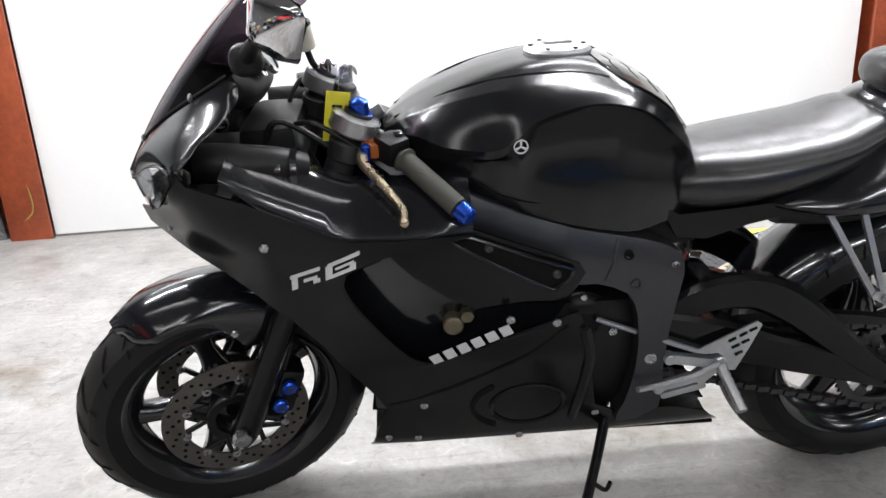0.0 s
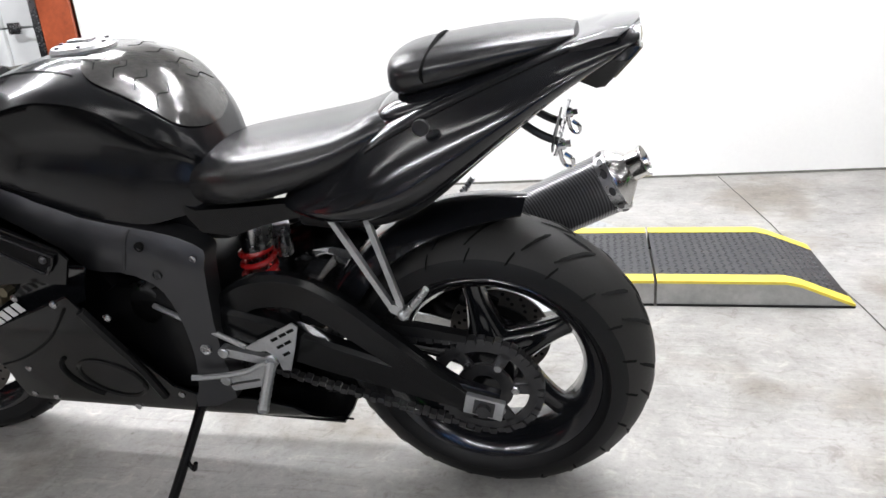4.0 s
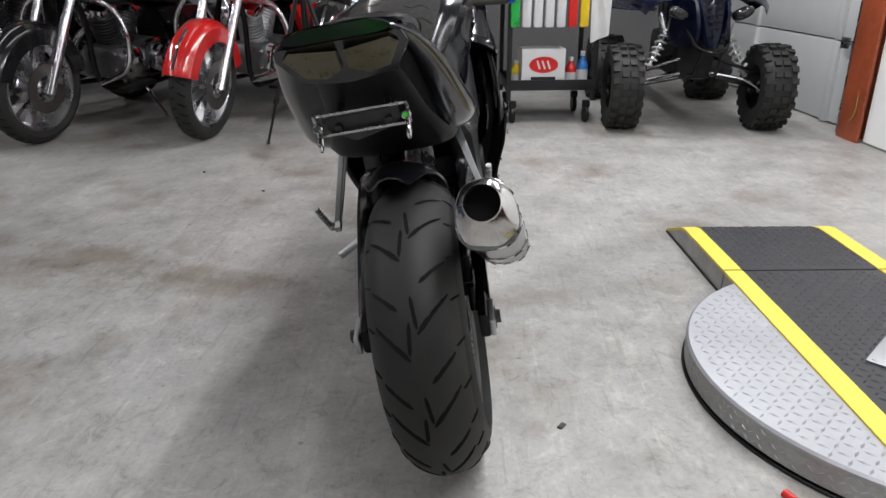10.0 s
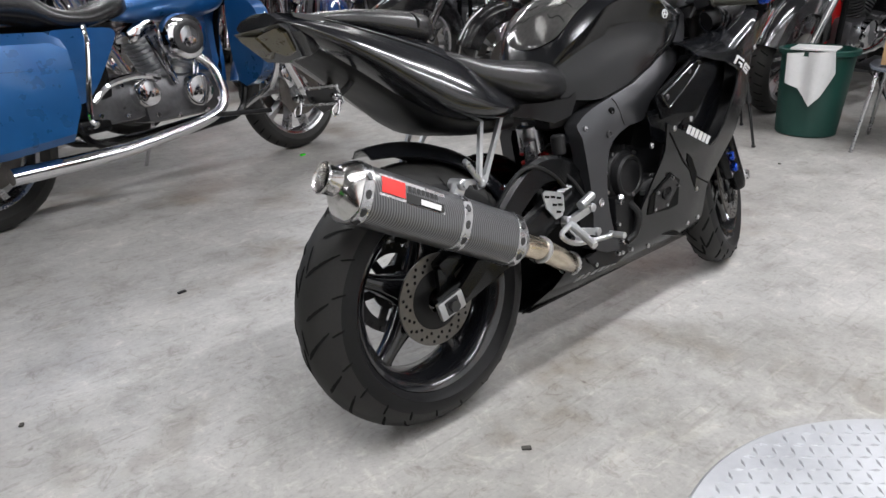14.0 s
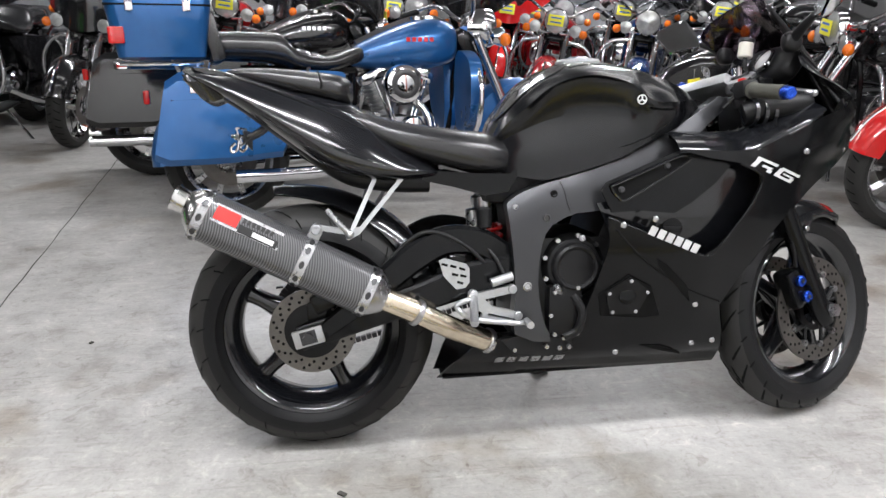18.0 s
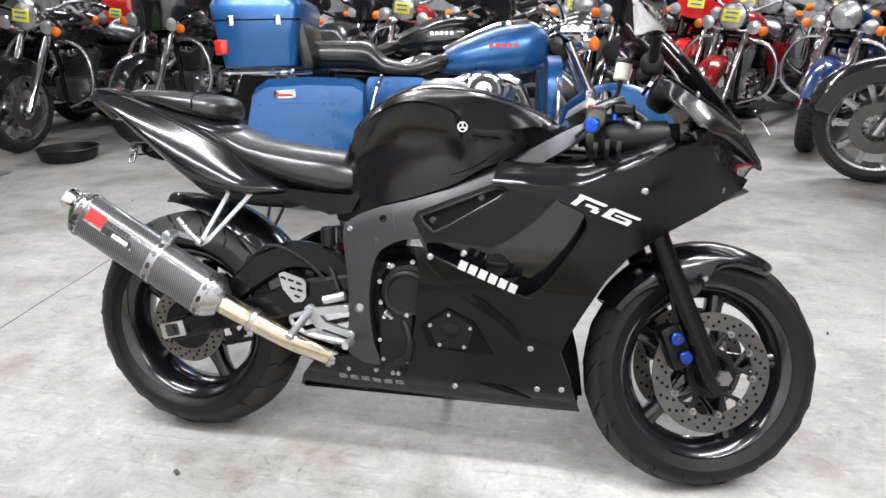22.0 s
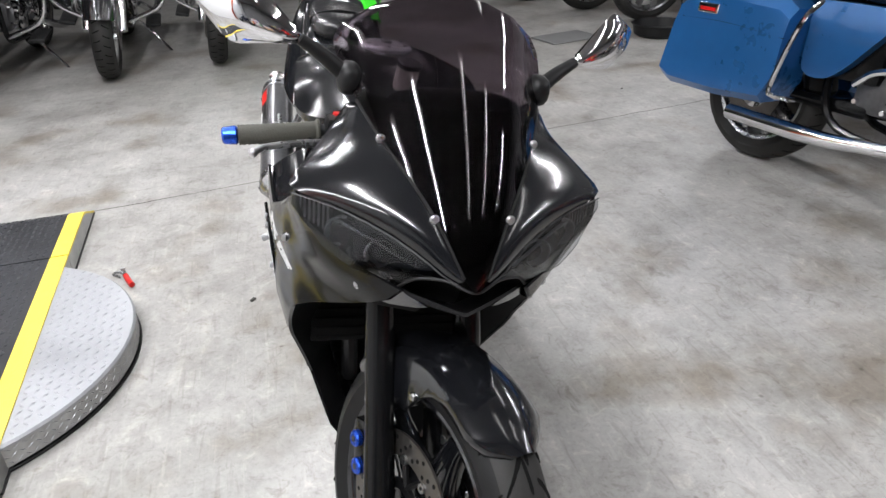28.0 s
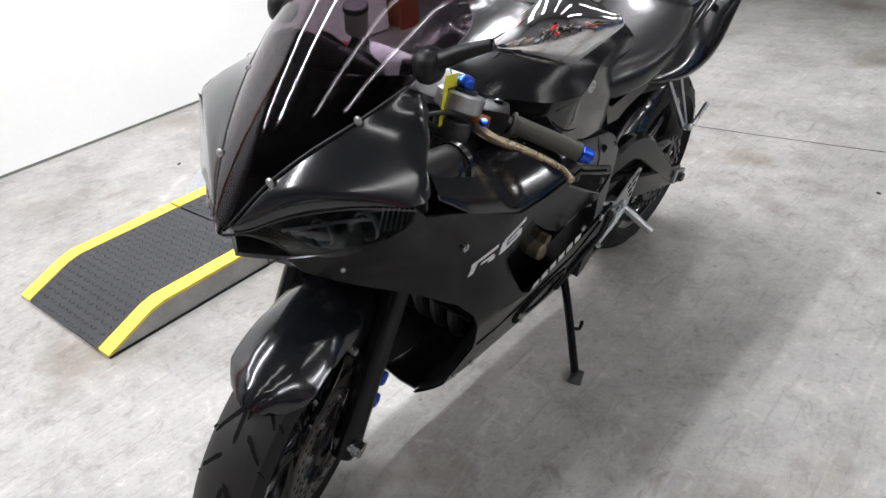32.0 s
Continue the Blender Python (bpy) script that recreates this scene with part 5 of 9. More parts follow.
# dash shelves inside the fairing, from the lamp back to the tank
for s in (-1, 1):
    bm = B()
    out = [(-0.19, 0.17), (-0.19, 0.252), (-0.30, 0.257), (-0.42, 0.254), (-0.52, 0.25), (-0.575, 0.235), (-0.56, 0.19), (-0.50, 0.165), (-0.40, 0.15), (-0.30, 0.155)]
    sheet(bm, [(x, s * y) for x, y in out], lambda x, y: (x, y, float(np.interp(x, [-0.6, -0.553, -0.47, -0.387, -0.31, -0.19], [0.865, 0.845, 0.808, 0.771, 0.768, 0.77])) + (0.055 if s > 0 else 0.078) * math.sin(min(1.0, max(0.0, (0.262 - abs(y)) / 0.10)) * 1.57) - 0.012), 0.005, 0.018, (0, 0, -1))
    pt("inner_shelf", bm, BLACK_GLOSS, None, "gloss black inner fairing shelf", sharp=60)
    # ram-air tube
    bm = B()
    ox = 0.0 if s > 0 else -0.055
    tube(bm, [(-0.56 + ox, s * 0.17, 0.88), (-0.50 + ox, s * 0.18, 0.876), (-0.44 + ox, s * 0.175, 0.868), (-0.40 + ox, s * 0.16, 0.855)], 0.03, n=16, radii=[0.032, 0.034, 0.032, 0.028])
    duct = pt("air_duct", bm, BLACK_PLASTIC, None, "black ribbed air duct")
    for x in (-0.46, -0.435, -0.41):
        bm = B()
        revolve(bm, [(0.034, -0.005), (0.038, -0.005), (0.038, 0.005), (0.034, 0.005)], (x + ox, s * 0.173, 0.858), 20, closed=True, axis="x")
        pt("clamp_ring", bm, BLACK_GLOSS, duct)
    # mirror
    mi, mt_, tp = Vector((-0.483, s * 0.235, 1.077)), Vector((-0.40, s * 0.372, 1.126)), Vector((-0.455, s * 0.303, 1.160))
    if s > 0:
        mi, mt_, tp = Vector((-0.525, 0.235, 1.088)), Vector((-0.47, 0.385, 1.135)), Vector((-0.51, 0.31, 1.166))
    base = Vector((-0.52, s * 0.158, 1.034))
    bm = B()
    blob(bm, base, (0.026, 0.020, 0.026), n=16, p=2.5)
    mr = pt("mirror", bm, BLACK_PLASTIC, None, "chrome teardrop mirror on a black stem")
    bm = B()
    tube(bm, [tuple(base), tuple(base.lerp(mi, 0.5) + Vector((0, 0, 0.003))), tuple(mi)], 0.011, n=12, radii=[0.014, 0.012, 0.009])
    pt("stem", bm, BLACK_PLASTIC, mr)
    bm = B()
    ax = (mt_ - mi)
    u = ax.normalized()
    upv = (tp - mi.lerp(mt_, 0.5))
    upv = (upv - u * upv.dot(u)).normalized()
    fwd = u.cross(upv).normalized()
    if fwd.x > 0:
        fwd = -fwd
    rings = []
    for t in np.linspace(0, 1, 15):
        hh = 0.007 + 0.047 * min(1.0, 1.9 * t, 2.6 * (1 - t)) if 0 < t < 1 else 0.006
        hh = max(hh, 0.005)
        dp = 0.010 + 0.026 * math.sin(math.pi * min(1, t * 1.05)) if 0 < t < 1 else 0.006
        cc = mi + ax * (t * 1.04 - 0.02) + upv * 0.004 * math.sin(math.pi * t)
        ring = []
        for a, b in ((1.0, 0.0), (0.8, 0.6), (0.15, 1.0), (-0.15, 1.0), (-0.8, 0.5), (-1.0, 0.0), (-0.85, -0.08), (0.85, -0.08)):
            ring.append(cc + upv * hh * a + fwd * dp * b)
        rings.append(ring)
    loft(bm, rings)
    pt("shell", bm, CHROME, mr, "chrome mirror shell", sharp=70)
    bm = B()
    rings = []
    for t in np.linspace(0.06, 0.94, 11):
        hh = (0.007 + 0.047 * min(1.0, 1.9 * t, 2.6 * (1 - t))) * 0.8
        cc = mi + ax * (t * 1.04 - 0.02) + upv * 0.004 * math.sin(math.pi * t) - fwd * 0.0055
        rings.append([cc + upv * hh, cc - upv * hh])
    loft(bm, rings, closed=False)
    pt("mirror_glass", bm, CHROME, mr, "mirror glass")

# cockpit
bm = B()
blob(bm, (-0.565, 0, 0.985), (0.035, 0.12, 0.055), n=20, p=3, rot=(0, -30, 0))
dash = pt("instrument_panel", bm, BLACK_PLASTIC, None, "black instrument cluster with a white round dial")
for y, r in ((0.03, 0.036), (-0.05, 0.022)):
    bm = B()
    p = Vector((-0.53, y, 1.0))
    revolve(bm, [(r, 0.0), (r, 0.008), (r - 0.006, 0.010)], (0, 0, 0), 28, axis="x")
    bm.transform(Matrix.Translation(p) @ Matrix.Rotation(radians(-32), 4, "Y"))
    pt("bezel", bm, CHROME, dash)
    bm = B()
    revolve(bm, [(r - 0.004, 0.004), (0.0, 0.005)], (0, 0, 0), 28, axis="x")
    bm.transform(Matrix.Translation(p) @ Matrix.Rotation(radians(-32), 4, "Y"))
    pt("dial_face", bm, WHITE_DECAL if y > 0 else DARK_STEEL, dash)
for s in (-1, 1):
    a, b = Vector((-0.372, s * 0.110, 0.905)), Vector((-0.298, s * 0.320, 0.850))
    d = (b - a).normalized()
    at = lambda t: a.lerp(b, t)
    bm = B()
    cyl(bm, at(-0.15), at(1.0), 0.011, n=14)
    cyl(bm, (leg(0.88), s * 0.098, 0.865), (leg(0.90), s * 0.098, 0.90), 0.034, n=18, bev=0.003)
    hb = pt("clip_on_bar", bm, DARK_STEEL, None, "clip-on handlebar", True)
    bm = B()
    prof = []
    for i in range(34):
        t = 0.34 + 0.6 * i / 33
        prof.append((t, 0.0165 + (0.0012 if i % 2 else 0) + (0.004 if i < 2 else 0)))
    u, w, _ = frame_of(d)
    loft(bm, [[at(t) + (u * math.cos(k * math.pi / 8) + w * math.sin(k * math.pi / 8)) * r for k in range(16)] for t, r in prof])
    pt("grip", bm, RUBBER_GRIP, hb, "worn dark grey-green rubber grip", True)
    bm = B()
    cyl(bm, at(0.945), at(1.06), 0.0165, 0.0145, n=18, bev=0.003)
    pt("bar_end", bm, BLUE_ANO, hb, "blue anodised bar end", True)
    bm = B()
    box(bm, at(0.2), (0.045, 0.05, 0.045), (0, 0, s * -18), bev=0.01)
    pt("switch_housing", bm, BLACK_PLASTIC, hb, steer=True)
    bm = B()
    box(bm, at(0.2) + Vector((0.012, 0, 0.024)), (0.014, 0.016, 0.008), bev=0.003)
    pt("switch_button", bm, RED_PLASTIC if s > 0 else BLACK_GLOSS, hb, "red stop switch" if s > 0 else "", True)
    # lever
    L0 = at(0.12) + Vector((-0.038, 0, -0.008))
    bm = B()
    tube(bm, [tuple(L0), tuple(L0 + Vector((-0.012, s * 0.035, -0.004))), tuple(L0 + Vector((0.0, s * 0.10, -0.012))), tuple(L0 + Vector((0.012, s * 0.155, -0.026))), tuple(L0 + Vector((0.006, s * 0.178, -0.034)))], 0.006, n=10, radii=[0.010, 0.009, 0.0065, 0.0055, 0.006])
    blob(bm, L0 + Vector((0.006, s * 0.18, -0.036)), (0.008, 0.008, 0.008), n=10)
    pt("lever", bm, BRASS_GOLD if s < 0 else STEEL, hb, "champagne-coloured clutch lever" if s < 0 else "silver brake lever", True)
    for k in range(4):
        bm = B()
        q = L0 + Vector((-0.008 + 0.004 * k, s * (0.045 + 0.014 * k), -0.004 - 0.002 * k))
        cyl(bm, q + Vector((0, 0, -0.0075)), q + Vector((0, 0, 0.0078)), 0.0025, n=8)
        pt("lever_hole", bm, GROOVE, hb, steer=True)
    bm = B()
    box(bm, L0 + Vector((0.012, s * 0.0, 0.002)), (0.03, 0.03, 0.026), (0, 0, s * 20), bev=0.006)
    pt("lever_perch", bm, ORANGE if s < 0 else BLACK_SATIN, hb, "orange-brown clutch perch" if s < 0 else "", True)
    bm = B()
    cyl(bm, L0 + Vector((0, s * 0.012, -0.014)), L0 + Vector((0, s * 0.012, 0.016)), 0.0085, n=14, bev=0.002)
    pt("adjuster", bm, BLUE_ANO, hb, "blue lever adjuster", True)
# brake fluid reservoir
bm = B()
cyl(bm, (-0.456, 0.055, 1.005), (-0.462, 0.050, 1.045), 0.019, n=20, bev=0.003)
rs = pt("brake_reservoir", bm, LENS_WHITE, None, "translucent brake fluid reservoir")
bm = B()
cyl(bm, (-0.462, 0.050, 1.044), (-0.464, 0.049, 1.054), 0.021, n=20, bev=0.002)
pt("lid", bm, DARK_STEEL, rs)
bm = B()
tube(bm, [(-0.456, 0.055, 1.006), (-0.448, 0.08, 0.97), (-0.43, 0.13, 0.94)], 0.006, n=8)
pt("stay", bm, BLACK_PLASTIC, rs)
bm = B()
box(bm, (-0.42, 0.15, 0.915), (0.05, 0.03, 0.022), bev=0.005)
pt("master_cylinder", bm, BLACK_SATIN, rs, steer=True)
# ignition, key and tag
bm = B()
cyl(bm, (-0.395, 0, 0.93), (-0.388, 0, 0.955), 0.02, n=20, bev=0.002)
ig = pt("ignition_lock", bm, DARK_STEEL, None, steer=True)
bm = B()
box(bm, (-0.386, 0, 0.972), (0.022, 0.003, 0.03), bev=0.001)
revolve(bm, [(0.008, -0.001), (0.0095, -0.001), (0.0095, 0.001), (0.008, 0.001)], (-0.39, -0.012, 0.985), 20, closed=True)
pt("key", bm, STEEL, ig, steer=True)
bm = B()
box(bm, (-0.400, -0.100, 0.922), (0.040, 0.0015, 0.085), (0, 10, 8), bev=0.0005)
tg = pt("key_tag", bm, YELLOW_TAG, ig, "yellow paper key tag")
bm = B()
for k in range(4):
    box(bm, (-0.397 - 0.002 * k, -0.1012, 0.94 - 0.013 * k), (0.016, 0.0008, 0.005), (0, 10, 8))
pt("tag_writing", bm, BLACK_INK, tg)
bm = B()
tube(bm, [(-0.393, -0.098, 0.962), (-0.388, -0.085, 0.985), (-0.376, -0.06, 0.985)], 0.0012, n=6)
pt("tag_string", bm, STEEL, tg)
# cables and hoses round the head
for pts, r in (([(-0.36, -0.13, 0.87), (-0.44, -0.12, 0.92), (-0.5, -0.06, 0.88), (-0.46, -0.03, 0.78)], 0.0045), ([(-0.36, 0.13, 0.87), (-0.45, 0.13, 0.95), (-0.5, 0.05, 0.9), (-0.45, 0.02, 0.78)], 0.0045),
               ([(-0.40, -0.10, 0.86), (-0.50, -0.10, 0.92), (-0.52, -0.10, 0.83), (-0.42, -0.12, 0.74)], 0.006), ([(-0.42, 0.17, 0.91), (-0.46, 0.12, 0.9), (-0.49, 0.06, 0.84), (-0.5, 0.03, 0.75)], 0.006)):
    bm = B()
    tube(bm, pts, r, n=8)
    pt("cable", bm, BLACK_PLASTIC, None, "black control cable")
bm = B()
box(bm, (-0.52, 0, 0.86), (0.10, 0.2, 0.10), bev=0.02)
box(bm, (-0.62, 0, 0.83), (0.16, 0.14, 0.06), bev=0.02)
pt("headlight_stay", bm, BLACK_PLASTIC)

# ---- frame, engine and running gear ----
def spar_y(x, z):
    """Outer face of the spar; its upper strip leans inwards."""
    mid = np.interp(x, [-0.40, -0.27, -0.06, 0.05, 0.12, 0.21], [0.878, 0.805, 0.700, 0.668, 0.650, 0.605])
    return -0.5 * min(0.07, max(0.0, z - float(mid))) + float(np.interp(x, [-0.40, -0.30, -0.2, 0.0, 0.1, 0.22], [0.09, 0.145, 0.175, 0.180, 0.166, 0.150]))


SPAR = [(-0.40, 0.885), (-0.374, 0.904), (-0.27, 0.847), (-0.164, 0.792), (-0.062, 0.739), (0.044, 0.705), (0.12, 0.684), (0.170, 0.664), (0.200, 0.645), (0.210, 0.63), (0.204, 0.576), (0.193, 0.486), (0.19, 0.394), (0.19, 0.30), (0.10, 0.28), (0.116, 0.33), (0.130, 0.398), (0.132, 0.467), (0.123, 0.536), (0.100, 0.582), (0.04, 0.612), (-0.025, 0.620), (-0.06, 0.66), (-0.15, 0.715), (-0.232, 0.762), (-0.274, 0.80), (-0.378, 0.868)]
for s in (-1, 1):
    bm = B()
    sheet(bm, cr(SPAR, 2, True), lambda x, z: (x, s * spar_y(x, z), z), 0.045, 0.03, (0, -s, 0))
    fr = pt("frame_spar", bm, FRAME_GREY, None, "dark grey aluminium frame spar", sharp=40)
    bm = B()
    tube(bm, [(x, s * (spar_y(x, z) + 0.0004), z) for x, z in ((0.078, 0.692), (0.072, 0.676), (0.066, 0.648), (0.055, 0.618))], 0.002, n=6)
    pt("weld_seam", bm, DARK_STEEL, fr)
    for x, z, r, mt_ in ((0.096, 0.661, 0.009, GROOVE), (0.114, 0.601, 0.010, DARK_STEEL), (0.160, 0.426, 0.012, STEEL), (0.190, 0.628, 0.007, STEEL), (-0.21, 0.80, 0.007, GROOVE)):
        bm = B()
        y = spar_y(x, z)
        revolve(bm, [(0.0, 0.001 * s), (r * 0.6, 0.001 * s), (r * 0.75, 0.004 * s), (r, 0.003 * s), (r, -0.004 * s)], (x, s * y, z), 18)
        pt("frame_bolt", bm, mt_, fr)
    bm = B()
    sheet(bm, [(0.16, 0.735), (0.20, 0.71), (0.30, 0.712), (0.40, 0.72), (0.47, 0.735), (0.44, 0.700), (0.34, 0.678), (0.26, 0.655), (0.20, 0.665)], lambda x, z: (x, s * (0.105 + 0.08 * max(0, 0.3 - x)), z), 0.03, 0.04, (0, -s, 0))
    pt("subframe_cover", bm, BLACK_SATIN, None, "black cover under the seat")
bm = B()
box(bm, (0.05, 0, 0.70), (0.42, 0.18, 0.14), bev=0.03)
box(bm, (-0.2, 0, 0.80), (0.2, 0.2, 0.08), bev=0.03)
pt("airbox", bm, BLACK_PLASTIC)
# engine
for nm, c, d, turn, bv in (("crankcase", (-0.02, 0, 0.42), (0.36, 0.26, 0.26), 0, 0.03), ("cylinder_head", (-0.14, 0, 0.58), (0.17, 0.26, 0.16), -25, 0.02),
                           ("gearbox", (0.12, 0, 0.34), (0.14, 0.22, 0.14), 0, 0.03), ("oil_pan", (-0.05, 0, 0.27), (0.26, 0.18, 0.10), 0, 0.03)):
    bm = B()
    box(bm, c, d, (0, turn, 0), bev=bv)
    pt(nm, bm, ENGINE_BLACK, None, "black engine casting")
for s, x, z, r in ((1, 0.034, 0.472, 0.076), (-1, -0.06, 0.36, 0.085), (1, -0.09, 0.39, 0.055), (-1, 0.03, 0.50, 0.05)):
    bm = B()
    y0 = 0.12 * s
    ext = 0.13 if s < 0 else 0.150
    if s > 0 and r < 0.07:
        ext = 0.165
    revolve(bm, [(r + 0.01, y0), (r + 0.008, s * (ext - 0.02)), (r * 0.92, s * (ext - 0.004)), (r * 0.7, s * ext), (0.0, s * ext)], (x, 0, z), 32)
    cv = pt("engine_cover", bm, ENGINE_BLACK, None, "black round engine cover")
    if s > 0 and r > 0.07:
        bm = B()
        revolve(bm, [(0.062, 0.148), (0.060, 0.166), (0.054, 0.172), (0.048, 0.170), (0.046, 0.166), (0.0, 0.168)], (x, 0, z), 40)
        pt("clutch_face", bm, BLACK_PLASTIC, cv, "raised round clutch face", sharp=30)
        bm = B()
        cyl(bm, (x + 0.03, 0.15, z - 0.075), (x + 0.055, 0.172, z - 0.045), 0.009, n=10, bev=0.002)
        pt("cable_arm", bm, STEEL, cv)
    nb = 9 if r > 0.07 else 5
    for k in range(nb):
        a = 2 * math.pi * k / nb + 0.3
        bm = B()
        q = Vector((x + (r + 0.004) * math.cos(a), s * (ext - 0.014), z + (r + 0.004) * math.sin(a)))
        cyl(bm, q, q + Vector((0, s * 0.010, 0)), 0.0065, n=6)
        pt("cover_bolt", bm, STEEL, cv)
# pentagon pick-up cover in the opening of the right fairing
bm = B()
pen = [(-0.09 + 0.062 * math.cos(radians(90 + 72 * k)), 0.395 + 0.058 * math.sin(radians(90 + 72 * k))) for k in range(5)]
# nothing is cut out: a dark sheet on the panel paints the opening's shade
sheet(bm, [(-0.015, 0.405), (-0.085, 0.46), (-0.15, 0.425), (-0.19, 0.34), (-0.145, 0.335), (-0.03, 0.345)], lambda x, z: (x, fair_w(x, z) + 0.003, z), 0.004, 0.02, (0, -1, 0))
pt("cutout_shade", bm, GROOVE, None, "dark sheet painting the shade of a cut-out in the lower fairing")
bm = B()
sheet(bm, pen, lambda x, z: (x, fair_w(x, z) + 0.006, z), 0.012, 0.05, (0, -1, 0))
pc = pt("timing_cover", bm, ENGINE_BLACK, None, "black five-sided timing cover")
bm = B()
revolve(bm, [(0.0, 0.004), (0.016, 0.005), (0.022, 0.003), (0.022, -0.004)], (-0.09, fair_w(-0.09, 0.4) + 0.008, 0.40), 24)
pt("cap", bm, BLACK_SATIN, pc)
for x, z in pen:
    bm = B()
    q = Vector((-0.09 + (x + 0.09) * 0.85, fair_w(x, z) + 0.005, 0.395 + (z - 0.395) * 0.85))
    cyl(bm, q, q + Vector((0, 0.006, 0)), 0.005, n=6)
    pt("bolt", bm, STEEL, pc)
# small bolts round the right clutch cover and pump
bm = B()
box(bm, (0.06, 0.14, 0.36), (0.09, 0.05, 0.13), bev=0.012)
pump = pt("water_pump", bm, ENGINE_BLACK, None, "black water pump housing")
for x, z in ((0.03, 0.42), (0.09, 0.41), (0.10, 0.35), (0.09, 0.30), (0.03, 0.30), (0.05, 0.265), (0.11, 0.268)):
    bm = B()
    cyl(bm, (x, 0.16, z), (x, 0.172, z), 0.006, n=6)
    pt("bolt", bm, STEEL, pump)
bm = B()
tube(bm, [(0.04, 0.16, 0.40), (0.02, 0.175, 0.36), (0.03, 0.17, 0.31), (0.06, 0.16, 0.29)], 0.011, n=10)
pt("water_hose", bm, BLACK_PLASTIC, pump)
# lower cover plate over the collector on the right
bm = B()
sheet(bm, [(0.225, 0.285), (0.15, 0.300), (0.035, 0.305), (0.04, 0.25), (0.10, 0.236), (0.19, 0.246)], lambda x, z: (x, 0.150, z), 0.006, 0.04, (0, -1, 0))
cpl = pt("collector_cover", bm, BLACK_PLASTIC, None, "black cover plate over the exhaust collector")
for x, z in ((0.14, 0.285), (0.06, 0.285), (0.19, 0.258), (0.07, 0.258)):
    bm = B()
    cyl(bm, (x, 0.150, z), (x, 0.155, z), 0.006, n=8)
    pt("bolt", bm, STEEL, cpl)
# radiator and fan seen through the fairing openings
bm = B()
box(bm, (-0.335, 0, 0.60), (0.035, 0.36, 0.30), (0, 14, 0), bev=0.006)
rad = pt("radiator", bm, GROOVE, None, "black radiator behind the front wheel")
for k in range(14):
    bm = B()
    box(bm, (-0.356 - 0.0, 0, 0.47 + 0.019 * k), (0.004, 0.34, 0.003), (0, 14, 0))
    bm.transform(Matrix.Translation(((0.60 - (0.47 + 0.019 * k)) * -0.25, 0, 0)))
    pt("fin", bm, GROOVE, rad)
for s in (-1, 1):
    # added black sheet stands in for the dark space inside the opening
    bm = B()
    sheet(bm, [(-0.0, 0.64), (-0.04, 0.56), (-0.12, 0.53), (-0.27, 0.46), (-0.36, 0.52), (-0.435, 0.68), (-0.42, 0.74), (-0.26, 0.755), (-0.19, 0.66)], lambda x, z: (x, s * (fair_w(x, z) - 0.055), z), 0.005, 0.03, (0, -s, 0))
    pt("opening_backing", bm, BLACK_GLOSS, None, "gloss black sheet added for the dark inside of the opening")
    bm = B()
    c0 = (-0.21, -0.185, 0.595) if s < 0 else (-0.20, 0.190, 0.572)
    k = 1.0 if s < 0 else 1.3
    revolve(bm, [(0.0, 0.012 * s), (0.02 * k, 0.014 * s), (0.024 * k, 0.0), (0.045 * k, 0.002 * s), (0.05 * k, -0.01 * s)], c0, 32)
    rc = pt("round_cap", bm, ENGINE_BLACK if s > 0 else DARK_STEEL, None, "round cap inside the fairing opening")
    bm = B()
    if s < 0:
        cyl(bm, (-0.225, -0.19, 0.575), (-0.225, -0.228, 0.575), 0.018, n=20, bev=0.003)
        cyl(bm, (-0.20, -0.20, 0.59), (-0.20, -0.222, 0.59), 0.012, n=6)
        pt("sensor", bm, mat("tarnished_brass", (0.16, 0.14, 0.095), 0.5, metal=0.7, var=0.3, scale=40), rc, "tarnished round sensor")
    else:
        box(bm, (-0.20, 0.206, 0.572), (0.05, 0.006, 0.014), bev=0.002)
        pt("cap_grip", bm, BLACK_SATIN, rc)
# exhaust headers under the engine
bm = B()
for y in (-0.09, -0.03, 0.03, 0.09):
    tube(bm, [(-0.22, y, 0.52), (-0.30, y * 0.95, 0.42), (-0.27, y * 0.8, 0.29), (-0.12, y * 0.5, 0.255), (0.05, 0.03 + y * 0.2, 0.25)], 0.019, n=10)
tube(bm, [(0.03, 0.03, 0.25), (0.14, 0.06, 0.252), (0.24, 0.10, 0.262)], 0.03, n=14)
pt("exhaust_header", bm, DARK_STEEL, None, "dark steel exhaust header bank")
bm = B()
tube(bm, [(0.22, 0.095, 0.258), (0.28, 0.125, 0.288), (0.36, 0.165, 0.330), (0.46, 0.19, 0.385), (0.57, 0.197, 0.437)], 0.029, n=20)
midp = pt("exhaust_pipe", bm, TITAN, None, "heat-tinted steel exhaust pipe")
for t, p, q in ((0, (0.25, 0.11, 0.272), (0.262, 0.116, 0.279)), (1, (0.44, 0.186, 0.374), (0.452, 0.189, 0.381))):
    bm = B()
    cyl(bm, p, q, 0.034, n=20, bev=0.002)
    pt("clamp", bm, STEEL, midp)
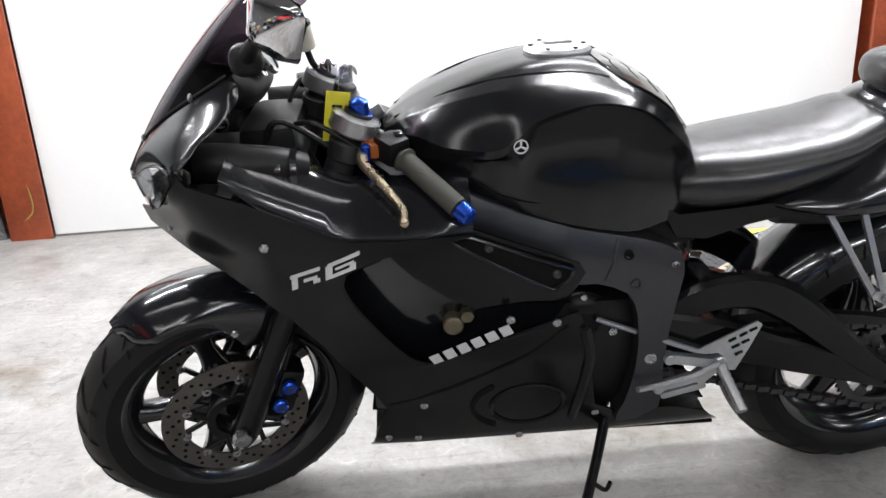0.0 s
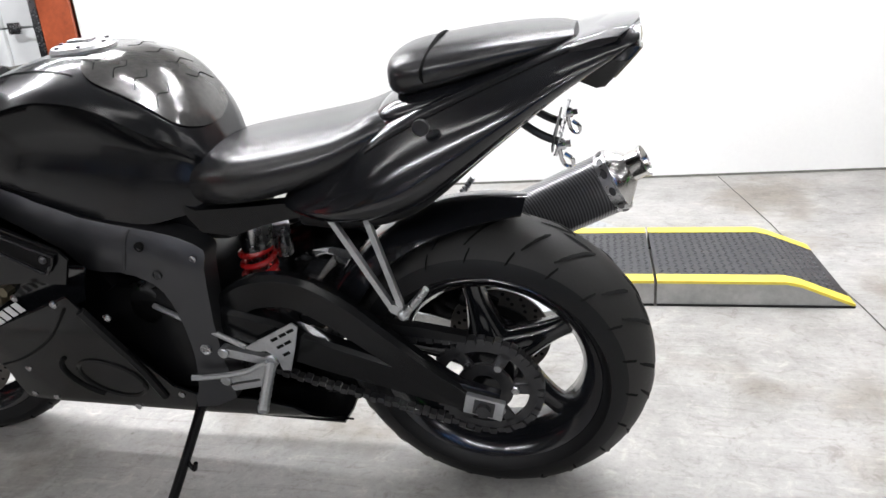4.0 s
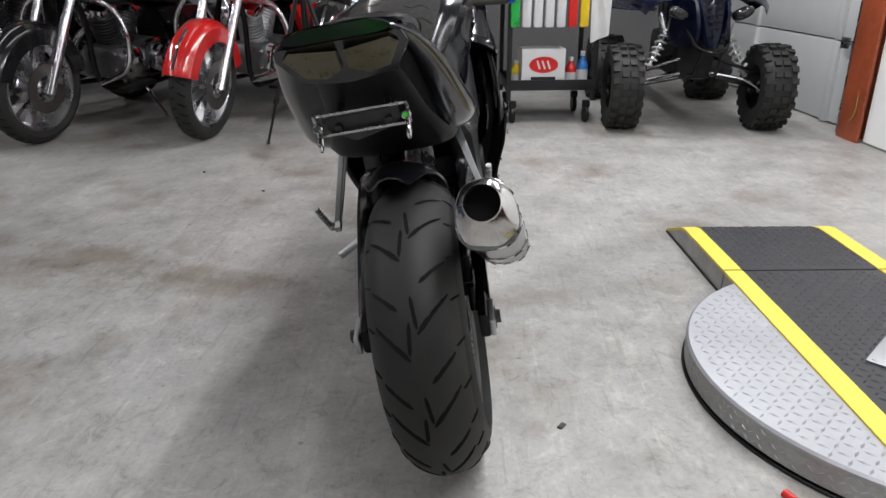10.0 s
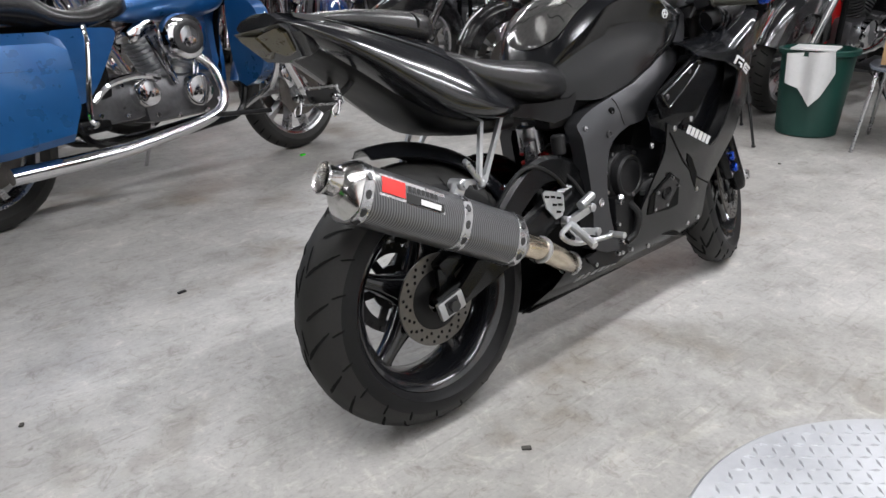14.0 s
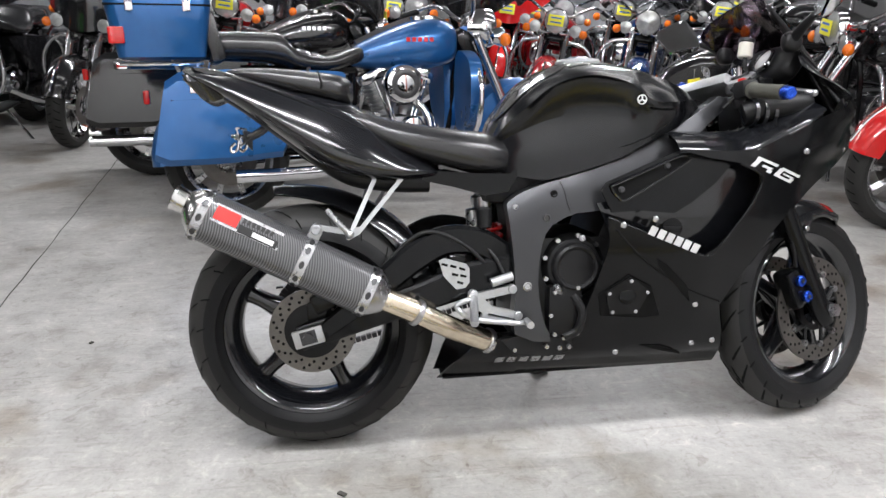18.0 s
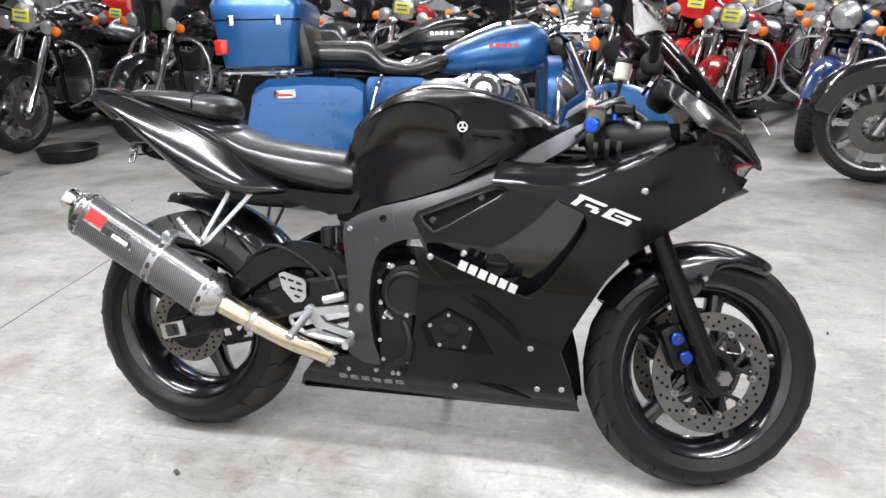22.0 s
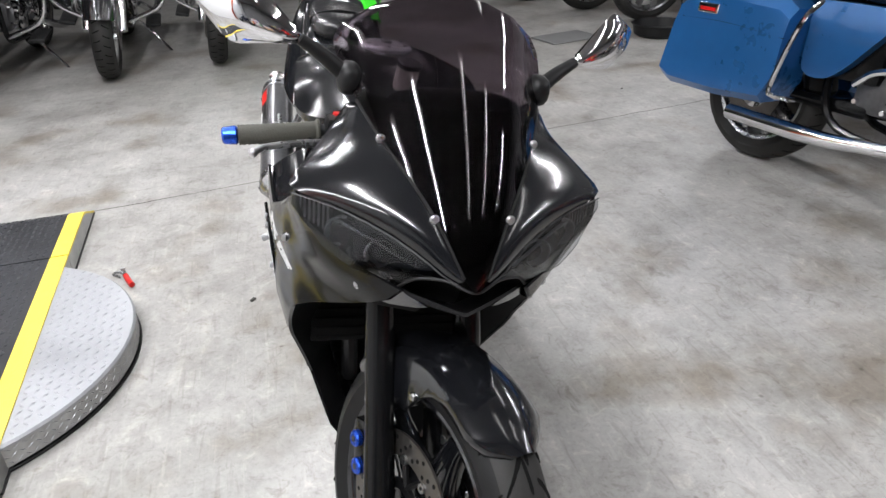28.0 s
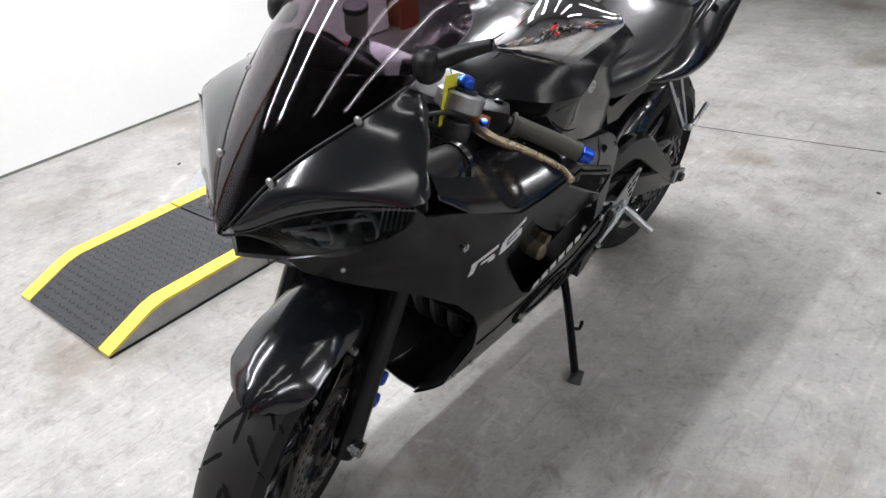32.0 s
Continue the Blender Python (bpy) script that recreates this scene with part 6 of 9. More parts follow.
# muffler
CARBON = bpy.data.materials.new("carbon_fibre")
CARBON.use_nodes = True
N, L = CARBON.node_tree.nodes, CARBON.node_tree.links
b = N["Principled BSDF"]
tc = N.new("ShaderNodeTexCoord")
mp = N.new("ShaderNodeMapping")
mp.inputs["Rotation"].default_value = (0, radians(-29), 0)
L.new(tc.outputs["Object"], mp.inputs["Vector"])
wv = N.new("ShaderNodeTexWave")
wv.bands_direction = "DIAGONAL"
wv.inputs["Scale"].default_value = 75
wv.inputs["Distortion"].default_value = 0.3
wv2 = N.new("ShaderNodeTexChecker")
wv2.inputs["Scale"].default_value = 220
L.new(mp.outputs[0], wv.inputs["Vector"])
L.new(mp.outputs[0], wv2.inputs["Vector"])
mx = N.new("ShaderNodeMix")
mx.data_type = "RGBA"
mx.inputs[6].default_value, mx.inputs[7].default_value = (0.03, 0.03, 0.032, 1), (0.13, 0.13, 0.135, 1)
L.new(wv.outputs["Fac"], mx.inputs[0])
L.new(mx.outputs[2], b.inputs["Base Color"])
b.inputs["Roughness"].default_value = 0.3
b.inputs["Metallic"].default_value = 0.3
b.inputs["Coat Weight"].default_value = 0.5
M0, M1 = Vector((0.562, 0.197, 0.436)), Vector((0.946, 0.178, 0.632))
MU = (M1 - M0).normalized()
MV = Vector((0, 1, 0))
MW = MV.cross(MU).normalized()
if MW.z < 0:
    MW = -MW


def mring(t, k=1.0, grow=0.0, n=36):
    """Rounded triangular section, its flat to the outside."""
    c = M0.lerp(M1, t)
    out = []
    for i in range(n):
        a = 2 * math.pi * i / n
        ca, sa = math.cos(a), math.sin(a)
        e = 2 / 2.5
        ww = math.copysign(abs(sa) ** e, sa) * 0.060
        hw = 0.053 - 0.007 * (ww / 0.06)
        out.append(c + MV * (math.copysign(abs(ca) ** e, ca) * hw * k * (1 + grow)) + MW * (ww * k * (1 + grow)))
    return out


bm = B()
loft(bm, [mring(t) for t in (0.0, 0.2, 0.5, 0.8, 1.0)])
muf = pt("muffler", bm, CARBON, None, "carbon fibre silencer with steel end caps", sharp=50)
for t in (0.01, 0.40, 0.985):
    bm = B()
    loft(bm, [mring(t - 0.028, 1, 0.003), mring(t - 0.026, 1, 0.022), mring(t + 0.026, 1, 0.022), mring(t + 0.028, 1, 0.003)])
    st = pt("strap", bm, STEEL, muf, "riveted steel strap", sharp=40)
    for i in range(12):
        a = 2 * math.pi * i / 12
        rg = mring(t, 1, 0.024)
        p = rg[i * 3]
        bm = B()
        c = M0.lerp(M1, t)
        nrm = (p - c).normalized()
        w2, u2, _ = frame_of(nrm)
        along = MU.cross(nrm).normalized()
        loft(bm, [[p + along * (0.0095 * math.cos(k * math.pi / 5)) + MU * (0.0062 * math.sin(k * math.pi / 5)) + nrm * h for k in range(10)] for h in (-0.002, 0.0010)])
        pt("strap_hole", bm, DARK_STEEL, muf)
oc = M0.lerp(M1, 1.085) + MW * 0.010
bm = B()
rings = []
base_ring = mring(1.0, 1.0)
for q in (0.0, 0.12, 0.3, 0.5, 0.7, 0.86, 1.0):
    e = q * q * (3 - 2 * q)
    row = []
    for i, p in enumerate(base_ring):
        a = 2 * math.pi * i / 36
        tip = oc + (MV * math.cos(a) + MW * math.sin(a)) * 0.0275
        flute = 1 - 0.09 * math.sin(math.pi * q) * (0.5 + 0.5 * math.cos(7 * a)) * (0.35 + 0.65 * max(0.0, -math.sin(a)))
        c = M0.lerp(M1, 1.0).lerp(oc, e)
        row.append(c + (p.lerp(tip, e) - c + (tip - oc) * 0.25 * math.sin(math.pi * q)) * flute)
    rings.append(row)
loft(bm, rings, cap=False)
pt("end_cap", bm, POLISHED, muf, "polished fluted end cap", sharp=60)
bm = B()
u, w, _ = frame_of(MU)
rr_ = lambda p, r: [p + (u * math.cos(2 * math.pi * k / 28) + w * math.sin(2 * math.pi * k / 28)) * r for k in range(28)]
loft(bm, [rr_(oc - MU * 0.012, 0.029), rr_(oc + MU * 0.022, 0.029), rr_(oc + MU * 0.029, 0.0325), rr_(oc + MU * 0.031, 0.0305), rr_(oc + MU * 0.025, 0.0275), rr_(oc - MU * 0.02, 0.0265)], cap=False)
pt("outlet", bm, POLISHED, muf, "polished outlet pipe")
bm = B()
# black disc inside the pipe paints the darkness of its bore
loft(bm, [rr_(oc - MU * 0.004, 0.0272), rr_(oc - MU * 0.005, 0.001)])
pt("outlet_shade", bm, GROOVE, muf)
bm = B()
loft(bm, [mring(-0.01), mring(-0.05, 0.86), mring(-0.10, 0.58)])
pt("front_cap", bm, STEEL, muf, sharp=50)
# sticker on the outer flat: plain coloured blocks
def on_muf(t, v, out=0.0015):
    c = M0.lerp(M1, t)
    ww = v * 0.06
    return c + MV * (0.053 * (1 - 0.45 * (v - 0.1) ** 2) - 0.007 * v + out) + MW * ww


for nm, t0, t1, v0, v1, mt_, lift in (("sticker", 0.55, 0.93, 0.10, 0.78, STEEL, 0.001), ("sticker_block", 0.79, 0.92, 0.22, 0.72, RED_PLASTIC, 0.002), ("sticker_block", 0.56, 0.78, 0.12, 0.42, BLACK_INK, 0.002), ("sticker_block", 0.58, 0.70, 0.18, 0.36, WHITE_DECAL, 0.003)):
    bm = B()
    rings = [[on_muf(t, v0, lift), on_muf(t, v1, lift), on_muf(t, v1, lift - 0.001), on_muf(t, v0, lift - 0.001)] for t in np.linspace(t0, t1, 4)]
    loft(bm, rings)
    pt(nm, bm, mt_, muf, "coloured plain block of a silencer sticker")
for k in range(7):
    bm = B()
    a, b2 = 0.60 + 0.026 * k, 0.617 + 0.026 * k
    loft(bm, [[on_muf(t, 0.5, 0.002), on_muf(t, 0.68, 0.002), on_muf(t, 0.68, 0.001), on_muf(t, 0.5, 0.001)] for t in (a, b2)])
    pt("sticker_bar", bm, BLACK_INK, muf)
# hanger strap from the passenger bracket
bm = B()
hc = M0.lerp(M1, 0.40) + MW * 0.066
box(bm, hc + Vector((0, 0, 0.006)), (0.03, 0.02, 0.03), (0, -29, 0), bev=0.006)
cyl(bm, (0.682, 0.165, 0.590), (0.682, 0.210, 0.590), 0.0125, n=20, bev=0.003)
cyl(bm, (0.682, 0.208, 0.590), (0.682, 0.216, 0.590), 0.007, n=6)
pt("hanger", bm, ALU, muf, "silencer hanger bolt")

# swingarm
for s in (-1, 1):
    bm = B()
    rows = [((0.19, 0.46), 0.045, 0.11, 0.036), ((0.30, 0.445), 0.042, 0.122, 0.034), ((0.42, 0.405), 0.036, 0.128, 0.030), ((0.55, 0.365), 0.032, 0.130, 0.027), ((0.66, 0.33), 0.03, 0.130, 0.022), ((0.735, 0.308), 0.03, 0.130, 0.018)]
    rings = []
    for (x, z), h, y, th in rows:
        rings.append([(x + 0.25 * a * h, s * (y + b * th * 0.6), z + a * h) for a, b in ((-1, -0.6), (-0.8, -1), (0.8, -1), (1, -0.6), (1, 0.6), (0.8, 1), (-0.8, 1), (-1, 0.6))])
    loft(bm, rings)
    sa_ = pt("swingarm", bm, BLACK_SATIN, None, "satin black swingarm", sharp=40)
    bm = B()
    P = cr([(0.20, 0.105, 0.49, 0.034), (0.27, 0.116, 0.535, 0.036), (0.36, 0.122, 0.545, 0.038), (0.44, 0.126, 0.508, 0.038), (0.52, 0.129, 0.445, 0.033), (0.60, 0.131, 0.38, 0.028), (0.67, 0.131, 0.33, 0.022)], 4)
    rings = []
    for i, (x, y, z, h) in enumerate(P):
        a, b2 = P[max(0, i - 1)], P[min(len(P) - 1, i + 1)]
        d = Vector((b2[0] - a[0], 0, b2[2] - a[2])).normalized()
        n = Vector((-d.z, 0, d.x))
        rings.append([Vector((x, s * (y + v * 0.017), z)) + n * h * u for u, v in ((-1, -0.5), (-0.8, -1), (0.8, -1), (1, -0.5), (1, 0.4), (0.75, 1), (-0.75, 1), (-1, 0.4))])
    loft(bm, rings)
    pt("brace", bm, BLACK_SATIN, sa_)
    # axle block
    bm = B()
    box(bm, (0.712, s * 0.148, 0.316), (0.075, 0.012, 0.044), (0, 14, 0), bev=0.003)
    pt("axle_block", bm, ALU, sa_, "silver chain adjuster plate")
    bm = B()
    box(bm, (0.712, s * 0.152, 0.316), (0.040, 0.008, 0.034), (0, 14, 0), bev=0.002)
    pt("slot", bm, DARK_STEEL, sa_)
    bm = B()
    cyl(bm, (0.712, s * 0.13, 0.316), (0.712, s * 0.166, 0.316), 0.0145, n=6)
    pt("axle_nut", bm, DARK_STEEL, sa_)
bm = B()
box(bm, (0.22, 0, 0.46), (0.07, 0.22, 0.10), bev=0.02)
box(bm, (0.33, 0, 0.47), (0.05, 0.22, 0.07), bev=0.02)
pt("swingarm_bridge", bm, BLACK_SATIN)
# rear caliper
bm = B()
box(bm, (0.665, 0.098, 0.40), (0.08, 0.05, 0.05), (0, 25, 0), bev=0.01)
box(bm, (0.69, 0.112, 0.365), (0.05, 0.016, 0.06), (0, 0, 0), bev=0.005)
pt("rear_caliper", bm, BLACK_SATIN, None, "black rear brake caliper")
# sprocket and chain on the left
bm = B()
seg, teeth = 0, 46
ring = []
for i in range(teeth * 2):
    a = math.pi * i / teeth
    r = 0.112 if i % 2 else 0.104
    ring.append((RA[0] + r * math.cos(a), r * math.sin(a)))
rim_in = [(RA[0] + 0.086 * math.cos(math.pi * i / teeth), 0.086 * math.sin(math.pi * i / teeth)) for i in range(teeth * 2)]
loft(bm, [[(x0, -0.088, RA[2] + z0), (x0, -0.094, RA[2] + z0), (x1, -0.094, RA[2] + z1), (x1, -0.088, RA[2] + z1)] for (x0, z0), (x1, z1) in zip(ring + ring[:1], rim_in + rim_in[:1])], cap=False)
spk = pt("sprocket", bm, DARK_STEEL, rw, "dark steel rear sprocket")
for k in range(6):
    a = k * math.pi / 3
    bm = B()
    cyl(bm, (RA[0] + 0.06 * math.cos(a), -0.094, RA[2] + 0.06 * math.sin(a)), (RA[0] + 0.06 * math.cos(a), -0.102, RA[2] + 0.06 * math.sin(a)), 0.008, n=6)
    pt("sprocket_nut", bm, STEEL, spk)
    bm = B()
    box(bm, (RA[0] + 0.072 * math.cos(a), -0.091, RA[2] + 0.072 * math.sin(a)), (0.040, 0.006, 0.022), (0, -math.degrees(a), 0))
    pt("sprocket_arm", bm, DARK_STEEL, spk)
bm = B()
revolve(bm, [(0.030, -0.088), (0.056, -0.088), (0.056, -0.095), (0.030, -0.095)], (RA[0], 0, RA[2]), 32, closed=True)
pt("sprocket_hub", bm, DARK_STEEL, spk)
path = []
for k in range(17):
    a = radians(98 - 196 * k / 16)
    path.append((RA[0] + 0.109 * math.cos(a), RA[2] + 0.109 * math.sin(a)))
path += [(0.17, 0.352)] + [(0.155 + 0.038 * math.cos(radians(270 - 180 * k / 6)), 0.39 + 0.038 * math.sin(radians(270 - 180 * k / 6))) for k in range(7)] + [(0.17, 0.43)]
P = [Vector((x, 0, z)) for x, z in path] + [Vector((path[0][0], 0, path[0][1]))]
bm = B()
acc, nxt = 0.0, 0.0
for a, b2 in zip(P, P[1:]):
    d = (b2 - a)
    ln = d.length
    while nxt <= acc + ln:
        q = a + d * ((nxt - acc) / ln)
        ang = math.degrees(math.atan2(d.z, d.x))
        box(bm, (q.x, -0.091 + (0.004 if int(nxt / 0.0159) % 2 else 0), q.z), (0.0135, 0.016, 0.013), (0, -ang, 0), bev=0.0)
        nxt += 0.0159
    acc += ln
tagged(pt("chain", bm, DARK_STEEL, None, "oily drive chain"), kind="stuff")
bm = B()
sheet(bm, [(0.26, 0.455), (0.42, 0.452), (0.60, 0.432), (0.68, 0.425), (0.68, 0.44), (0.60, 0.455), (0.42, 0.475), (0.26, 0.475)], lambda x, z: (x, -0.10, z), 0.02, 0.05, (0, 1, 0))
pt("chain_guard", bm, BLACK_PLASTIC)
# hugger fender over the rear wheel
bm = B()
rings = []
for k in range(22):
    t = k / 21
    a = radians(158 - 82 * t)
    hw = 0.095 * (1 - 0.55 * t ** 3)
    lift = 0.010 + 0.02 * t ** 4
    prof = [(-1, -0.05 * (1 - t)), (-0.85, 0.0), (-0.45, 0.016), (0, 0.021), (0.45, 0.016), (0.85, 0.0), (1, -0.05 * (1 - t))]
    outer = [(u * hw, 0.327 + v + lift) for u, v in prof]
    inner = [(u * (hw - 0.003), 0.323 + v + lift) for u, v in prof[::-1]]
    rings.append([(RA[0] + r * math.cos(a), y, RA[2] + r * math.sin(a)) for y, r in outer + inner])
loft(bm, rings)
pt("hugger", bm, BLACK_GLOSS, None, "gloss black rear wheel hugger", sharp=50)
# shock
bm = B()
cyl(bm, (0.215, 0, 0.42), (0.245, 0, 0.66), 0.018, n=16)
cyl(bm, (0.236, 0, 0.57), (0.246, 0, 0.65), 0.034, n=20, bev=0.004)
sh = pt("shock_absorber", bm, STEEL, None, "rear shock with a red spring")
bm = B()
pts = [(0.22 + 0.012 * t / 6.28 / 5 * 1.0 + 0.034 * math.cos(t), 0.034 * math.sin(t), 0.45 + 0.125 * t / (6.283 * 5)) for t in np.linspace(0, 6.283 * 5, 90)]
tube(bm, pts, 0.0065, n=8, smooth=0)
pt("spring", bm, RED_SPRING, sh, "red coil spring")
bm = B()
cyl(bm, (0.275, 0.03, 0.54), (0.280, 0.03, 0.615), 0.019, n=18, bev=0.003)
pt("reservoir", bm, STEEL, sh, "grey gas reservoir")
bm = B()
cyl(bm, (0.262, 0.115, 0.575), (0.264, 0.115, 0.625), 0.019, n=16, bev=0.003)
res = pt("rear_brake_reservoir", bm, BLACK_PLASTIC, None, "small dark rear brake reservoir")
bm = B()
tube(bm, [(0.262, 0.115, 0.575), (0.27, 0.12, 0.54), (0.24, 0.135, 0.50), (0.22, 0.15, 0.46)], 0.005, n=8)
pt("hose", bm, BLACK_PLASTIC, res)
bm = B()
tube(bm, [(0.25, 0.13, 0.47), (0.32, 0.135, 0.535), (0.40, 0.14, 0.57), (0.46, 0.13, 0.545), (0.56, 0.12, 0.45), (0.65, 0.11, 0.42)], 0.0055, n=8)
pt("rear_brake_hose", bm, BLACK_PLASTIC)

# rearsets, pegs and stands
def bar(bm, a, b, w, t, s):
    """A flat cast bar between two (x, z) places at lateral offset y."""
    (x0, z0, y0), (x1, z1, y1) = a, b
    p, q = Vector((x0, y0 * s, z0)), Vector((x1, y1 * s, z1))
    d = (q - p).normalized()
    n = Vector((0, s, 0)).cross(d).normalized()
    o = Vector((0, 1, 0)) * t / 2
    ring = lambda c, k: [c + n * w * k / 2 + o, c + n * w * k / 2 - o, c - n * w * k / 2 - o, c - n * w * k / 2 + o]
    loft(bm, [ring(p, 0.7), ring(p + d * 0.006, 1), ring(q - d * 0.006, 1), ring(q, 0.7)])


for s in (-1, 1):
    bm = B()
    Y = 0.152
    bar(bm, (0.199, 0.421, Y), (0.295, 0.402, Y), 0.020, 0.014, s)
    bar(bm, (0.184, 0.351, Y), (0.268, 0.372, Y), 0.019, 0.014, s)
    bar(bm, (0.192, 0.330, Y), (0.280, 0.352, Y), 0.014, 0.014, s)
    bar(bm, (0.258, 0.362, Y), (0.305, 0.412, Y), 0.030, 0.016, s)
    for x, z in ((0.199, 0.421), (0.184, 0.351), (0.30, 0.41)):
        cyl(bm, (x, s * (Y - 0.01), z), (x, s * (Y + 0.013), z), 0.0115, n=16, bev=0.002)
    rset = pt("rearset", bm, ALU, None, "cast silver rider footrest bracket", sharp=40)
    bm = B()
    if s < 0:
        plate = [(0.245, 0.433), (0.30, 0.463), (0.362, 0.496), (0.373, 0.488), (0.357, 0.44), (0.335, 0.384), (0.318, 0.384), (0.313, 0.412), (0.295, 0.428), (0.27, 0.427)]
        slots = ((0.318, 0.458), (0.338, 0.469), (0.356, 0.479), (0.327, 0.442), (0.345, 0.452), (0.336, 0.425))
    else:
        plate = [(0.386, 0.499), (0.372, 0.505), (0.317, 0.489), (0.309, 0.478), (0.309, 0.442), (0.320, 0.428), (0.343, 0.425), (0.375, 0.460)]
        slots = ((0.328, 0.477), (0.350, 0.484), (0.372, 0.489), (0.325, 0.459), (0.346, 0.463), (0.333, 0.442))
    sheet(bm, plate, lambda x, z: (x, s * (Y + 0.006), z), 0.004, 0.03, (0, -s, 0))
    pt("heel_guard", bm, ALU, rset, "silver slotted heel guard", sharp=40)
    for x, z in slots:
        bm = B()
        box(bm, (x, s * (Y + 0.0065), z), (0.016, 0.0022, 0.006), (0, -28 if s < 0 else -16, 0))
        pt("slot", bm, GROOVE, rset)
    bm = B()
    p0, p1 = Vector((0.300, s * 0.165, 0.402)), Vector((0.313, s * 0.250, 0.358))
    u, w, d = frame_of(p1 - p0)
    loft(bm, [[p0.lerp(p1, t) + (u * math.cos(k * math.pi / 5) + w * math.sin(k * math.pi / 5)) * (0.0115 if i % 2 else 0.0098) for k in range(10)] for i, t in enumerate(np.linspace(0, 1, 15))])
    pt("foot_peg", bm, ALU, rset, "ribbed silver foot peg")
    bm = B()
    if s < 0:
        tube(bm, [(0.054, -0.135, 0.511), (0.252, -0.158, 0.436)], 0.0055, n=8, smooth=0)
        tube(bm, [(0.295, -0.168, 0.410), (0.24, -0.172, 0.385), (0.16, -0.178, 0.372), (0.13, -0.19, 0.378)], 0.006, n=8)
    else:
        tube(bm, [(0.30, 0.170, 0.405), (0.345, 0.172, 0.385), (0.30, 0.178, 0.352), (0.20, 0.185, 0.340), (0.17, 0.20, 0.345)], 0.007, n=8)
        cyl(bm, (0.17, 0.19, 0.345), (0.17, 0.235, 0.345), 0.009, n=12)
        cyl(bm, (0.20, 0.16, 0.455), (0.255, 0.166, 0.44), 0.012, n=12)
    pt("pedal", bm, ALU, rset, "silver shift lever" if s < 0 else "silver brake pedal")
    # passenger bracket
    bm = B()
    yb = 0.165
    dx, dz = (0.0, 0.0) if s > 0 else (-0.008, -0.036)
    foot = lambda x, z, y: (x + dx, z + dz, y)
    bar(bm, (0.464, 0.715, 0.125), foot(0.582, 0.578, yb), 0.0105, 0.011, s)
    bar(bm, (0.535, 0.712, 0.125), foot(0.598, 0.582, yb), 0.0105, 0.011, s)
    bar(bm, (0.460, 0.719, 0.125), (0.54, 0.716, 0.125), 0.010, 0.012, s)
    bar(bm, foot(0.578, 0.584, yb), foot(0.612, 0.566, yb), 0.018, 0.013, s)
    if s > 0:
        bar(bm, (0.59, 0.575, yb), (0.682, 0.592, yb), 0.013, 0.011, s)
    pb = pt("passenger_bracket", bm, ALU, None, "cast silver passenger footrest bracket", sharp=40)
    bm = B()
    tube(bm, [(0.605 + dx, s * 0.180, 0.575 + dz), (0.630 + dx, s * 0.186, 0.602 + dz), (0.656 + dx, s * 0.190, 0.636 + dz)], 0.0062, n=10)
    blob(bm, (0.604 + dx, s * 0.178, 0.574 + dz), (0.011, 0.010, 0.011), n=12)
    peg = pt("peg", bm, ALU, pb, "folded silver passenger peg")
    for k in range(7):
        bm = B()
        c0 = Vector((0.612 + dx, s * 0.182, 0.583 + dz)).lerp(Vector((0.648 + dx, s * 0.189, 0.626 + dz)), k / 6)
        cyl(bm, c0, c0 + Vector((0.0028, 0, 0.0034)), 0.0074, n=10)
        pt("rib", bm, STEEL, peg)
bm = B()
tube(bm, [(0.095, -0.125, 0.285), (0.06, -0.185, 0.185), (0.012, -0.258, 0.06)], 0.011, n=12)
tube(bm, [(0.05, -0.2, 0.155), (0.075, -0.215, 0.145), (0.085, -0.215, 0.165)], 0.005, n=8)
st_ = pt("side_stand", bm, BLACK_SATIN, None, "black side stand swung down")
bm = B()
box(bm, (0.008, -0.266, 0.050), (0.055, 0.035, 0.008), (10, 0, 20), bev=0.003)
pt("foot", bm, DARK_STEEL, st_)
bm = B()
tube(bm, [(0.11, -0.11, 0.30), (0.075, -0.15, 0.235)], 0.007, n=8, smooth=0)
pt("stand_spring", bm, STEEL, st_)

# ---- the other motorcycles ----
def paint(name, col):
    return mat(name, col, 0.16, var=0.12, rvar=0.04, coat=0.8, scale=2, bscale=20)


BLUE_P = mat("metallic_blue_paint", (0.012, 0.105, 0.31), 0.3, metal=0.45, var=0.15, rvar=0.04, coat=0.8, scale=2, bscale=20)
DEEP_BLUE_P = paint("deep_blue_paint", (0.008, 0.03, 0.11))
RED_P = paint("red_paint", (0.50, 0.012, 0.012))
DARK_RED_P = paint("dark_red_paint", (0.22, 0.008, 0.010))
BLACK_P = paint("black_paint", (0.008, 0.008, 0.009))
WHITE_P = paint("white_paint", (0.72, 0.72, 0.70))
GREEN_P = paint("lime_green_paint", (0.05, 0.62, 0.03))
CRANK = mat("dull_crankcase", (0.13, 0.13, 0.135), 0.36, metal=0.8, var=0.3, scale=12, bump=0.1)
AMBER = mat("amber_lens", (0.75, 0.16, 0.01), 0.2, var=0.15, coat=0.6)
RED_LENS = mat("red_lens", (0.5, 0.01, 0.01), 0.2, var=0.15, coat=0.6)
LAMP_GLASS = mat("headlamp_glass", (0.55, 0.56, 0.56), 0.12, metal=0.6, var=0.25, scale=25)
PRICE_YELLOW = mat("yellow_card", (0.85, 0.80, 0.05), 0.6, var=0.06)
PRICE_BLUE = mat("blue_card", (0.05, 0.15, 0.5), 0.6, var=0.06)


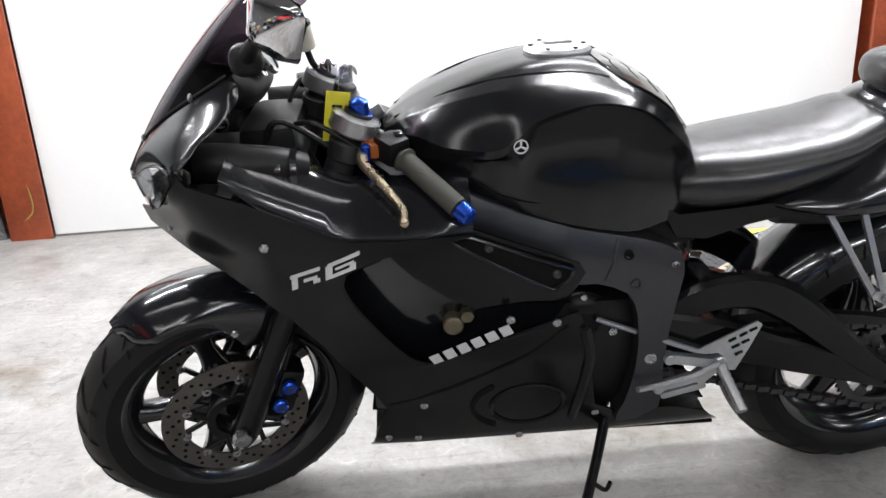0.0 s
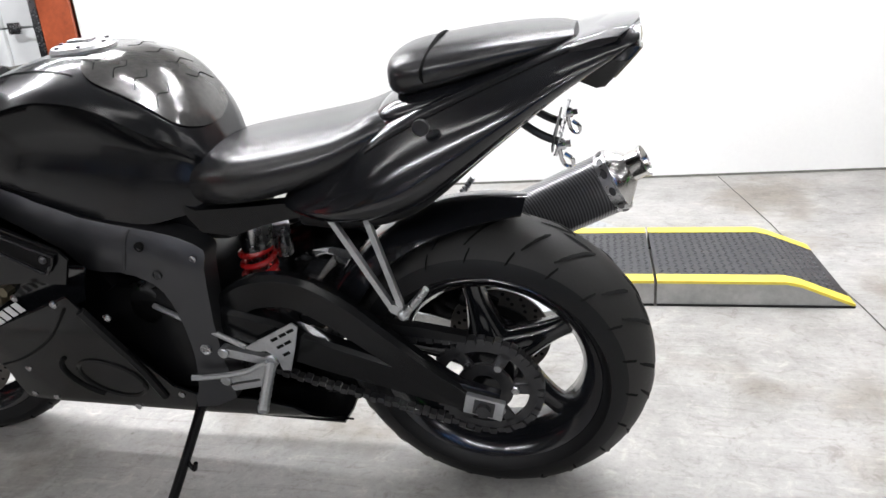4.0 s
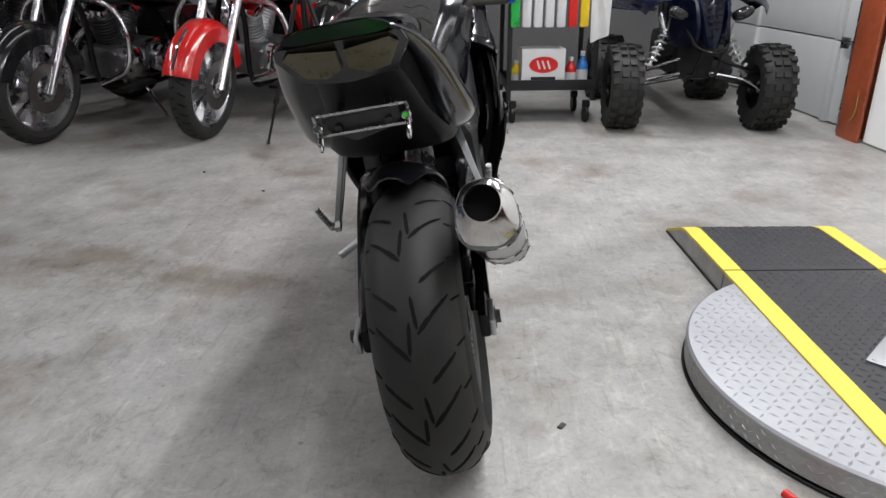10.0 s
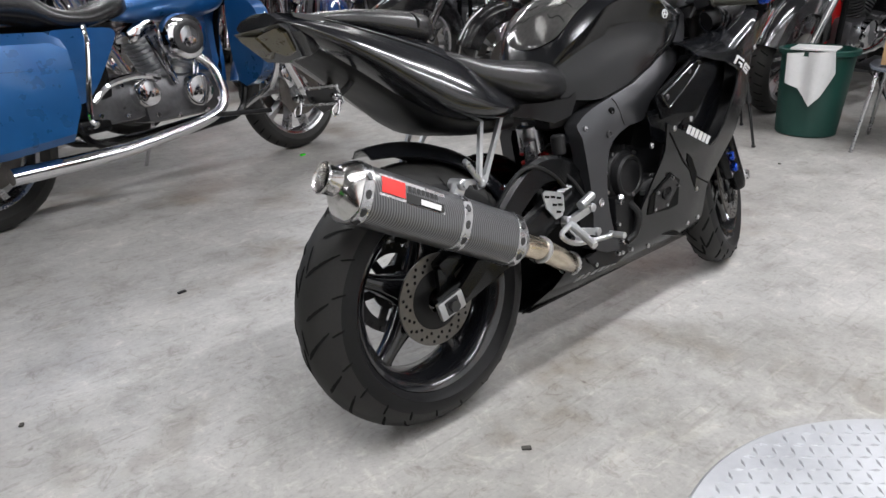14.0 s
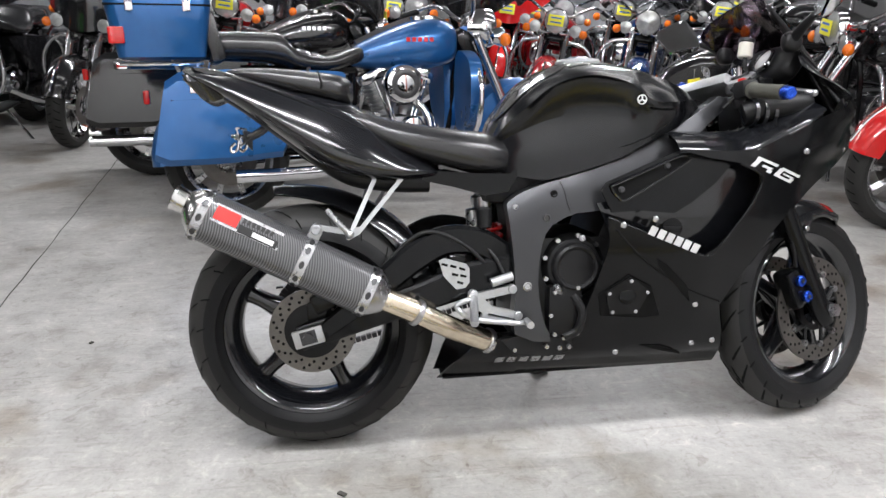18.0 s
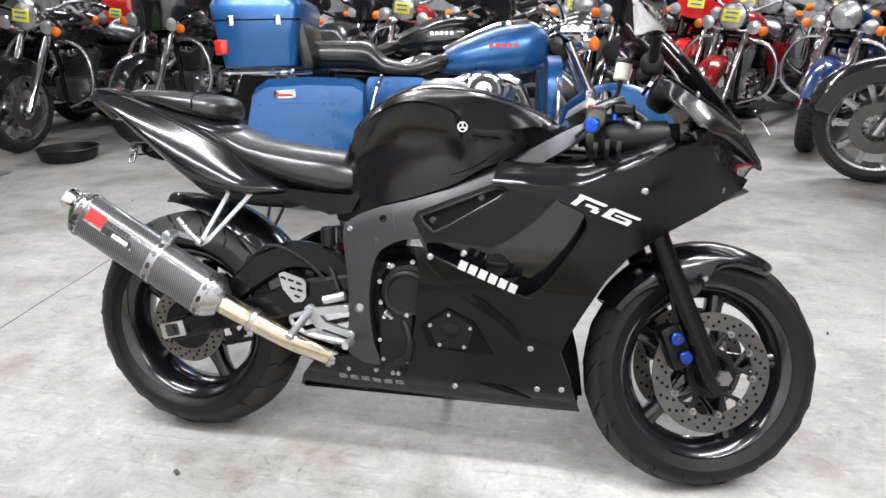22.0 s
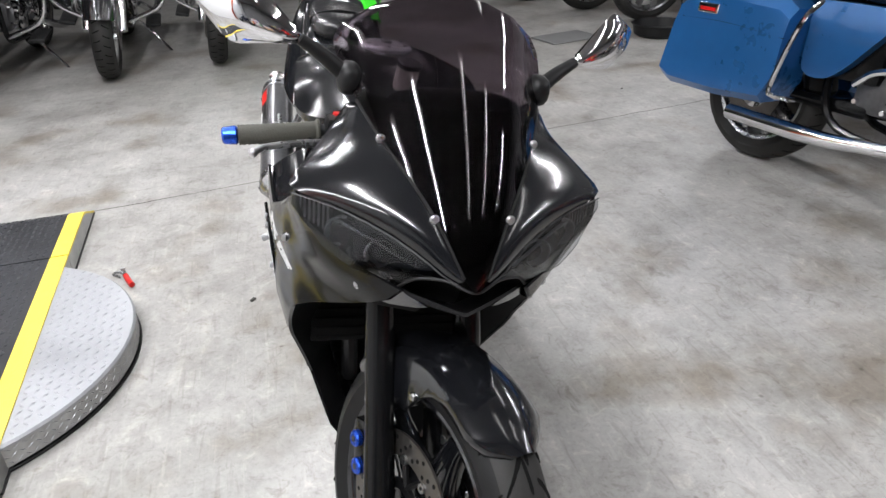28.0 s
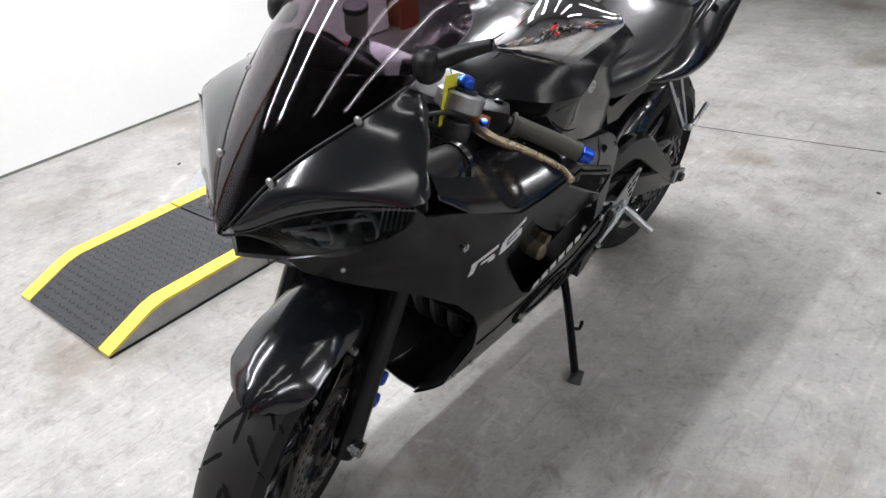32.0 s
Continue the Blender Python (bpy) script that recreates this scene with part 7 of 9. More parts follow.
def moto_wheel(root, name, c, r, w, spokes, rimmat, label, wire=False, grn=None):
    rim = r - w * 0.62
    bm = B()
    revolve(bm, [(rim, -w * 0.38), (rim + 0.008, -w * 0.36), (rim - 0.018, -w * 0.2), (rim - 0.022, w * 0.2), (rim + 0.008, w * 0.36), (rim, w * 0.38), (rim - 0.012, w * 0.34), (rim - 0.032, 0), (rim - 0.012, -w * 0.34)], c, 40, closed=True)
    wh = part(name, bm, rimmat, root, label)
    bm = B()
    cyl(bm, (c[0], -w * 0.5, c[2]), (c[0], w * 0.5, c[2]), 0.042, n=16, bev=0.006)
    part("hub", bm, CHROME if wire else rimmat, wh)
    for k in range(spokes):
        a = 2 * math.pi * k / spokes
        bm = B()
        if wire:
            sd = 1 if k % 2 else -1
            p0 = (c[0] + 0.035 * math.cos(a + 0.5 * sd), sd * w * 0.32, c[2] + 0.035 * math.sin(a + 0.5 * sd))
            cyl(bm, p0, (c[0] + (rim - 0.02) * math.cos(a), 0, c[2] + (rim - 0.02) * math.sin(a)), 0.0035, n=5)
        else:
            q0 = Vector((c[0] + 0.03 * math.cos(a), 0, c[2] + 0.03 * math.sin(a)))
            q1 = Vector((c[0] + (rim - 0.015) * math.cos(a), 0, c[2] + (rim - 0.015) * math.sin(a)))
            t = Vector((-math.sin(a), 0, math.cos(a)))
            loft(bm, [[q + t * h + Vector((0, v, 0)) for h, v in ((-hw, -w * 0.2), (hw, -w * 0.2), (hw, w * 0.2), (-hw, w * 0.2))] for q, hw in ((q0, 0.016), (q0.lerp(q1, 0.5), 0.009), (q1, 0.016))])
        part("spoke", bm, CHROME if wire else rimmat, wh)
    bm = B()
    prof = [(rim - 0.002, -w * 0.36)] + [(r - w * 0.42 + w * 0.42 * math.cos(a), w * 0.5 * math.sin(a)) for a in np.linspace(-1.5, 1.5, 11)] + [(rim - 0.002, w * 0.36)]
    revolve(bm, prof, c, 48)
    part("tyre", bm, TYRE, wh, "black rubber tyre")
    # tread grooves painted as dark strips just above the rubber
    bm = B()
    for k in range(34):
        a = 2 * math.pi * k / 34
        for sd in (-1, 1):
            rings = []
            for t in (0, 0.5, 1):
                off = sd * w * (0.06 + 0.30 * t)
                b_ = math.asin(min(1, abs(off) / (w * 0.5)))
                rad = r - w * 0.42 + w * 0.42 * math.cos(b_) + 0.0008
                aa = a + 0.06 * t + (0.09 if sd > 0 else 0)
                rings.append([(c[0] + rad * math.cos(aa + e), off, c[2] + rad * math.sin(aa + e)) for e in (-0.012, 0.012)])
            loft(bm, rings, closed=False)
    tagged(part("tread", bm, GROOVE, wh), kind="stuff")
    if grn:
        for sd in (-1, 1):
            bm = B()
            revolve(bm, [(rim + 0.004, sd * w * 0.385), (rim - 0.006, sd * w * 0.385)], c, 40)
            part("rim_stripe", bm, grn, wh, "bright green rim stripe")
    bm = B()
    for sd in (-1, 1):
        revolve(bm, [(0.075, sd * w * 0.62 - 0.002), (0.14, sd * w * 0.62 - 0.002), (0.14, sd * w * 0.62 + 0.002), (0.075, sd * w * 0.62 + 0.002)], c, 32, closed=True)
    part("brake_disc", bm, DISC_STEEL, wh)
    return wh


def arc_fender(c, r, a0, a1, hw, drop, n=14):
    bm = B()
    rings = []
    for k in range(n):
        a = radians(a0 + (a1 - a0) * k / (n - 1))
        prof = [(-1, -drop), (-0.97, -0.02), (-0.6, 0.012), (0, 0.02), (0.6, 0.012), (0.97, -0.02), (1, -drop)]
        o = [(u * hw, r + v) for u, v in prof]
        i = [(u * (hw - 0.004), r - 0.004 + v) for u, v in prof[::-1]]
        rings.append([(c[0] + q * math.cos(a), y, c[2] + q * math.sin(a)) for y, q in o + i])
    loft(bm, rings)
    return bm


def cruiser(label, body_paint, group, bags=True, fairing=False, top_case=False, wire=False, shield=False, lowers=False, card=None, bag_paint=None):
    """A large V-twin road bike, nose to -x, standing at the origin."""
    root = thing("cruiser_motorcycle", label, "motorcycle", group)
    F, Rr = (-0.82, 0, 0.325), (0.80, 0, 0.315)
    pp = lambda n_, bm, m_, par=None, lb="", sharp=40: part(n_, bm, m_, par or root, lb, sharp)
    moto_wheel(root, "front_wheel", F, 0.325, 0.13, 20 if wire else 10, CHROME if wire else STEEL, "laced wire front wheel" if wire else "spoked cast front wheel", wire)
    moto_wheel(root, "rear_wheel", Rr, 0.315, 0.15, 10, STEEL, "cast rear wheel")
    fd = pp("front_fender", arc_fender(F, 0.345, 165, 15, 0.085, 0.10), body_paint, None, "painted front fender")
    bm = B()
    tube(bm, [(F[0] + 0.37 * math.cos(radians(a)), 0, F[2] + 0.37 * math.sin(radians(a))) for a in (160, 140, 120)], 0.008, n=8)
    pp("fender_trim", bm, CHROME, fd)
    pp("rear_fender", arc_fender(Rr, 0.345, 140, -5, 0.10, 0.10), body_paint, None, "painted rear fender")
    for s in (-1, 1):
        bm = B()
        tube(bm, [(-0.83, s * 0.10, 0.30), (-0.71, s * 0.10, 0.55), (-0.55, s * 0.105, 0.90)], 0.027, n=12, smooth=2, radii=[0.030, 0.03, 0.024])
        fk = pp("fork_leg", bm, CHROME, None, "chromed fork leg")
        bm = B()
        box(bm, (-0.74, s * 0.085, 0.40), (0.07, 0.05, 0.11), (0, 22, 0), bev=0.012)
        pp("caliper", bm, CHROME, fk)
        # signal and passing lamp
        bm = B()
        blob(bm, (-0.66, s * 0.24, 0.88), (0.03, 0.035, 0.035), n=12)
        tl = pp("turn_signal", bm, AMBER, None, "amber turn signal")
        bm = B()
        cyl(bm, (-0.64, s * 0.05, 0.86), (-0.65, s * 0.23, 0.88), 0.009, n=8)
        pp("stalk", bm, CHROME, tl)
        bm = B()
        revolve(bm, [(0.0, 0.06), (0.035, 0.05), (0.052, 0.0), (0.05, -0.01)], (-0.66, s * 0.17, 0.90), 20, axis="x")
        ps = pp("passing_lamp", bm, CHROME, None, "chrome passing lamp")
        bm = B()
        revolve(bm, [(0.048, -0.008), (0.025, -0.016), (0.0, -0.018)], (-0.66, s * 0.17, 0.90), 20, axis="x")
        pp("lens", bm, LAMP_GLASS, ps)
        # handlebar half
        bm = B()
        tube(bm, [(-0.53, 0, 0.99), (-0.52, s * 0.12, 1.02), (-0.45, s * 0.28, 1.10), (-0.30, s * 0.38, 1.06)], 0.0125, n=10)
        hb = pp("handlebar", bm, CHROME, None, "chrome handlebar")
        bm = B()
        cyl(bm, (-0.37, s * 0.345, 1.08), (-0.27, s * 0.395, 1.05), 0.018, n=12, bev=0.003)
        pp("grip", bm, BLACK_PLASTIC, hb)
        bm = B()
        tube(bm, [(-0.42, s * 0.30, 1.10), (-0.40, s * 0.38, 1.09), (-0.36, s * 0.43, 1.07)], 0.006, n=6)
        pp("lever", bm, CHROME, hb)
        bm = B()
        blob(bm, (-0.44, s * 0.40, 1.24), (0.012, 0.075, 0.04), n=14, p=2.5)
        cyl(bm, (-0.42, s * 0.30, 1.10), (-0.44, s * 0.36, 1.22), 0.006, n=6)
        pp("mirror", bm, CHROME, hb, "chrome mirror")
        # engine guard
        bm = B()
        tube(bm, [(-0.47, s * 0.06, 0.80), (-0.47, s * 0.26, 0.77), (-0.47, s * 0.36, 0.62), (-0.45, s * 0.33, 0.42), (-0.42, s * 0.12, 0.30)], 0.015, n=10)
        pp("engine_guard", bm, CHROME, None, "chrome crash bar")
        bm = B()
        box(bm, (-0.28, s * 0.27, 0.29), (0.28, 0.10, 0.022), (s * 4, -6, 0), bev=0.008)
        pp("footboard", bm, BLACK_PLASTIC)
        if lowers:
            bm = B()
            sheet(bm, cr([(0.10, 0.42), (0.27, 0.45), (0.335, 0.58), (0.33, 0.72), (0.24, 0.80), (0.10, 0.80)], 3, True), lambda y, z: (-0.50 + 0.6 * (y - 0.2) ** 2, s * y, z), 0.07, 0.05, (1, 0, 0))
            pp("leg_shield", bm, body_paint, None, "painted leg shield")
        if bags:
            bm = B()
            rows = [(0.50, 0.42, 0.70, 0.02), (0.56, 0.33, 0.73, 0.0), (0.78, 0.31, 0.74, 0.02), (0.97, 0.31, 0.73, 0.10), (1.02, 0.34, 0.69, 0.12)]
            rings = []
            for x, zb, zt, back in rows:
                yi, yo = 0.19, 0.372
                rings.append([(x + back * (0.86 - z) / 0.54, s * y, z) for y, z in ((yi, zb), (yo - 0.03, zb), (yo, zb + 0.03), (yo, zt - 0.12), (yo - 0.01, zt - 0.04), (yo - 0.05, zt), (yi + 0.02, zt), (yi, zt - 0.02))])
            loft(bm, rings)
            bag = pp("saddlebag", bm, bag_paint or body_paint, None, "painted hard saddlebag", 30)
            bm = B()
            tube(bm, [(0.51, s * 0.368, 0.59), (0.79, s * 0.3685, 0.61), (1.04, s * 0.368, 0.605)], 0.004, n=6)
            pp("lid_seam", bm, GROOVE, bag)
            bm = B()
            box(bm, (0.90, s * 0.370, 0.655), (0.11, 0.014, 0.04), (s * 6, 0, 0), bev=0.004)
            pp("latch", bm, CHROME, bag, "chrome bag latch")
            bm = B()
            box(bm, (0.90, s * 0.378, 0.652), (0.08, 0.004, 0.014), (s * 6, 0, 0))
            pp("reflector", bm, RED_LENS, bag)
            bm = B()
            tube(bm, [(0.46, s * 0.28, 0.36), (0.48, s * 0.385, 0.38), (0.50, s * 0.39, 0.42), (0.44, s * 0.38, 0.66), (0.41, s * 0.33, 0.74)], 0.010, n=8)
            pp("bag_guard", bm, CHROME, bag)
        # exhaust
        bm = B()
        if s > 0:
            tube(bm, [(-0.12, s * 0.12, 0.62), (-0.22, s * 0.20, 0.50), (-0.18, s * 0.24, 0.32), (0.2, s * 0.25, 0.25), (0.45, s * 0.25, 0.235), (0.78 if top_case else 1.14, s * 0.25, 0.235)], 0.034, n=12, radii=[0.022, 0.022, 0.024, 0.028, 0.034, 0.034])
        else:
            tube(bm, [(0.05, s * 0.16, 0.36), (0.3, s * 0.26, 0.27), (0.6, s * 0.28, 0.255), (1.04 if top_case else 1.22, s * 0.285, 0.265)], 0.034, n=12, radii=[0.022, 0.028, 0.034, 0.034])
        pp("exhaust", bm, CHROME, None, "chrome exhaust pipe")
    # headlight nacelle or fairing
    bm = B()
    revolve(bm, [(0.0, 0.17), (0.07, 0.15), (0.10, 0.07), (0.105, 0.0), (0.098, -0.012)], (-0.66, 0, 0.96), 28, axis="x")
    hd = pp("headlight", bm, CHROME if not fairing else BLACK_GLOSS, None, "round headlight")
    bm = B()
    revolve(bm, [(0.095, -0.008), (0.06, -0.026), (0.0, -0.034)], (-0.66, 0, 0.96), 28, axis="x")
    pp("lens", bm, LAMP_GLASS, hd)
    if card:
        bm = B()
        box(bm, (-0.702, 0.0, 0.965), (0.004, 0.13, 0.085), bev=0.001)
        pp("price_card", bm, card, hd, "coloured price card on the headlight")
        bm = B()
        for k in range(2):
            box(bm, (-0.7055, 0, 0.985 - 0.035 * k), (0.002, 0.09, 0.012))
        pp("card_bar", bm, PRICE_BLUE, hd)
    if fairing:
        bm = B()
        out = cr([(-0.30, 1.02), (-0.38, 1.12), (-0.34, 1.24), (-0.2, 1.30), (0, 1.31), (0.2, 1.30), (0.34, 1.24), (0.38, 1.12), (0.30, 1.02), (0.18, 0.93), (0.11, 0.86), (0, 0.84), (-0.11, 0.86), (-0.18, 0.93)], 3, True)
        sheet(bm, out, lambda y, z: (-0.70 + 2.2 * y * y + 0.25 * max(0, z - 1.05), y, z), 0.03, 0.05, (1, 0, 0))
        fa = pp("fairing", bm, body_paint, None, "painted fork-mounted fairing")
        bm = B()
        sheet(bm, cr([(-0.24, 1.28), (-0.18, 1.46), (0, 1.52), (0.18, 1.46), (0.24, 1.28), (0, 1.30)], 3, True), lambda y, z: (-0.655 + 2.0 * y * y + 0.6 * (z - 1.27), y, z), 0.004, 0.06, (1, 0, 0))
        pp("windscreen", bm, SMOKE, fa, "smoked windscreen")
    elif shield:
        bm = B()
        sheet(bm, cr([(-0.22, 1.0), (-0.30, 1.2), (-0.25, 1.45), (0, 1.55), (0.25, 1.45), (0.30, 1.2), (0.22, 1.0), (0, 1.06)], 3, True), lambda y, z: (-0.66 + 1.2 * y * y + 0.45 * (z - 1.0), y, z), 0.004, 0.07, (1, 0, 0))
        pp("windscreen", bm, LENS, None, "clear windscreen")
    # tank, seat, side panels
    bm = B()
    rows = [(-0.455, 0.05, 0.82, 0.93), (-0.425, 0.11, 0.775, 0.975), (-0.34, 0.155, 0.745, 1.0), (-0.20, 0.165, 0.735, 0.985), (-0.04, 0.14, 0.735, 0.93), (0.08, 0.10, 0.745, 0.875), (0.15, 0.06, 0.76, 0.835)]
    dn = [np.array([q[0] for q in cr([(v,) for v in c], 4)]) for c in zip(*rows)]
    f = lambda a, p=2.6: math.copysign(abs(a) ** (2 / p), a)
    loft(bm, [[(x, w * f(math.cos(2 * math.pi * (k + .5) / 20)), (zb + zt) / 2 + (zt - zb) / 2 * f(math.sin(2 * math.pi * (k + .5) / 20))) for k in range(20)] for x, w, zb, zt in zip(*dn)])
    tk = pp("fuel_tank", bm, body_paint, None, "painted teardrop fuel tank", 50)
    bm = B()
    tube(bm, [(-0.42, 0, 0.97), (-0.32, 0, 1.003), (-0.18, 0, 0.985), (-0.02, 0, 0.925), (0.10, 0, 0.87)], 0.022, n=8)
    cyl(bm, (-0.24, 0, 0.99), (-0.24, 0, 1.015), 0.045, n=20, bev=0.004)
    pp("dash_console", bm, CHROME, tk, "chrome tank console")
    for s in (-1, 1):
        bm = B()
        for k in range(5):
            box(bm, (-0.27 + 0.032 * k, s * 0.164, 0.885), (0.022, 0.004, 0.022))
        pp("tank_badge", bm, RED_P if body_paint is BLUE_P else CHROME, tk, "plain bars of a tank badge")
    bm = B()
    rows = [(0.06, 0.08, 0.78, 0.86), (0.14, 0.14, 0.76, 0.85), (0.28, 0.17, 0.73, 0.81), (0.42, 0.17, 0.73, 0.84), (0.50, 0.15, 0.76, 0.92), (0.60, 0.13, 0.78, 0.93), (0.80, 0.12, 0.79, 0.93), (0.92, 0.08, 0.80, 0.90)]
    dn = [np.array([q[0] for q in cr([(v,) for v in c], 4)]) for c in zip(*rows)]
    loft(bm, [[(x, w * f(math.cos(2 * math.pi * (k + .5) / 20)), (zb + zt) / 2 + (zt - zb) / 2 * f(math.sin(2 * math.pi * (k + .5) / 20))) for k in range(20)] for x, w, zb, zt in zip(*dn)])
    pp("seat", bm, VINYL, None, "black two-up seat", 50)
    for s in (-1, 1):
        bm = B()
        sheet(bm, cr([(0.20, 0.715), (0.25, 0.73), (0.44, 0.735), (0.50, 0.72), (0.505, 0.60), (0.50, 0.47), (0.42, 0.45), (0.35, 0.50), (0.27, 0.60), (0.21, 0.68)], 3, True), lambda x, z: (x, s * (0.165 + 0.25 * (x - 0.2) - 0.5 * (z - 0.62) ** 2), z), 0.05, 0.03, (0, -s, 0))
        pp("side_cover", bm, body_paint, None, "painted side cover")
    # engine
    bm = B()
    box(bm, (-0.10, 0, 0.40), (0.42, 0.22, 0.20), bev=0.05)
    box(bm, (0.22, 0, 0.42), (0.26, 0.20, 0.18), bev=0.04)
    eg = pp("crankcase", bm, CRANK, None, "dull aluminium crankcase")
    for s in (-1, 1):
        for x, z in ((-0.27, 0.46), (-0.27, 0.36), (-0.20, 0.32), (-0.05, 0.32), (0.06, 0.34), (0.20, 0.36), (0.32, 0.38), (0.32, 0.47), (0.20, 0.49), (0.04, 0.49)):
            bm = B()
            cyl(bm, (x, s * 0.095, z), (x, s * 0.122, z), 0.011, n=8, bev=0.002)
            pp("case_bolt", bm, CHROME, eg)
        bm = B()
        tube(bm, [(0.02, s * 0.12, 0.50), (0.14, s * 0.135, 0.52), (0.26, s * 0.125, 0.50), (0.34, s * 0.115, 0.44)], 0.016, n=8)
        pp("oil_line", bm, CHROME, eg)
    for ang in (-22, 23):
        bm = B()
        revolve(bm, [(0.0, 0.10), (0.066, 0.10)] + [(r, 0.13 + 0.020 * k + e) for k in range(9) for r, e in ((0.066, 0), (0.082, 0), (0.082, 0.009), (0.066, 0.009))] + [(0.066, 0.31), (0.0, 0.31)], n=20, axis="z")
        bm.transform(Matrix.Translation((-0.11, 0, 0.40)) @ Matrix.Rotation(radians(ang), 4, "Y"))
        pp("finned_cylinder", bm, DARK_STEEL if body_paint is BLACK_P else ALU, eg, "finned engine cylinder")
        bm = B()
        box(bm, (0, 0, 0.335), (0.15, 0.16, 0.06), bev=0.02)
        bm.transform(Matrix.Translation((-0.11, 0, 0.40)) @ Matrix.Rotation(radians(ang), 4, "Y"))
        pp("rocker_cover", bm, CHROME, eg, "chrome rocker cover")
    bm = B()
    revolve(bm, [(0.0, 0.235), (0.06, 0.235), (0.095, 0.222), (0.105, 0.20), (0.10, 0.15)], (-0.10, 0, 0.66), 32)
    pp("air_cleaner", bm, CHROME, eg, "round chrome air cleaner")
    bm = B()
    revolve(bm, [(0.045, 0.236), (0.06, 0.239), (0.075, 0.234)], (-0.10, 0, 0.66), 32)
    pp("air_cleaner_ring", bm, DARK_STEEL, eg)
    for s, x, z, r in ((1, -0.16, 0.42, 0.075), (1, 0.10, 0.44, 0.06), (-1, -0.12, 0.40, 0.10), (-1, 0.18, 0.40, 0.085)):
        bm = B()
        revolve(bm, [(r, s * 0.10), (r, s * 0.145), (r * 0.85, s * 0.16), (r * 0.4, s * 0.165), (0.0, s * 0.165)], (x, 0, z), 24)
        pp("engine_cover", bm, CHROME, eg, "chrome engine cover")
    for x in (-0.16, -0.06):
        for dx in (-0.02, 0.02):
            bm = B()
            cyl(bm, (x + dx * 0.4 + 0.0, 0.12, 0.46), (x + dx + (x + 0.11) * 1.4, 0.11, 0.68), 0.009, n=8)
            pp("pushrod_tube", bm, CHROME, eg)
    # frame and dark filling
    bm = B()
    for s in (-1, 1):
        tube(bm, [(-0.53, 0, 0.92), (-0.48, s * 0.08, 0.70), (-0.42, s * 0.11, 0.32), (-0.2, s * 0.12, 0.25), (0.35, s * 0.12, 0.26), (0.45, s * 0.12, 0.5), (0.40, s * 0.10, 0.75)], 0.017, n=8)
    tube(bm, [(-0.54, 0, 0.95), (-0.2, 0, 0.80), (0.3, 0, 0.74), (0.7, 0, 0.74)], 0.03, n=8)
    box(bm, (0.36, 0, 0.58), (0.24, 0.26, 0.28), bev=0.04)
    box(bm, (0.52, 0, 0.34), (0.5, 0.20, 0.06), bev=0.02)
    box(bm, (-0.50, 0, 0.86), (0.08, 0.18, 0.14), (0, 25, 0), bev=0.02)
    pp("frame", bm, BLACK_SATIN, None, "black tubular frame")
    bm = B()
    tube(bm, [(-0.05, -0.14, 0.27), (-0.08, -0.28, 0.14), (-0.10, -0.40, 0.015)], 0.010, n=8)
    pp("side_stand", bm, CHROME, None, "chrome side stand")
    bm = B()
    box(bm, (1.155, 0, 0.62), (0.03, 0.10, 0.07), bev=0.012)
    pp("tail_light", bm, RED_LENS, None, "red tail light")
    if top_case:
        def back(bm):
            """Moves a piece of the case onto the rack behind the seat."""
            bm.transform(Matrix.Translation((0.07, 0, -0.165)))
            return bm

        bm = B()
        rings = []
        for z, lx, ly, r_ in ((0.955, 0.17, 0.22, 0.03), (0.965, 0.19, 0.24, 0.04), (1.12, 0.215, 0.265, 0.05), (1.26, 0.235, 0.285, 0.05), (1.30, 0.22, 0.27, 0.06), (1.315, 0.17, 0.22, 0.06)):
            rings.append([(0.985 + sx * (lx - r_) + r_ * math.cos(a), sy * (ly - r_) + r_ * math.sin(a), z) for sx, sy, a0 in ((1, 1, 0), (-1, 1, 90), (-1, -1, 180), (1, -1, 270)) for a in [radians(a0 + 22.5 * k) for k in range(5)]])
        loft(bm, rings)
        tcse = pp("top_case", back(bm), body_paint, None, "painted hard top case")
        bm = B()
        box(bm, (0.985, 0, 1.19), (0.45, 0.555, 0.008), bev=0.003)
        pp("lid_seam", back(bm), GROOVE, tcse)
        for s in (-1, 1):
            bm = B()
            box(bm, (0.985 + s * 0.12, 0.279, 1.185), (0.035, 0.02, 0.05), bev=0.006)
            pp("case_latch", back(bm), CHROME, tcse, "chrome latch")
            bm = B()
            box(bm, (1.17, s * 0.20, 1.06), (0.07, 0.13, 0.075), bev=0.01)
            pp("case_lamp", back(bm), RED_LENS, tcse, "red case lamp")
            bm = B()
            cyl(bm, (0.9, s * 0.12, 0.86), (0.95, s * 0.12, 0.98), 0.012, n=8)
            pp("rack_leg", back(bm), CHROME, tcse)
        for s in (-1, 1):
            bm = B()
            tube(bm, [(0.84, s * 0.20, 0.945), (0.84, s * 0.24, 0.935), (1.14, s * 0.24, 0.935), (1.16, s * 0.18, 0.94)], 0.010, n=8, smooth=3)
            pp("case_rail", back(bm), CHROME, tcse)
        bm = B()
        box(bm, (0.76, 0, 1.06), (0.07, 0.44, 0.24), (0, 12, 0), bev=0.03)
        pp("backrest", back(bm), VINYL, tcse, "black passenger backrest")
    return root


ROWG = "parked road motorcycles"


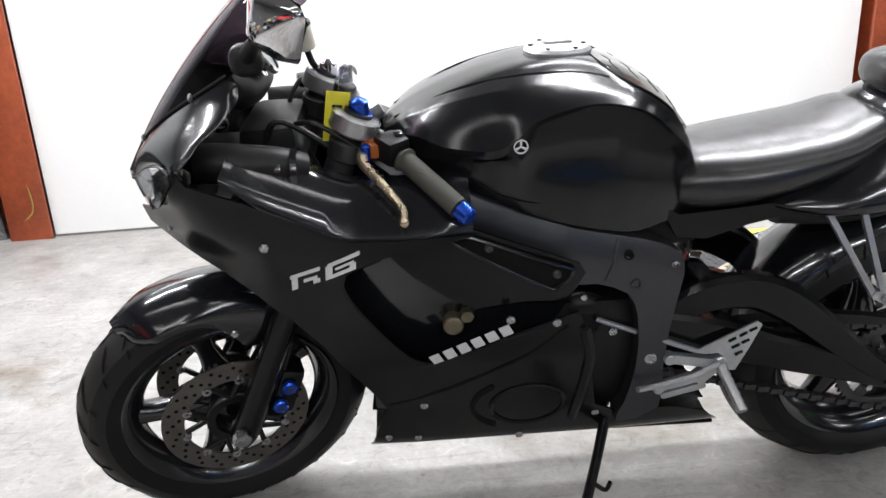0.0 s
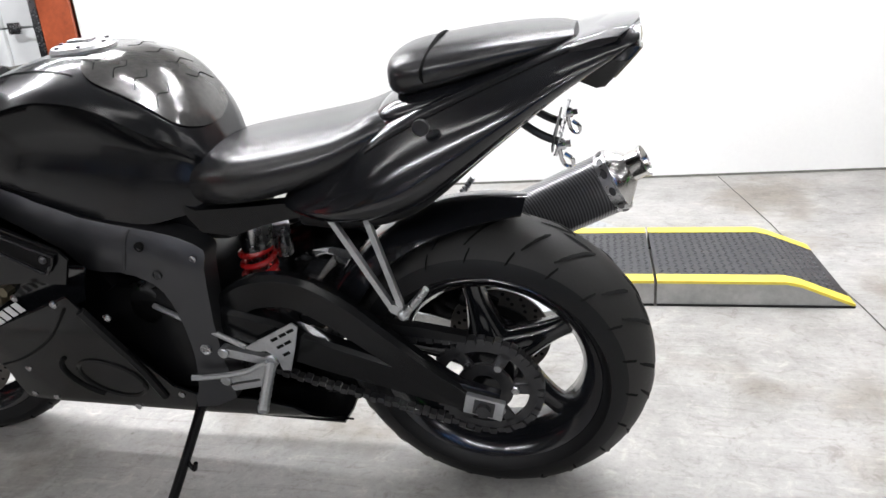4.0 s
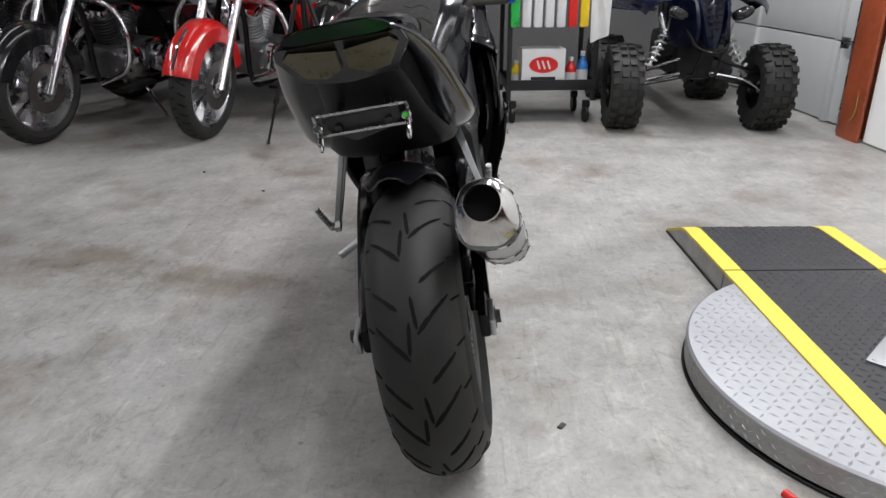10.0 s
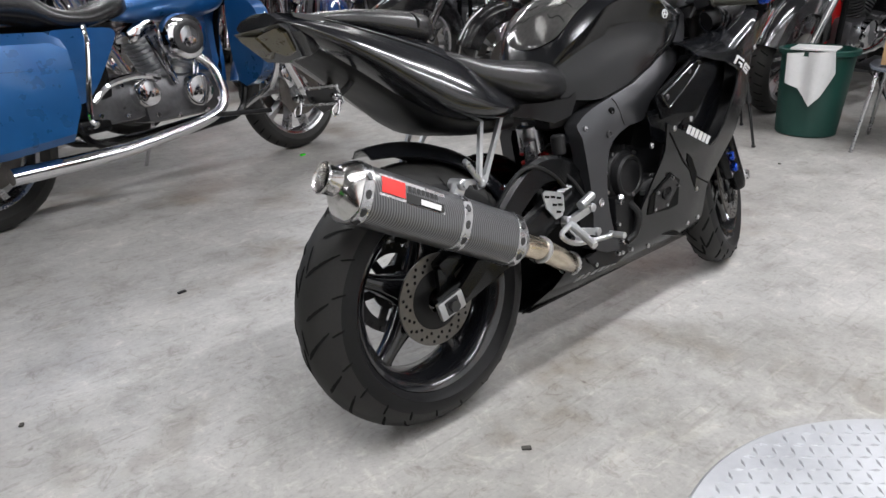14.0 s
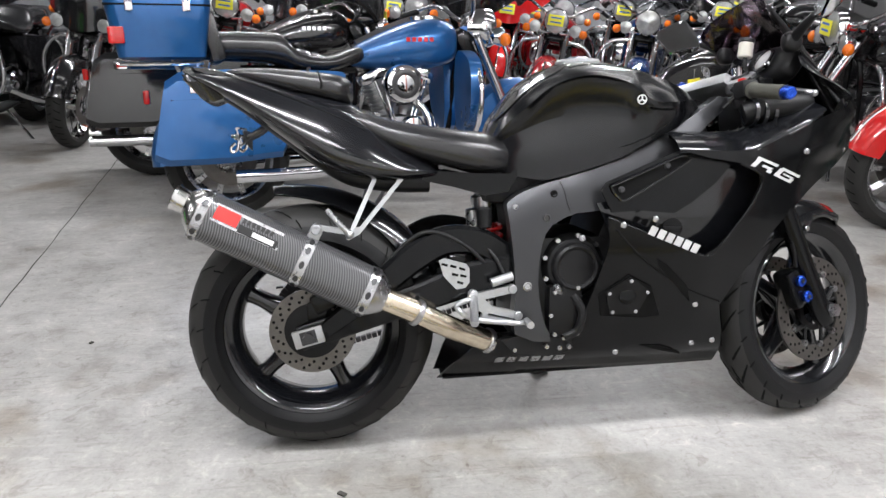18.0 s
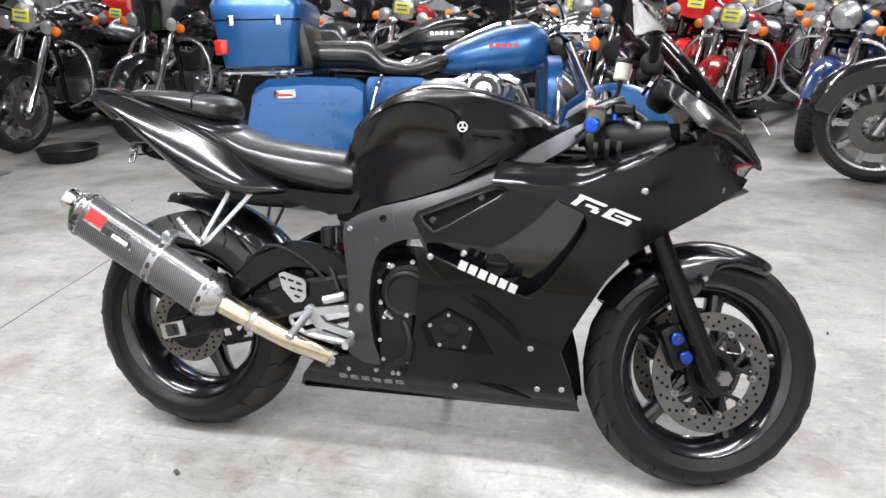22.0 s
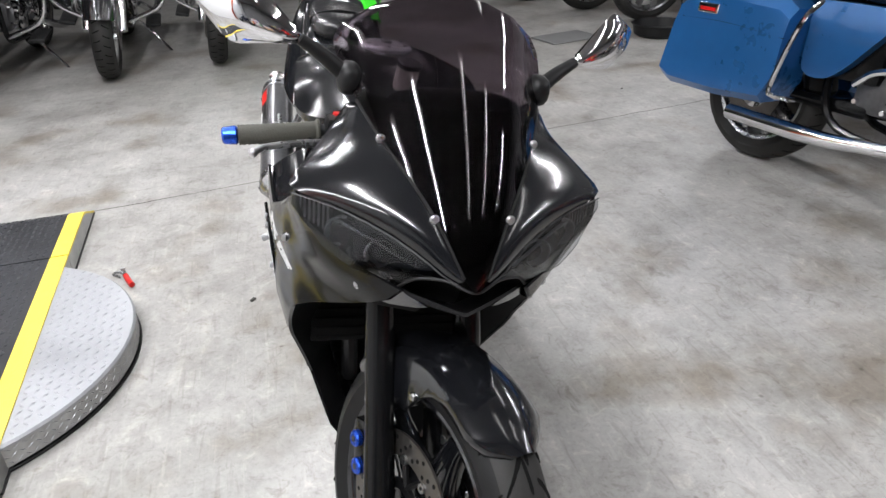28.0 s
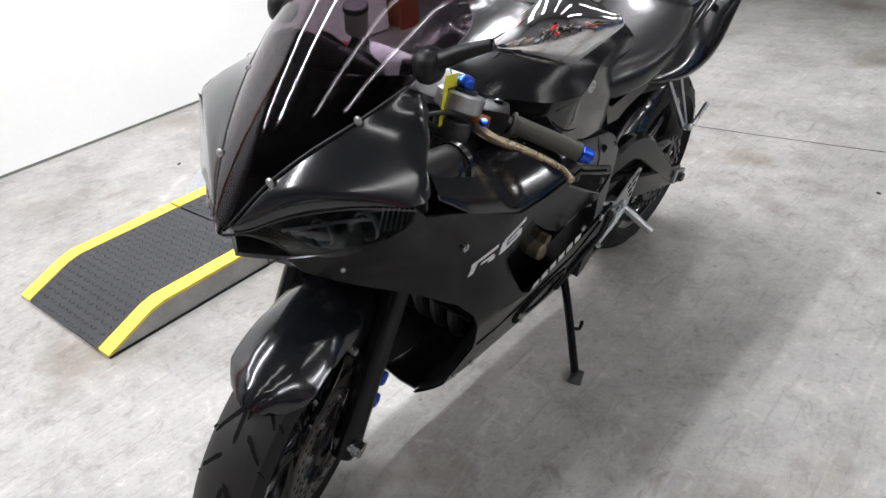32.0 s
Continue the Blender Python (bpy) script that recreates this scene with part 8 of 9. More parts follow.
def spot(fx, fy, turn, lean=7.0, k=1.1):
    """The pose that puts the front wheel over (fx, fy)."""
    a = radians(turn)
    return pose(fx + 0.82 * k * math.cos(a), fy + 0.82 * k * math.sin(a), 0.0, 0, 0, turn) @ Matrix.Rotation(radians(lean), 4, "X") @ Matrix.Scale(k, 4)


blue1 = cruiser("metallic blue touring motorcycle with saddlebags and hard top case", BLUE_P, ROWG, lowers=True, top_case=True)
blue1.matrix_basis = spot(-0.39, -2.57, 12, 6, 1.0) @ Matrix.Scale(1.07, 4)
black3 = cruiser("black touring motorcycle with fairing, parked behind the blue one", BLACK_P, ROWG, fairing=True, card=PRICE_YELLOW)
black3.matrix_basis = spot(0.15, -3.65, 10)
red1 = cruiser("bright red touring motorcycle with fairing and price card", RED_P, ROWG, fairing=True, card=PRICE_YELLOW)
red1.matrix_basis = spot(-2.42, -1.68, 172)
black1 = cruiser("black touring motorcycle with chrome trim and price card", BLACK_P, ROWG, card=PRICE_YELLOW)
black1.matrix_basis = spot(-2.30, -2.71, 168)
black2 = cruiser("black cruiser motorcycle with batwing fairing", BLACK_P, ROWG, fairing=True, wire=True)
black2.matrix_basis = spot(2.85, -4.45, -95)
dred = cruiser("dark red cruiser motorcycle with laced chrome wheel", DARK_RED_P, ROWG, bags=False, wire=True, card=PRICE_YELLOW)
dred.matrix_basis = spot(-1.15, -4.75, -112)
white1 = cruiser("white and chrome touring motorcycle", WHITE_P, ROWG, shield=True)
white1.matrix_basis = spot(4.62, 0.45, 0)
dblue = cruiser("deep blue cruiser motorcycle with laced wheel", DEEP_BLUE_P, ROWG, wire=True, bags=False, shield=True)
dblue.matrix_basis = spot(-1.95, -4.55, -112)
for src, fx, fy, tn in ((black1, -2.22, -3.5, 160), (black2, 3.82, -4.12, -92), (black1, 4.72, -3.62, -88), (black2, 5.5, -3.38, -88), (dred, 6.35, -3.05, -85), (black1, 7.2, -2.85, -85),
                        (black1, 4.52, 1.28, 4), (black2, 4.22, 2.15, 0), (black1, 3.98, 2.98, -2), (dblue, 0.05, -5.35, -100), (black2, 0.95, -5.75, -95), (dred, 1.85, -5.45, -92),
                        (black2, -2.95, -4.75, 150), (black2, -0.35, -4.85, -103), (red1, -1.0, -6.1, -106), (black1, -2.35, -6.2, -112), (white1, -1.75, -6.5, -108), (black2, 1.35, -6.55, -92), (red1, 5.3, -5.6, -90), (white1, 3.4, -6.3, -90), (black2, -0.5, -6.4, -100), (black1, -3.35, -5.9, -120), (black1, -3.45, -1.05, 178),
                        (dblue, 2.2, -6.6, -90), (black2, 4.4, -6.2, -90), (dblue, -2.9, -6.9, -110), (black1, 6.2, -5.9, -90),
                        (black2, -3.9, -7.4, -100), (dred, -1.7, -7.5, -95), (black2, -0.7, -7.6, -95), (black2, 0.4, -7.3, -92), (black1, 1.3, -7.6, -90), (black2, 3.0, -7.6, -90), (dblue, 4.9, -7.5, -90), (black2, 5.8, -7.4, -90), (black1, 0.2, -6.35, -95), (black2, 7.0, -6.9, -88)):
    copy_thing(src, spot(fx, fy, tn))

# ---- lime green sport bike on the far side ----
gs = thing("green_sport_motorcycle", "lime green sport motorcycle parked far across the floor", "motorcycle", m=spot(3.41, -0.59, 8, 7.0, 1.0))
gF, gR = (-0.70, 0, 0.30), (0.70, 0, 0.31)
moto_wheel(gs, "front_wheel", gF, 0.30, 0.12, 5, BLACK_P, "black front wheel with green stripe", grn=GREEN_P)
moto_wheel(gs, "rear_wheel", gR, 0.315, 0.17, 5, BLACK_P, "black rear wheel with green stripe", grn=GREEN_P)
part("front_fender", arc_fender(gF, 0.32, 150, 40, 0.07, 0.06), GREEN_P, gs, "lime green front fender")
for s in (-1, 1):
    bm = B()
    tube(bm, [(-0.70, s * 0.09, 0.29), (-0.58, s * 0.09, 0.55), (-0.44, s * 0.09, 0.88)], 0.025, n=10, smooth=2)
    part("fork_leg", bm, BLACK_SATIN, gs)
    bm = B()
    sheet(bm, [(-0.20, 0.80), (-0.60, 0.86), (-0.74, 0.80), (-0.60, 0.66), (-0.45, 0.50), (-0.36, 0.30), (0.2, 0.24), (0.1, 0.45), (-0.1, 0.62)], lambda x, z: (x, s * fair_w(x, z) * 0.95, z), 0.006, 0.04, (0, -s, 0))
    part("side_fairing", bm, GREEN_P, gs, "lime green side fairing")
    bm = B()
    sheet(bm, [(s * 0.02, 0.80), (s * 0.05, 0.92), (s * 0.14, 1.0), (s * 0.24, 0.88), (s * 0.2, 0.80), (s * 0.1, 0.76)], lambda y, z: nose(y, z), 0.006, 0.03, (1, 0, 0))
    part("upper_cowl", bm, GREEN_P, gs)
    bm = B()
    sheet(bm, [(s * 0.03, 0.80), (s * 0.1, 0.84), (s * 0.2, 0.86), (s * 0.19, 0.81), (s * 0.1, 0.77)], lambda y, z: nose(y, z, 0.004), 0.004, 0.03, (1, 0, 0))
    part("headlight", bm, LAMP_GLASS, gs)
bm = B()
blob(bm, (0.0, 0, 0.88), (0.26, 0.17, 0.11), n=20, p=2.6)
part("fuel_tank", bm, GREEN_P, gs, "lime green fuel tank")
bm = B()
blob(bm, (0.42, 0, 0.82), (0.24, 0.12, 0.05), n=16, p=2.6)
part("seat", bm, VINYL, gs)
bm = B()
blob(bm, (0.75, 0, 0.90), (0.26, 0.10, 0.06), n=16, p=2.6, rot=(0, -15, 0))
part("tail_cowl", bm, GREEN_P, gs)
bm = B()
box(bm, (0.0, 0, 0.48), (0.5, 0.3, 0.45), bev=0.06)
box(bm, (0.45, 0, 0.40), (0.5, 0.2, 0.1), bev=0.03)
part("engine", bm, ENGINE_BLACK, gs)
bm = B()
sheet(bm, [(0.0, 0.9), (0.12, 0.98), (0.15, 1.05), (0.1, 1.12), (0, 1.14), (-0.1, 1.12), (-0.15, 1.05), (-0.12, 0.98)], lambda y, z: nose(y, z, 0.005), 0.003, 0.03, (1, 0, 0))
part("windscreen", bm, SMOKE, gs)

# ---- sport quad ----
qd = thing("sport_quad", "dark blue sport quad with knobbly tyres by the garage door", "quad bike", m=pose(-3.34, 1.575, 0, 0, 0, 178))
QBLUE = mat("quad_blue", (0.0025, 0.004, 0.014), 0.25, var=0.2, scale=3, spec=0.25)
for x, y, r, w in ((-0.58, -0.475, 0.275, 0.20), (-0.58, 0.475, 0.275, 0.20), (0.62, -0.42, 0.25, 0.26), (0.62, 0.42, 0.25, 0.26)):
    bm = B()
    c = (x, y, r)
    prof = [(r * 0.52, -w * 0.42), (r * 0.62, -w * 0.5), (r * 0.9, -w * 0.5), (r * 0.965, -w * 0.38), (r * 0.975, 0), (r * 0.965, w * 0.38), (r * 0.9, w * 0.5), (r * 0.62, w * 0.5), (r * 0.52, w * 0.42)]
    revolve(bm, prof, c, 40)
    wh = part("wheel", bm, TYRE, qd, "knobbly off-road tyre")
    bm = B()
    for k in range(22):
        a = 2 * math.pi * k / 22
        for row in (-0.40, -0.13, 0.13, 0.40):
            aa = a + (0.14 if abs(row) < 0.2 else 0)
            rad = r * (0.985 if abs(row) < 0.3 else 0.955)
            box(bm, (x + rad * math.cos(aa), y + row * w, r + rad * math.sin(aa)), (0.024, w * 0.2, 0.036), (0, -math.degrees(aa), 0))
    tagged(part("tread", bm, TYRE, wh), kind="stuff")
    bm = B()
    revolve(bm, [(r * 0.54, -w * 0.4), (r * 0.50, -w * 0.3), (r * 0.3, 0.0), (0.05, 0.01), (0.0, 0.01)], c, 28)
    revolve(bm, [(r * 0.54, w * 0.4), (r * 0.50, w * 0.3), (r * 0.3, 0.02)], c, 28)
    part("rim", bm, BLACK_SATIN, wh, "black steel rim")
    bm = B()
    cyl(bm, (x, y - 0.05, r), (x, y + 0.05, r), 0.04, n=14)
    part("hub", bm, STEEL, wh)
for s in (-1, 1):
    for z0, z1 in ((0.28, 0.34), (0.36, 0.46)):
        for dx in (-0.1, 0.1):
            bm = B()
            cyl(bm, (-0.58 + dx * 0.2, s * 0.42, z0), (-0.52 + dx, s * 0.12, z1), 0.012, n=8)
            part("control_arm", bm, BLACK_SATIN, qd)
    bm = B()
    cyl(bm, (-0.56, s * 0.34, 0.34), (-0.46, s * 0.16, 0.68), 0.02, n=12)
    shq = part("front_shock", bm, STEEL, qd, "silver coil-over shock")
    bm = B()
    p0, p1 = Vector((-0.56, s * 0.34, 0.34)), Vector((-0.46, s * 0.16, 0.68))
    u, w_, d = frame_of(p1 - p0)
    tube(bm, [tuple(p0.lerp(p1, 0.1 + 0.75 * t) + (u * math.cos(t * 44) + w_ * math.sin(t * 44)) * 0.034) for t in np.linspace(0, 1, 70)], 0.007, n=6, smooth=0)
    part("spring", bm, WHITE_DECAL, shq, "pale coil spring")
    bm = B()
    rings = []
    for k in range(15):
        t = k / 14
        a = radians(120 - 62 * t)
        yc, hw = 0.31 + 0.05 * t, 0.05 + 0.055 * math.sin(math.pi * (0.1 + 0.85 * t))
        sec = [(-1.15, 0.03), (-0.6, 0.035), (0.0, 0.018), (0.6, -0.012), (1.0, -0.06), (1.0, -0.072), (0.6, -0.02), (0.0, 0.008), (-0.6, 0.025), (-1.15, 0.02)]
        rings.append([(-0.46 + (0.46 + v) * math.cos(a), s * (yc + u * hw), 0.40 + (0.46 + v) * math.sin(a)) for u, v in sec])
    loft(bm, rings)
    part("front_fender", bm, QBLUE, qd, "dark blue plastic fender", 50)
    bm = B()
    sheet(bm, cr([(-0.86, 0.60), (-0.80, 0.80), (-0.60, 0.92), (-0.34, 0.94), (-0.20, 0.84), (-0.24, 0.66), (-0.42, 0.58), (-0.66, 0.54)], 3, True), lambda x, z: (x, s * (0.20 - 0.28 * max(0.0, -0.5 - x) - 0.10 * max(0.0, z - 0.7)), z), 0.02, 0.05, (0, -s, 0))
    part("side_panel", bm, QBLUE, qd, "dark blue side panel")
    bm = B()
    for k in range(3):
        box(bm, (-0.44 + 0.09 * k, s * 0.205, 0.74), (0.05, 0.008, 0.14), (0, 28, 0), bev=0.003)
    part("vent", bm, BLACK_PLASTIC, qd)
    bm = B()
    cyl(bm, (-0.50, s * 0.20, 0.60), (-0.44, s * 0.24, 0.74), 0.022, n=12, bev=0.004)
    part("shock_reservoir", bm, STEEL, shq)
    bm = B()
    cyl(bm, (-0.30, s * 0.30, 1.13), (-0.26, s * 0.42, 1.125), 0.019, n=12, bev=0.003)
    part("grip", bm, BLACK_PLASTIC, qd)
    bm = B()
    tube(bm, [(-0.36, s * 0.24, 1.12), (-0.40, s * 0.32, 1.12), (-0.38, s * 0.42, 1.11)], 0.006, n=6)
    part("lever", bm, STEEL, qd)
    bm = B()
    tube(bm, [(-0.62, s * 0.42, 0.27), (-0.60, s * 0.30, 0.33), (-0.56, s * 0.10, 0.36)], 0.009, n=8)
    part("tie_rod", bm, STEEL, qd)
    bm = B()
    sheet(bm, cr([(0.2, 0.14), (0.35, 0.46), (0.7, 0.52), (0.9, 0.40), (0.92, 0.14), (0.5, 0.12)], 3, True), lambda x, y: (x, s * y, 0.72 + 0.10 * (x - 0.2)), 0.006, 0.06, (0, 0, -1))
    part("rear_fender", bm, QBLUE, qd, "dark blue rear fender")
    bm = B()
    blob(bm, (-0.765, s * 0.195, 0.755), (0.05, 0.070, 0.036), n=14, p=2.4, rot=(s * 24, 0, 0))
    hq = part("headlight", bm, BLACK_GLOSS, qd, "slanted headlight")
    bm = B()
    blob(bm, (-0.79, s * 0.19, 0.757), (0.034, 0.050, 0.022), n=12, p=2.4, rot=(s * 24, 0, 0))
    part("lens", bm, LAMP_BACK, hq)
    bm = B()
    tube(bm, [(-0.32, 0, 1.06), (-0.32, s * 0.15, 1.12), (-0.28, s * 0.38, 1.12)], 0.012, n=8)
    part("handlebar", bm, BLACK_SATIN, qd)
bm = B()
rings = []
for z, x, hw, dp in ((0.555, -0.90, 0.035, 0.05), (0.64, -0.89, 0.07, 0.10), (0.76, -0.84, 0.105, 0.14), (0.88, -0.77, 0.135, 0.16), (0.97, -0.66, 0.145, 0.18), (1.02, -0.54, 0.11, 0.16)):
    rings.append([(x, 0.0, z), (x + dp * 0.18, hw * 0.6, z), (x + dp * 0.55, hw, z), (x + dp, hw * 0.9, z), (x + dp, -hw * 0.9, z), (x + dp * 0.55, -hw, z), (x + dp * 0.18, -hw * 0.6, z)])
loft(bm, rings)
nose_q = part("nose_cowl", bm, QBLUE, qd, "dark blue beak-shaped nose cowl", 25)
bm = B()
for z, x, hw in ((0.63, -0.905, 0.02), (0.67, -0.897, 0.03), (0.71, -0.884, 0.04), (0.75, -0.865, 0.05), (0.79, -0.845, 0.055), (0.83, -0.82, 0.06)):
    for sd in (-1, 1):
        box(bm, (x + 0.018, sd * hw * 0.5, z), (0.008, hw, 0.012), (0, 0, sd * 28))
part("grille", bm, BLACK_PLASTIC, nose_q)
bm = B()
tube(bm, [(-0.74, -0.13, 0.66), (-0.88, -0.09, 0.56), (-0.93, 0.0, 0.53), (-0.88, 0.09, 0.56), (-0.74, 0.13, 0.66)], 0.011, n=8)
tube(bm, [(-0.66, -0.08, 0.36), (-0.80, -0.07, 0.40), (-0.90, -0.06, 0.54)], 0.010, n=8)
tube(bm, [(-0.66, 0.08, 0.36), (-0.80, 0.07, 0.40), (-0.90, 0.06, 0.54)], 0.010, n=8)
part("bumper", bm, BLACK_SATIN, qd)
bm = B()
box(bm, (-0.1, 0, 0.45), (0.9, 0.26, 0.28), bev=0.06)
box(bm, (-0.3, 0, 0.75), (0.5, 0.22, 0.3), bev=0.08)
part("chassis", bm, ENGINE_BLACK, qd)
bm = B()
blob(bm, (-0.34, 0, 0.95), (0.20, 0.13, 0.10), n=18, p=2.6, rot=(0, 12, 0))
part("tank_cover", bm, QBLUE, qd, "dark blue tank cover")
bm = B()
box(bm, (-0.33, 0, 1.15), (0.05, 0.24, 0.05), bev=0.015)
part("crossbar_pad", bm, BLACK_PLASTIC, qd)
bm = B()
blob(bm, (0.2, 0, 0.84), (0.42, 0.15, 0.07), n=16, p=2.6)
part("seat", bm, VINYL, qd)

# ---- detailing cart ----
ct = thing("detailing_cart", "black two-shelf steel cart loaded with cleaning bottles", "cart", m=pose(-3.12, 0.60, 0, 0, 0, 4))
CARTB = mat("cart_black", (0.015, 0.015, 0.016), 0.45, metal=0.3, var=0.2, bump=0.1)
for z in (0.24, 0.84):
    bm = B()
    box(bm, (0, 0, z), (0.50, 0.62, 0.014), bev=0.003)
    for sx in (-1, 1):
        box(bm, (sx * 0.25, 0, z + 0.03), (0.012, 0.62, 0.07), bev=0.002)
    for sy in (-1, 1):
        box(bm, (0, sy * 0.31, z + 0.03), (0.50, 0.012, 0.07), bev=0.002)
    part("shelf", bm, CARTB, ct, "black steel tray shelf")
for sx in (-1, 1):
    for sy in (-1, 1):
        bm = B()
        box(bm, (sx * 0.235, sy * 0.295, 0.52), (0.03, 0.03, 0.72), bev=0.003)
        part("post", bm, CARTB, ct)
        bm = B()
        cyl(bm, (sx * 0.2, sy * 0.26 - 0.015, 0.06), (sx * 0.2, sy * 0.26 + 0.015, 0.06), 0.06, n=20, bev=0.006)
        box(bm, (sx * 0.2, sy * 0.26, 0.13), (0.05, 0.05, 0.05), bev=0.008)
        part("caster", bm, BLACK_PLASTIC, ct)


def bottle(x, y, z, h, r, m_, cap_m, lab, lean=0, trig=False, hang=False):
    bt = thing("spray_bottle" if trig else "bottle", lab, "bottle", "bottles on the cart", pose(x, y, z, 0, 0, random.Random(int(x * 999 + y * 77)).uniform(0, 360)))
    bm = B()
    revolve(bm, [(0.0, 0.0), (r * 0.92, 0.0), (r, 0.01), (r, h * 0.55), (r * 0.85, h * 0.66), (r * 0.38, h * 0.80), (r * 0.36, h * 0.86)], (0, 0, 0), 20, axis="z")
    part("body", bm, m_, bt)
    bm = B()
    if trig:
        box(bm, (0.01, 0, h * 0.94), (0.075, 0.026, 0.035), bev=0.006)
        box(bm, (0.03, 0, h * 0.86), (0.012, 0.016, 0.05), (0, 20, 0), bev=0.003)
        cyl(bm, (0, 0, h * 0.84), (0, 0, h * 0.93), r * 0.42, n=14)
    else:
        cyl(bm, (0, 0, h * 0.85), (0, 0, h * 0.98), r * 0.42, n=14, bev=0.002)
    part("cap", bm, cap_m, bt)
    bm = B()
    revolve(bm, [(r + 0.0012, h * 0.16), (r + 0.0012, h * 0.48)], (0, 0, 0), 20, axis="z")
    part("label", bm, WHITE_DECAL, bt)
    return bt


YEL_L = mat("yellow_liquid_plastic", (0.7, 0.5, 0.02), 0.25, var=0.1)
GRN_L = mat("green_plastic", (0.02, 0.35, 0.06), 0.3, var=0.1)
BLU_L = mat("blue_plastic", (0.03, 0.18, 0.55), 0.3, var=0.1)
ra = random.Random(3)
top = 0.848
for k, (dx, dy) in enumerate([(-0.16 + 0.1 * i, -0.24 + 0.095 * j) for i in range(4) for j in range(6)]):
    q = Matrix.Translation((-3.12, 0.60, 0)) @ Matrix.Rotation(radians(4), 4, "Z") @ Vector((dx, dy, 0))
    m_ = (WHITE_DECAL, RED_PLASTIC, YEL_L, GRN_L, BLU_L, WHITE_DECAL, BLACK_PLASTIC)[ra.randrange(7)]
    bottle(q.x, q.y, top, ra.uniform(0.19, 0.28), ra.uniform(0.03, 0.042), m_, (WHITE_DECAL, RED_PLASTIC, BLACK_PLASTIC)[ra.randrange(3)], "small plastic bottle of cleaner on the cart", trig=k % 3 == 0)
# spray bottles hung along the front edge
for k, (m_, cm) in enumerate(((GRN_L, WHITE_DECAL), (WHITE_DECAL, WHITE_DECAL), (WHITE_DECAL, RED_PLASTIC), (WHITE_DECAL, RED_PLASTIC), (WHITE_DECAL, WHITE_DECAL), (RED_PLASTIC, RED_PLASTIC), (YEL_L, WHITE_DECAL))):
    b_ = thing("spray_bottle", "flat spray bottle hung on the cart's front edge", "bottle", "bottles on the cart", pose(-2.835, 0.35 + 0.076 * k, 0.66))
    bm = B()
    box(bm, (0, 0, 0.09), (0.05, 0.060, 0.19), bev=0.014)
    part("body", bm, m_, b_)
    bm = B()
    box(bm, (0.01, 0, 0.235), (0.07, 0.028, 0.035), bev=0.006)
    cyl(bm, (0, 0, 0.18), (0, 0, 0.22), 0.016, n=12)
    box(bm, (0.04, 0, 0.20), (0.012, 0.016, 0.05), bev=0.003)
    part("trigger", bm, cm, b_)
bx = thing("product_box", "white carton with a red printed oval on the lower shelf", "box", m=pose(-2.99, 0.55, 0.25, 0, 0, 4))
bm = B()
box(bm, (0, 0, 0.13), (0.22, 0.30, 0.26), bev=0.004)
part("carton", bm, WHITE_DECAL, bx)
bm = B()
t = [(0.10 * math.cos(a), 0.155 + 0.055 * math.sin(a)) for a in np.linspace(0, 2 * math.pi, 24, endpoint=False)]
sheet(bm, t, lambda y, z: (0.112, y, z), 0.001, 0.05, (-1, 0, 0))
part("printed_oval", bm, RED_PLASTIC, bx, "red printed oval")
bm = B()
for k in range(3):
    box(bm, (0.1135, -0.035 + 0.035 * k, 0.155), (0.001, 0.012, 0.06), (20, 0, 0))
part("oval_bars", bm, WHITE_DECAL, bx)
bm = B()
box(bm, (0.1125, 0, 0.06), (0.001, 0.17, 0.03))
part("text_bar", bm, BLACK_INK, bx)
for dy, m_, hh in ((-0.22, YEL_L, 0.18), (0.24, BLU_L, 0.24), (0.16, RED_PLASTIC, 0.2)):
    bottle(-3.0, 0.60 + dy, 0.248, hh, 0.04, m_, WHITE_DECAL, "plastic bottle on the lower shelf of the cart")
tw = thing("towel", "white shop towel hung over the cart's end", "towel", m=pose(-2.86, 0.92, 0))
bm = B()
sheet(bm, [(-0.06, 0.55), (0.06, 0.60), (0.07, 0.86), (-0.07, 0.88)], lambda y, z: (0.012 * math.sin(y * 70 + z * 8), y, z), 0.006, 0.015, (-1, 0, 0))
part("cloth", bm, WHITE_DECAL, tw)

# ---- chair with the carton ----
ch = thing("stacking_chair", "grey moulded stacking chair on a chrome frame, holding a carton", "chair", m=pose(-2.92, -0.05, 0, 0, 0, 10))
CHGREY = mat("grey_blue_plastic", (0.10, 0.115, 0.14), 0.45, var=0.15, bump=0.1)
bm = B()
sheet(bm, cr([(-0.22, -0.22), (0.20, -0.23), (0.23, 0.0), (0.20, 0.23), (-0.22, 0.22)], 3, True), lambda x, y: (x, y, 0.45 + 0.25 * y * y), 0.012, 0.04, (0, 0, -1))
part("seat", bm, CHGREY, ch)
bm = B()
sheet(bm, cr([(-0.20, 0.52), (-0.20, 0.84), (0, 0.88), (0.20, 0.84), (0.20, 0.52), (0, 0.50)], 3, True), lambda y, z: (-0.24 - 0.18 * (z - 0.5) + 0.4 * y * y, y, z), 0.01, 0.04, (-1, 0, 0))
part("backrest", bm, CHGREY, ch)
for sy in (-1, 1):
    for x0, x1 in ((0.17, 0.27), (-0.17, -0.25)):
        bm = B()
        tube(bm, [(x0 * 0.6, sy * 0.19, 0.445), (x0, sy * 0.20, 0.42), (x1, sy * 0.235, 0.0)], 0.011, n=10, smooth=3)
        part("leg", bm, STEEL, ch)
CARD = mat("brown_cardboard", (0.40, 0.25, 0.13), 0.75, var=0.08, scale=6, bump=0.1)
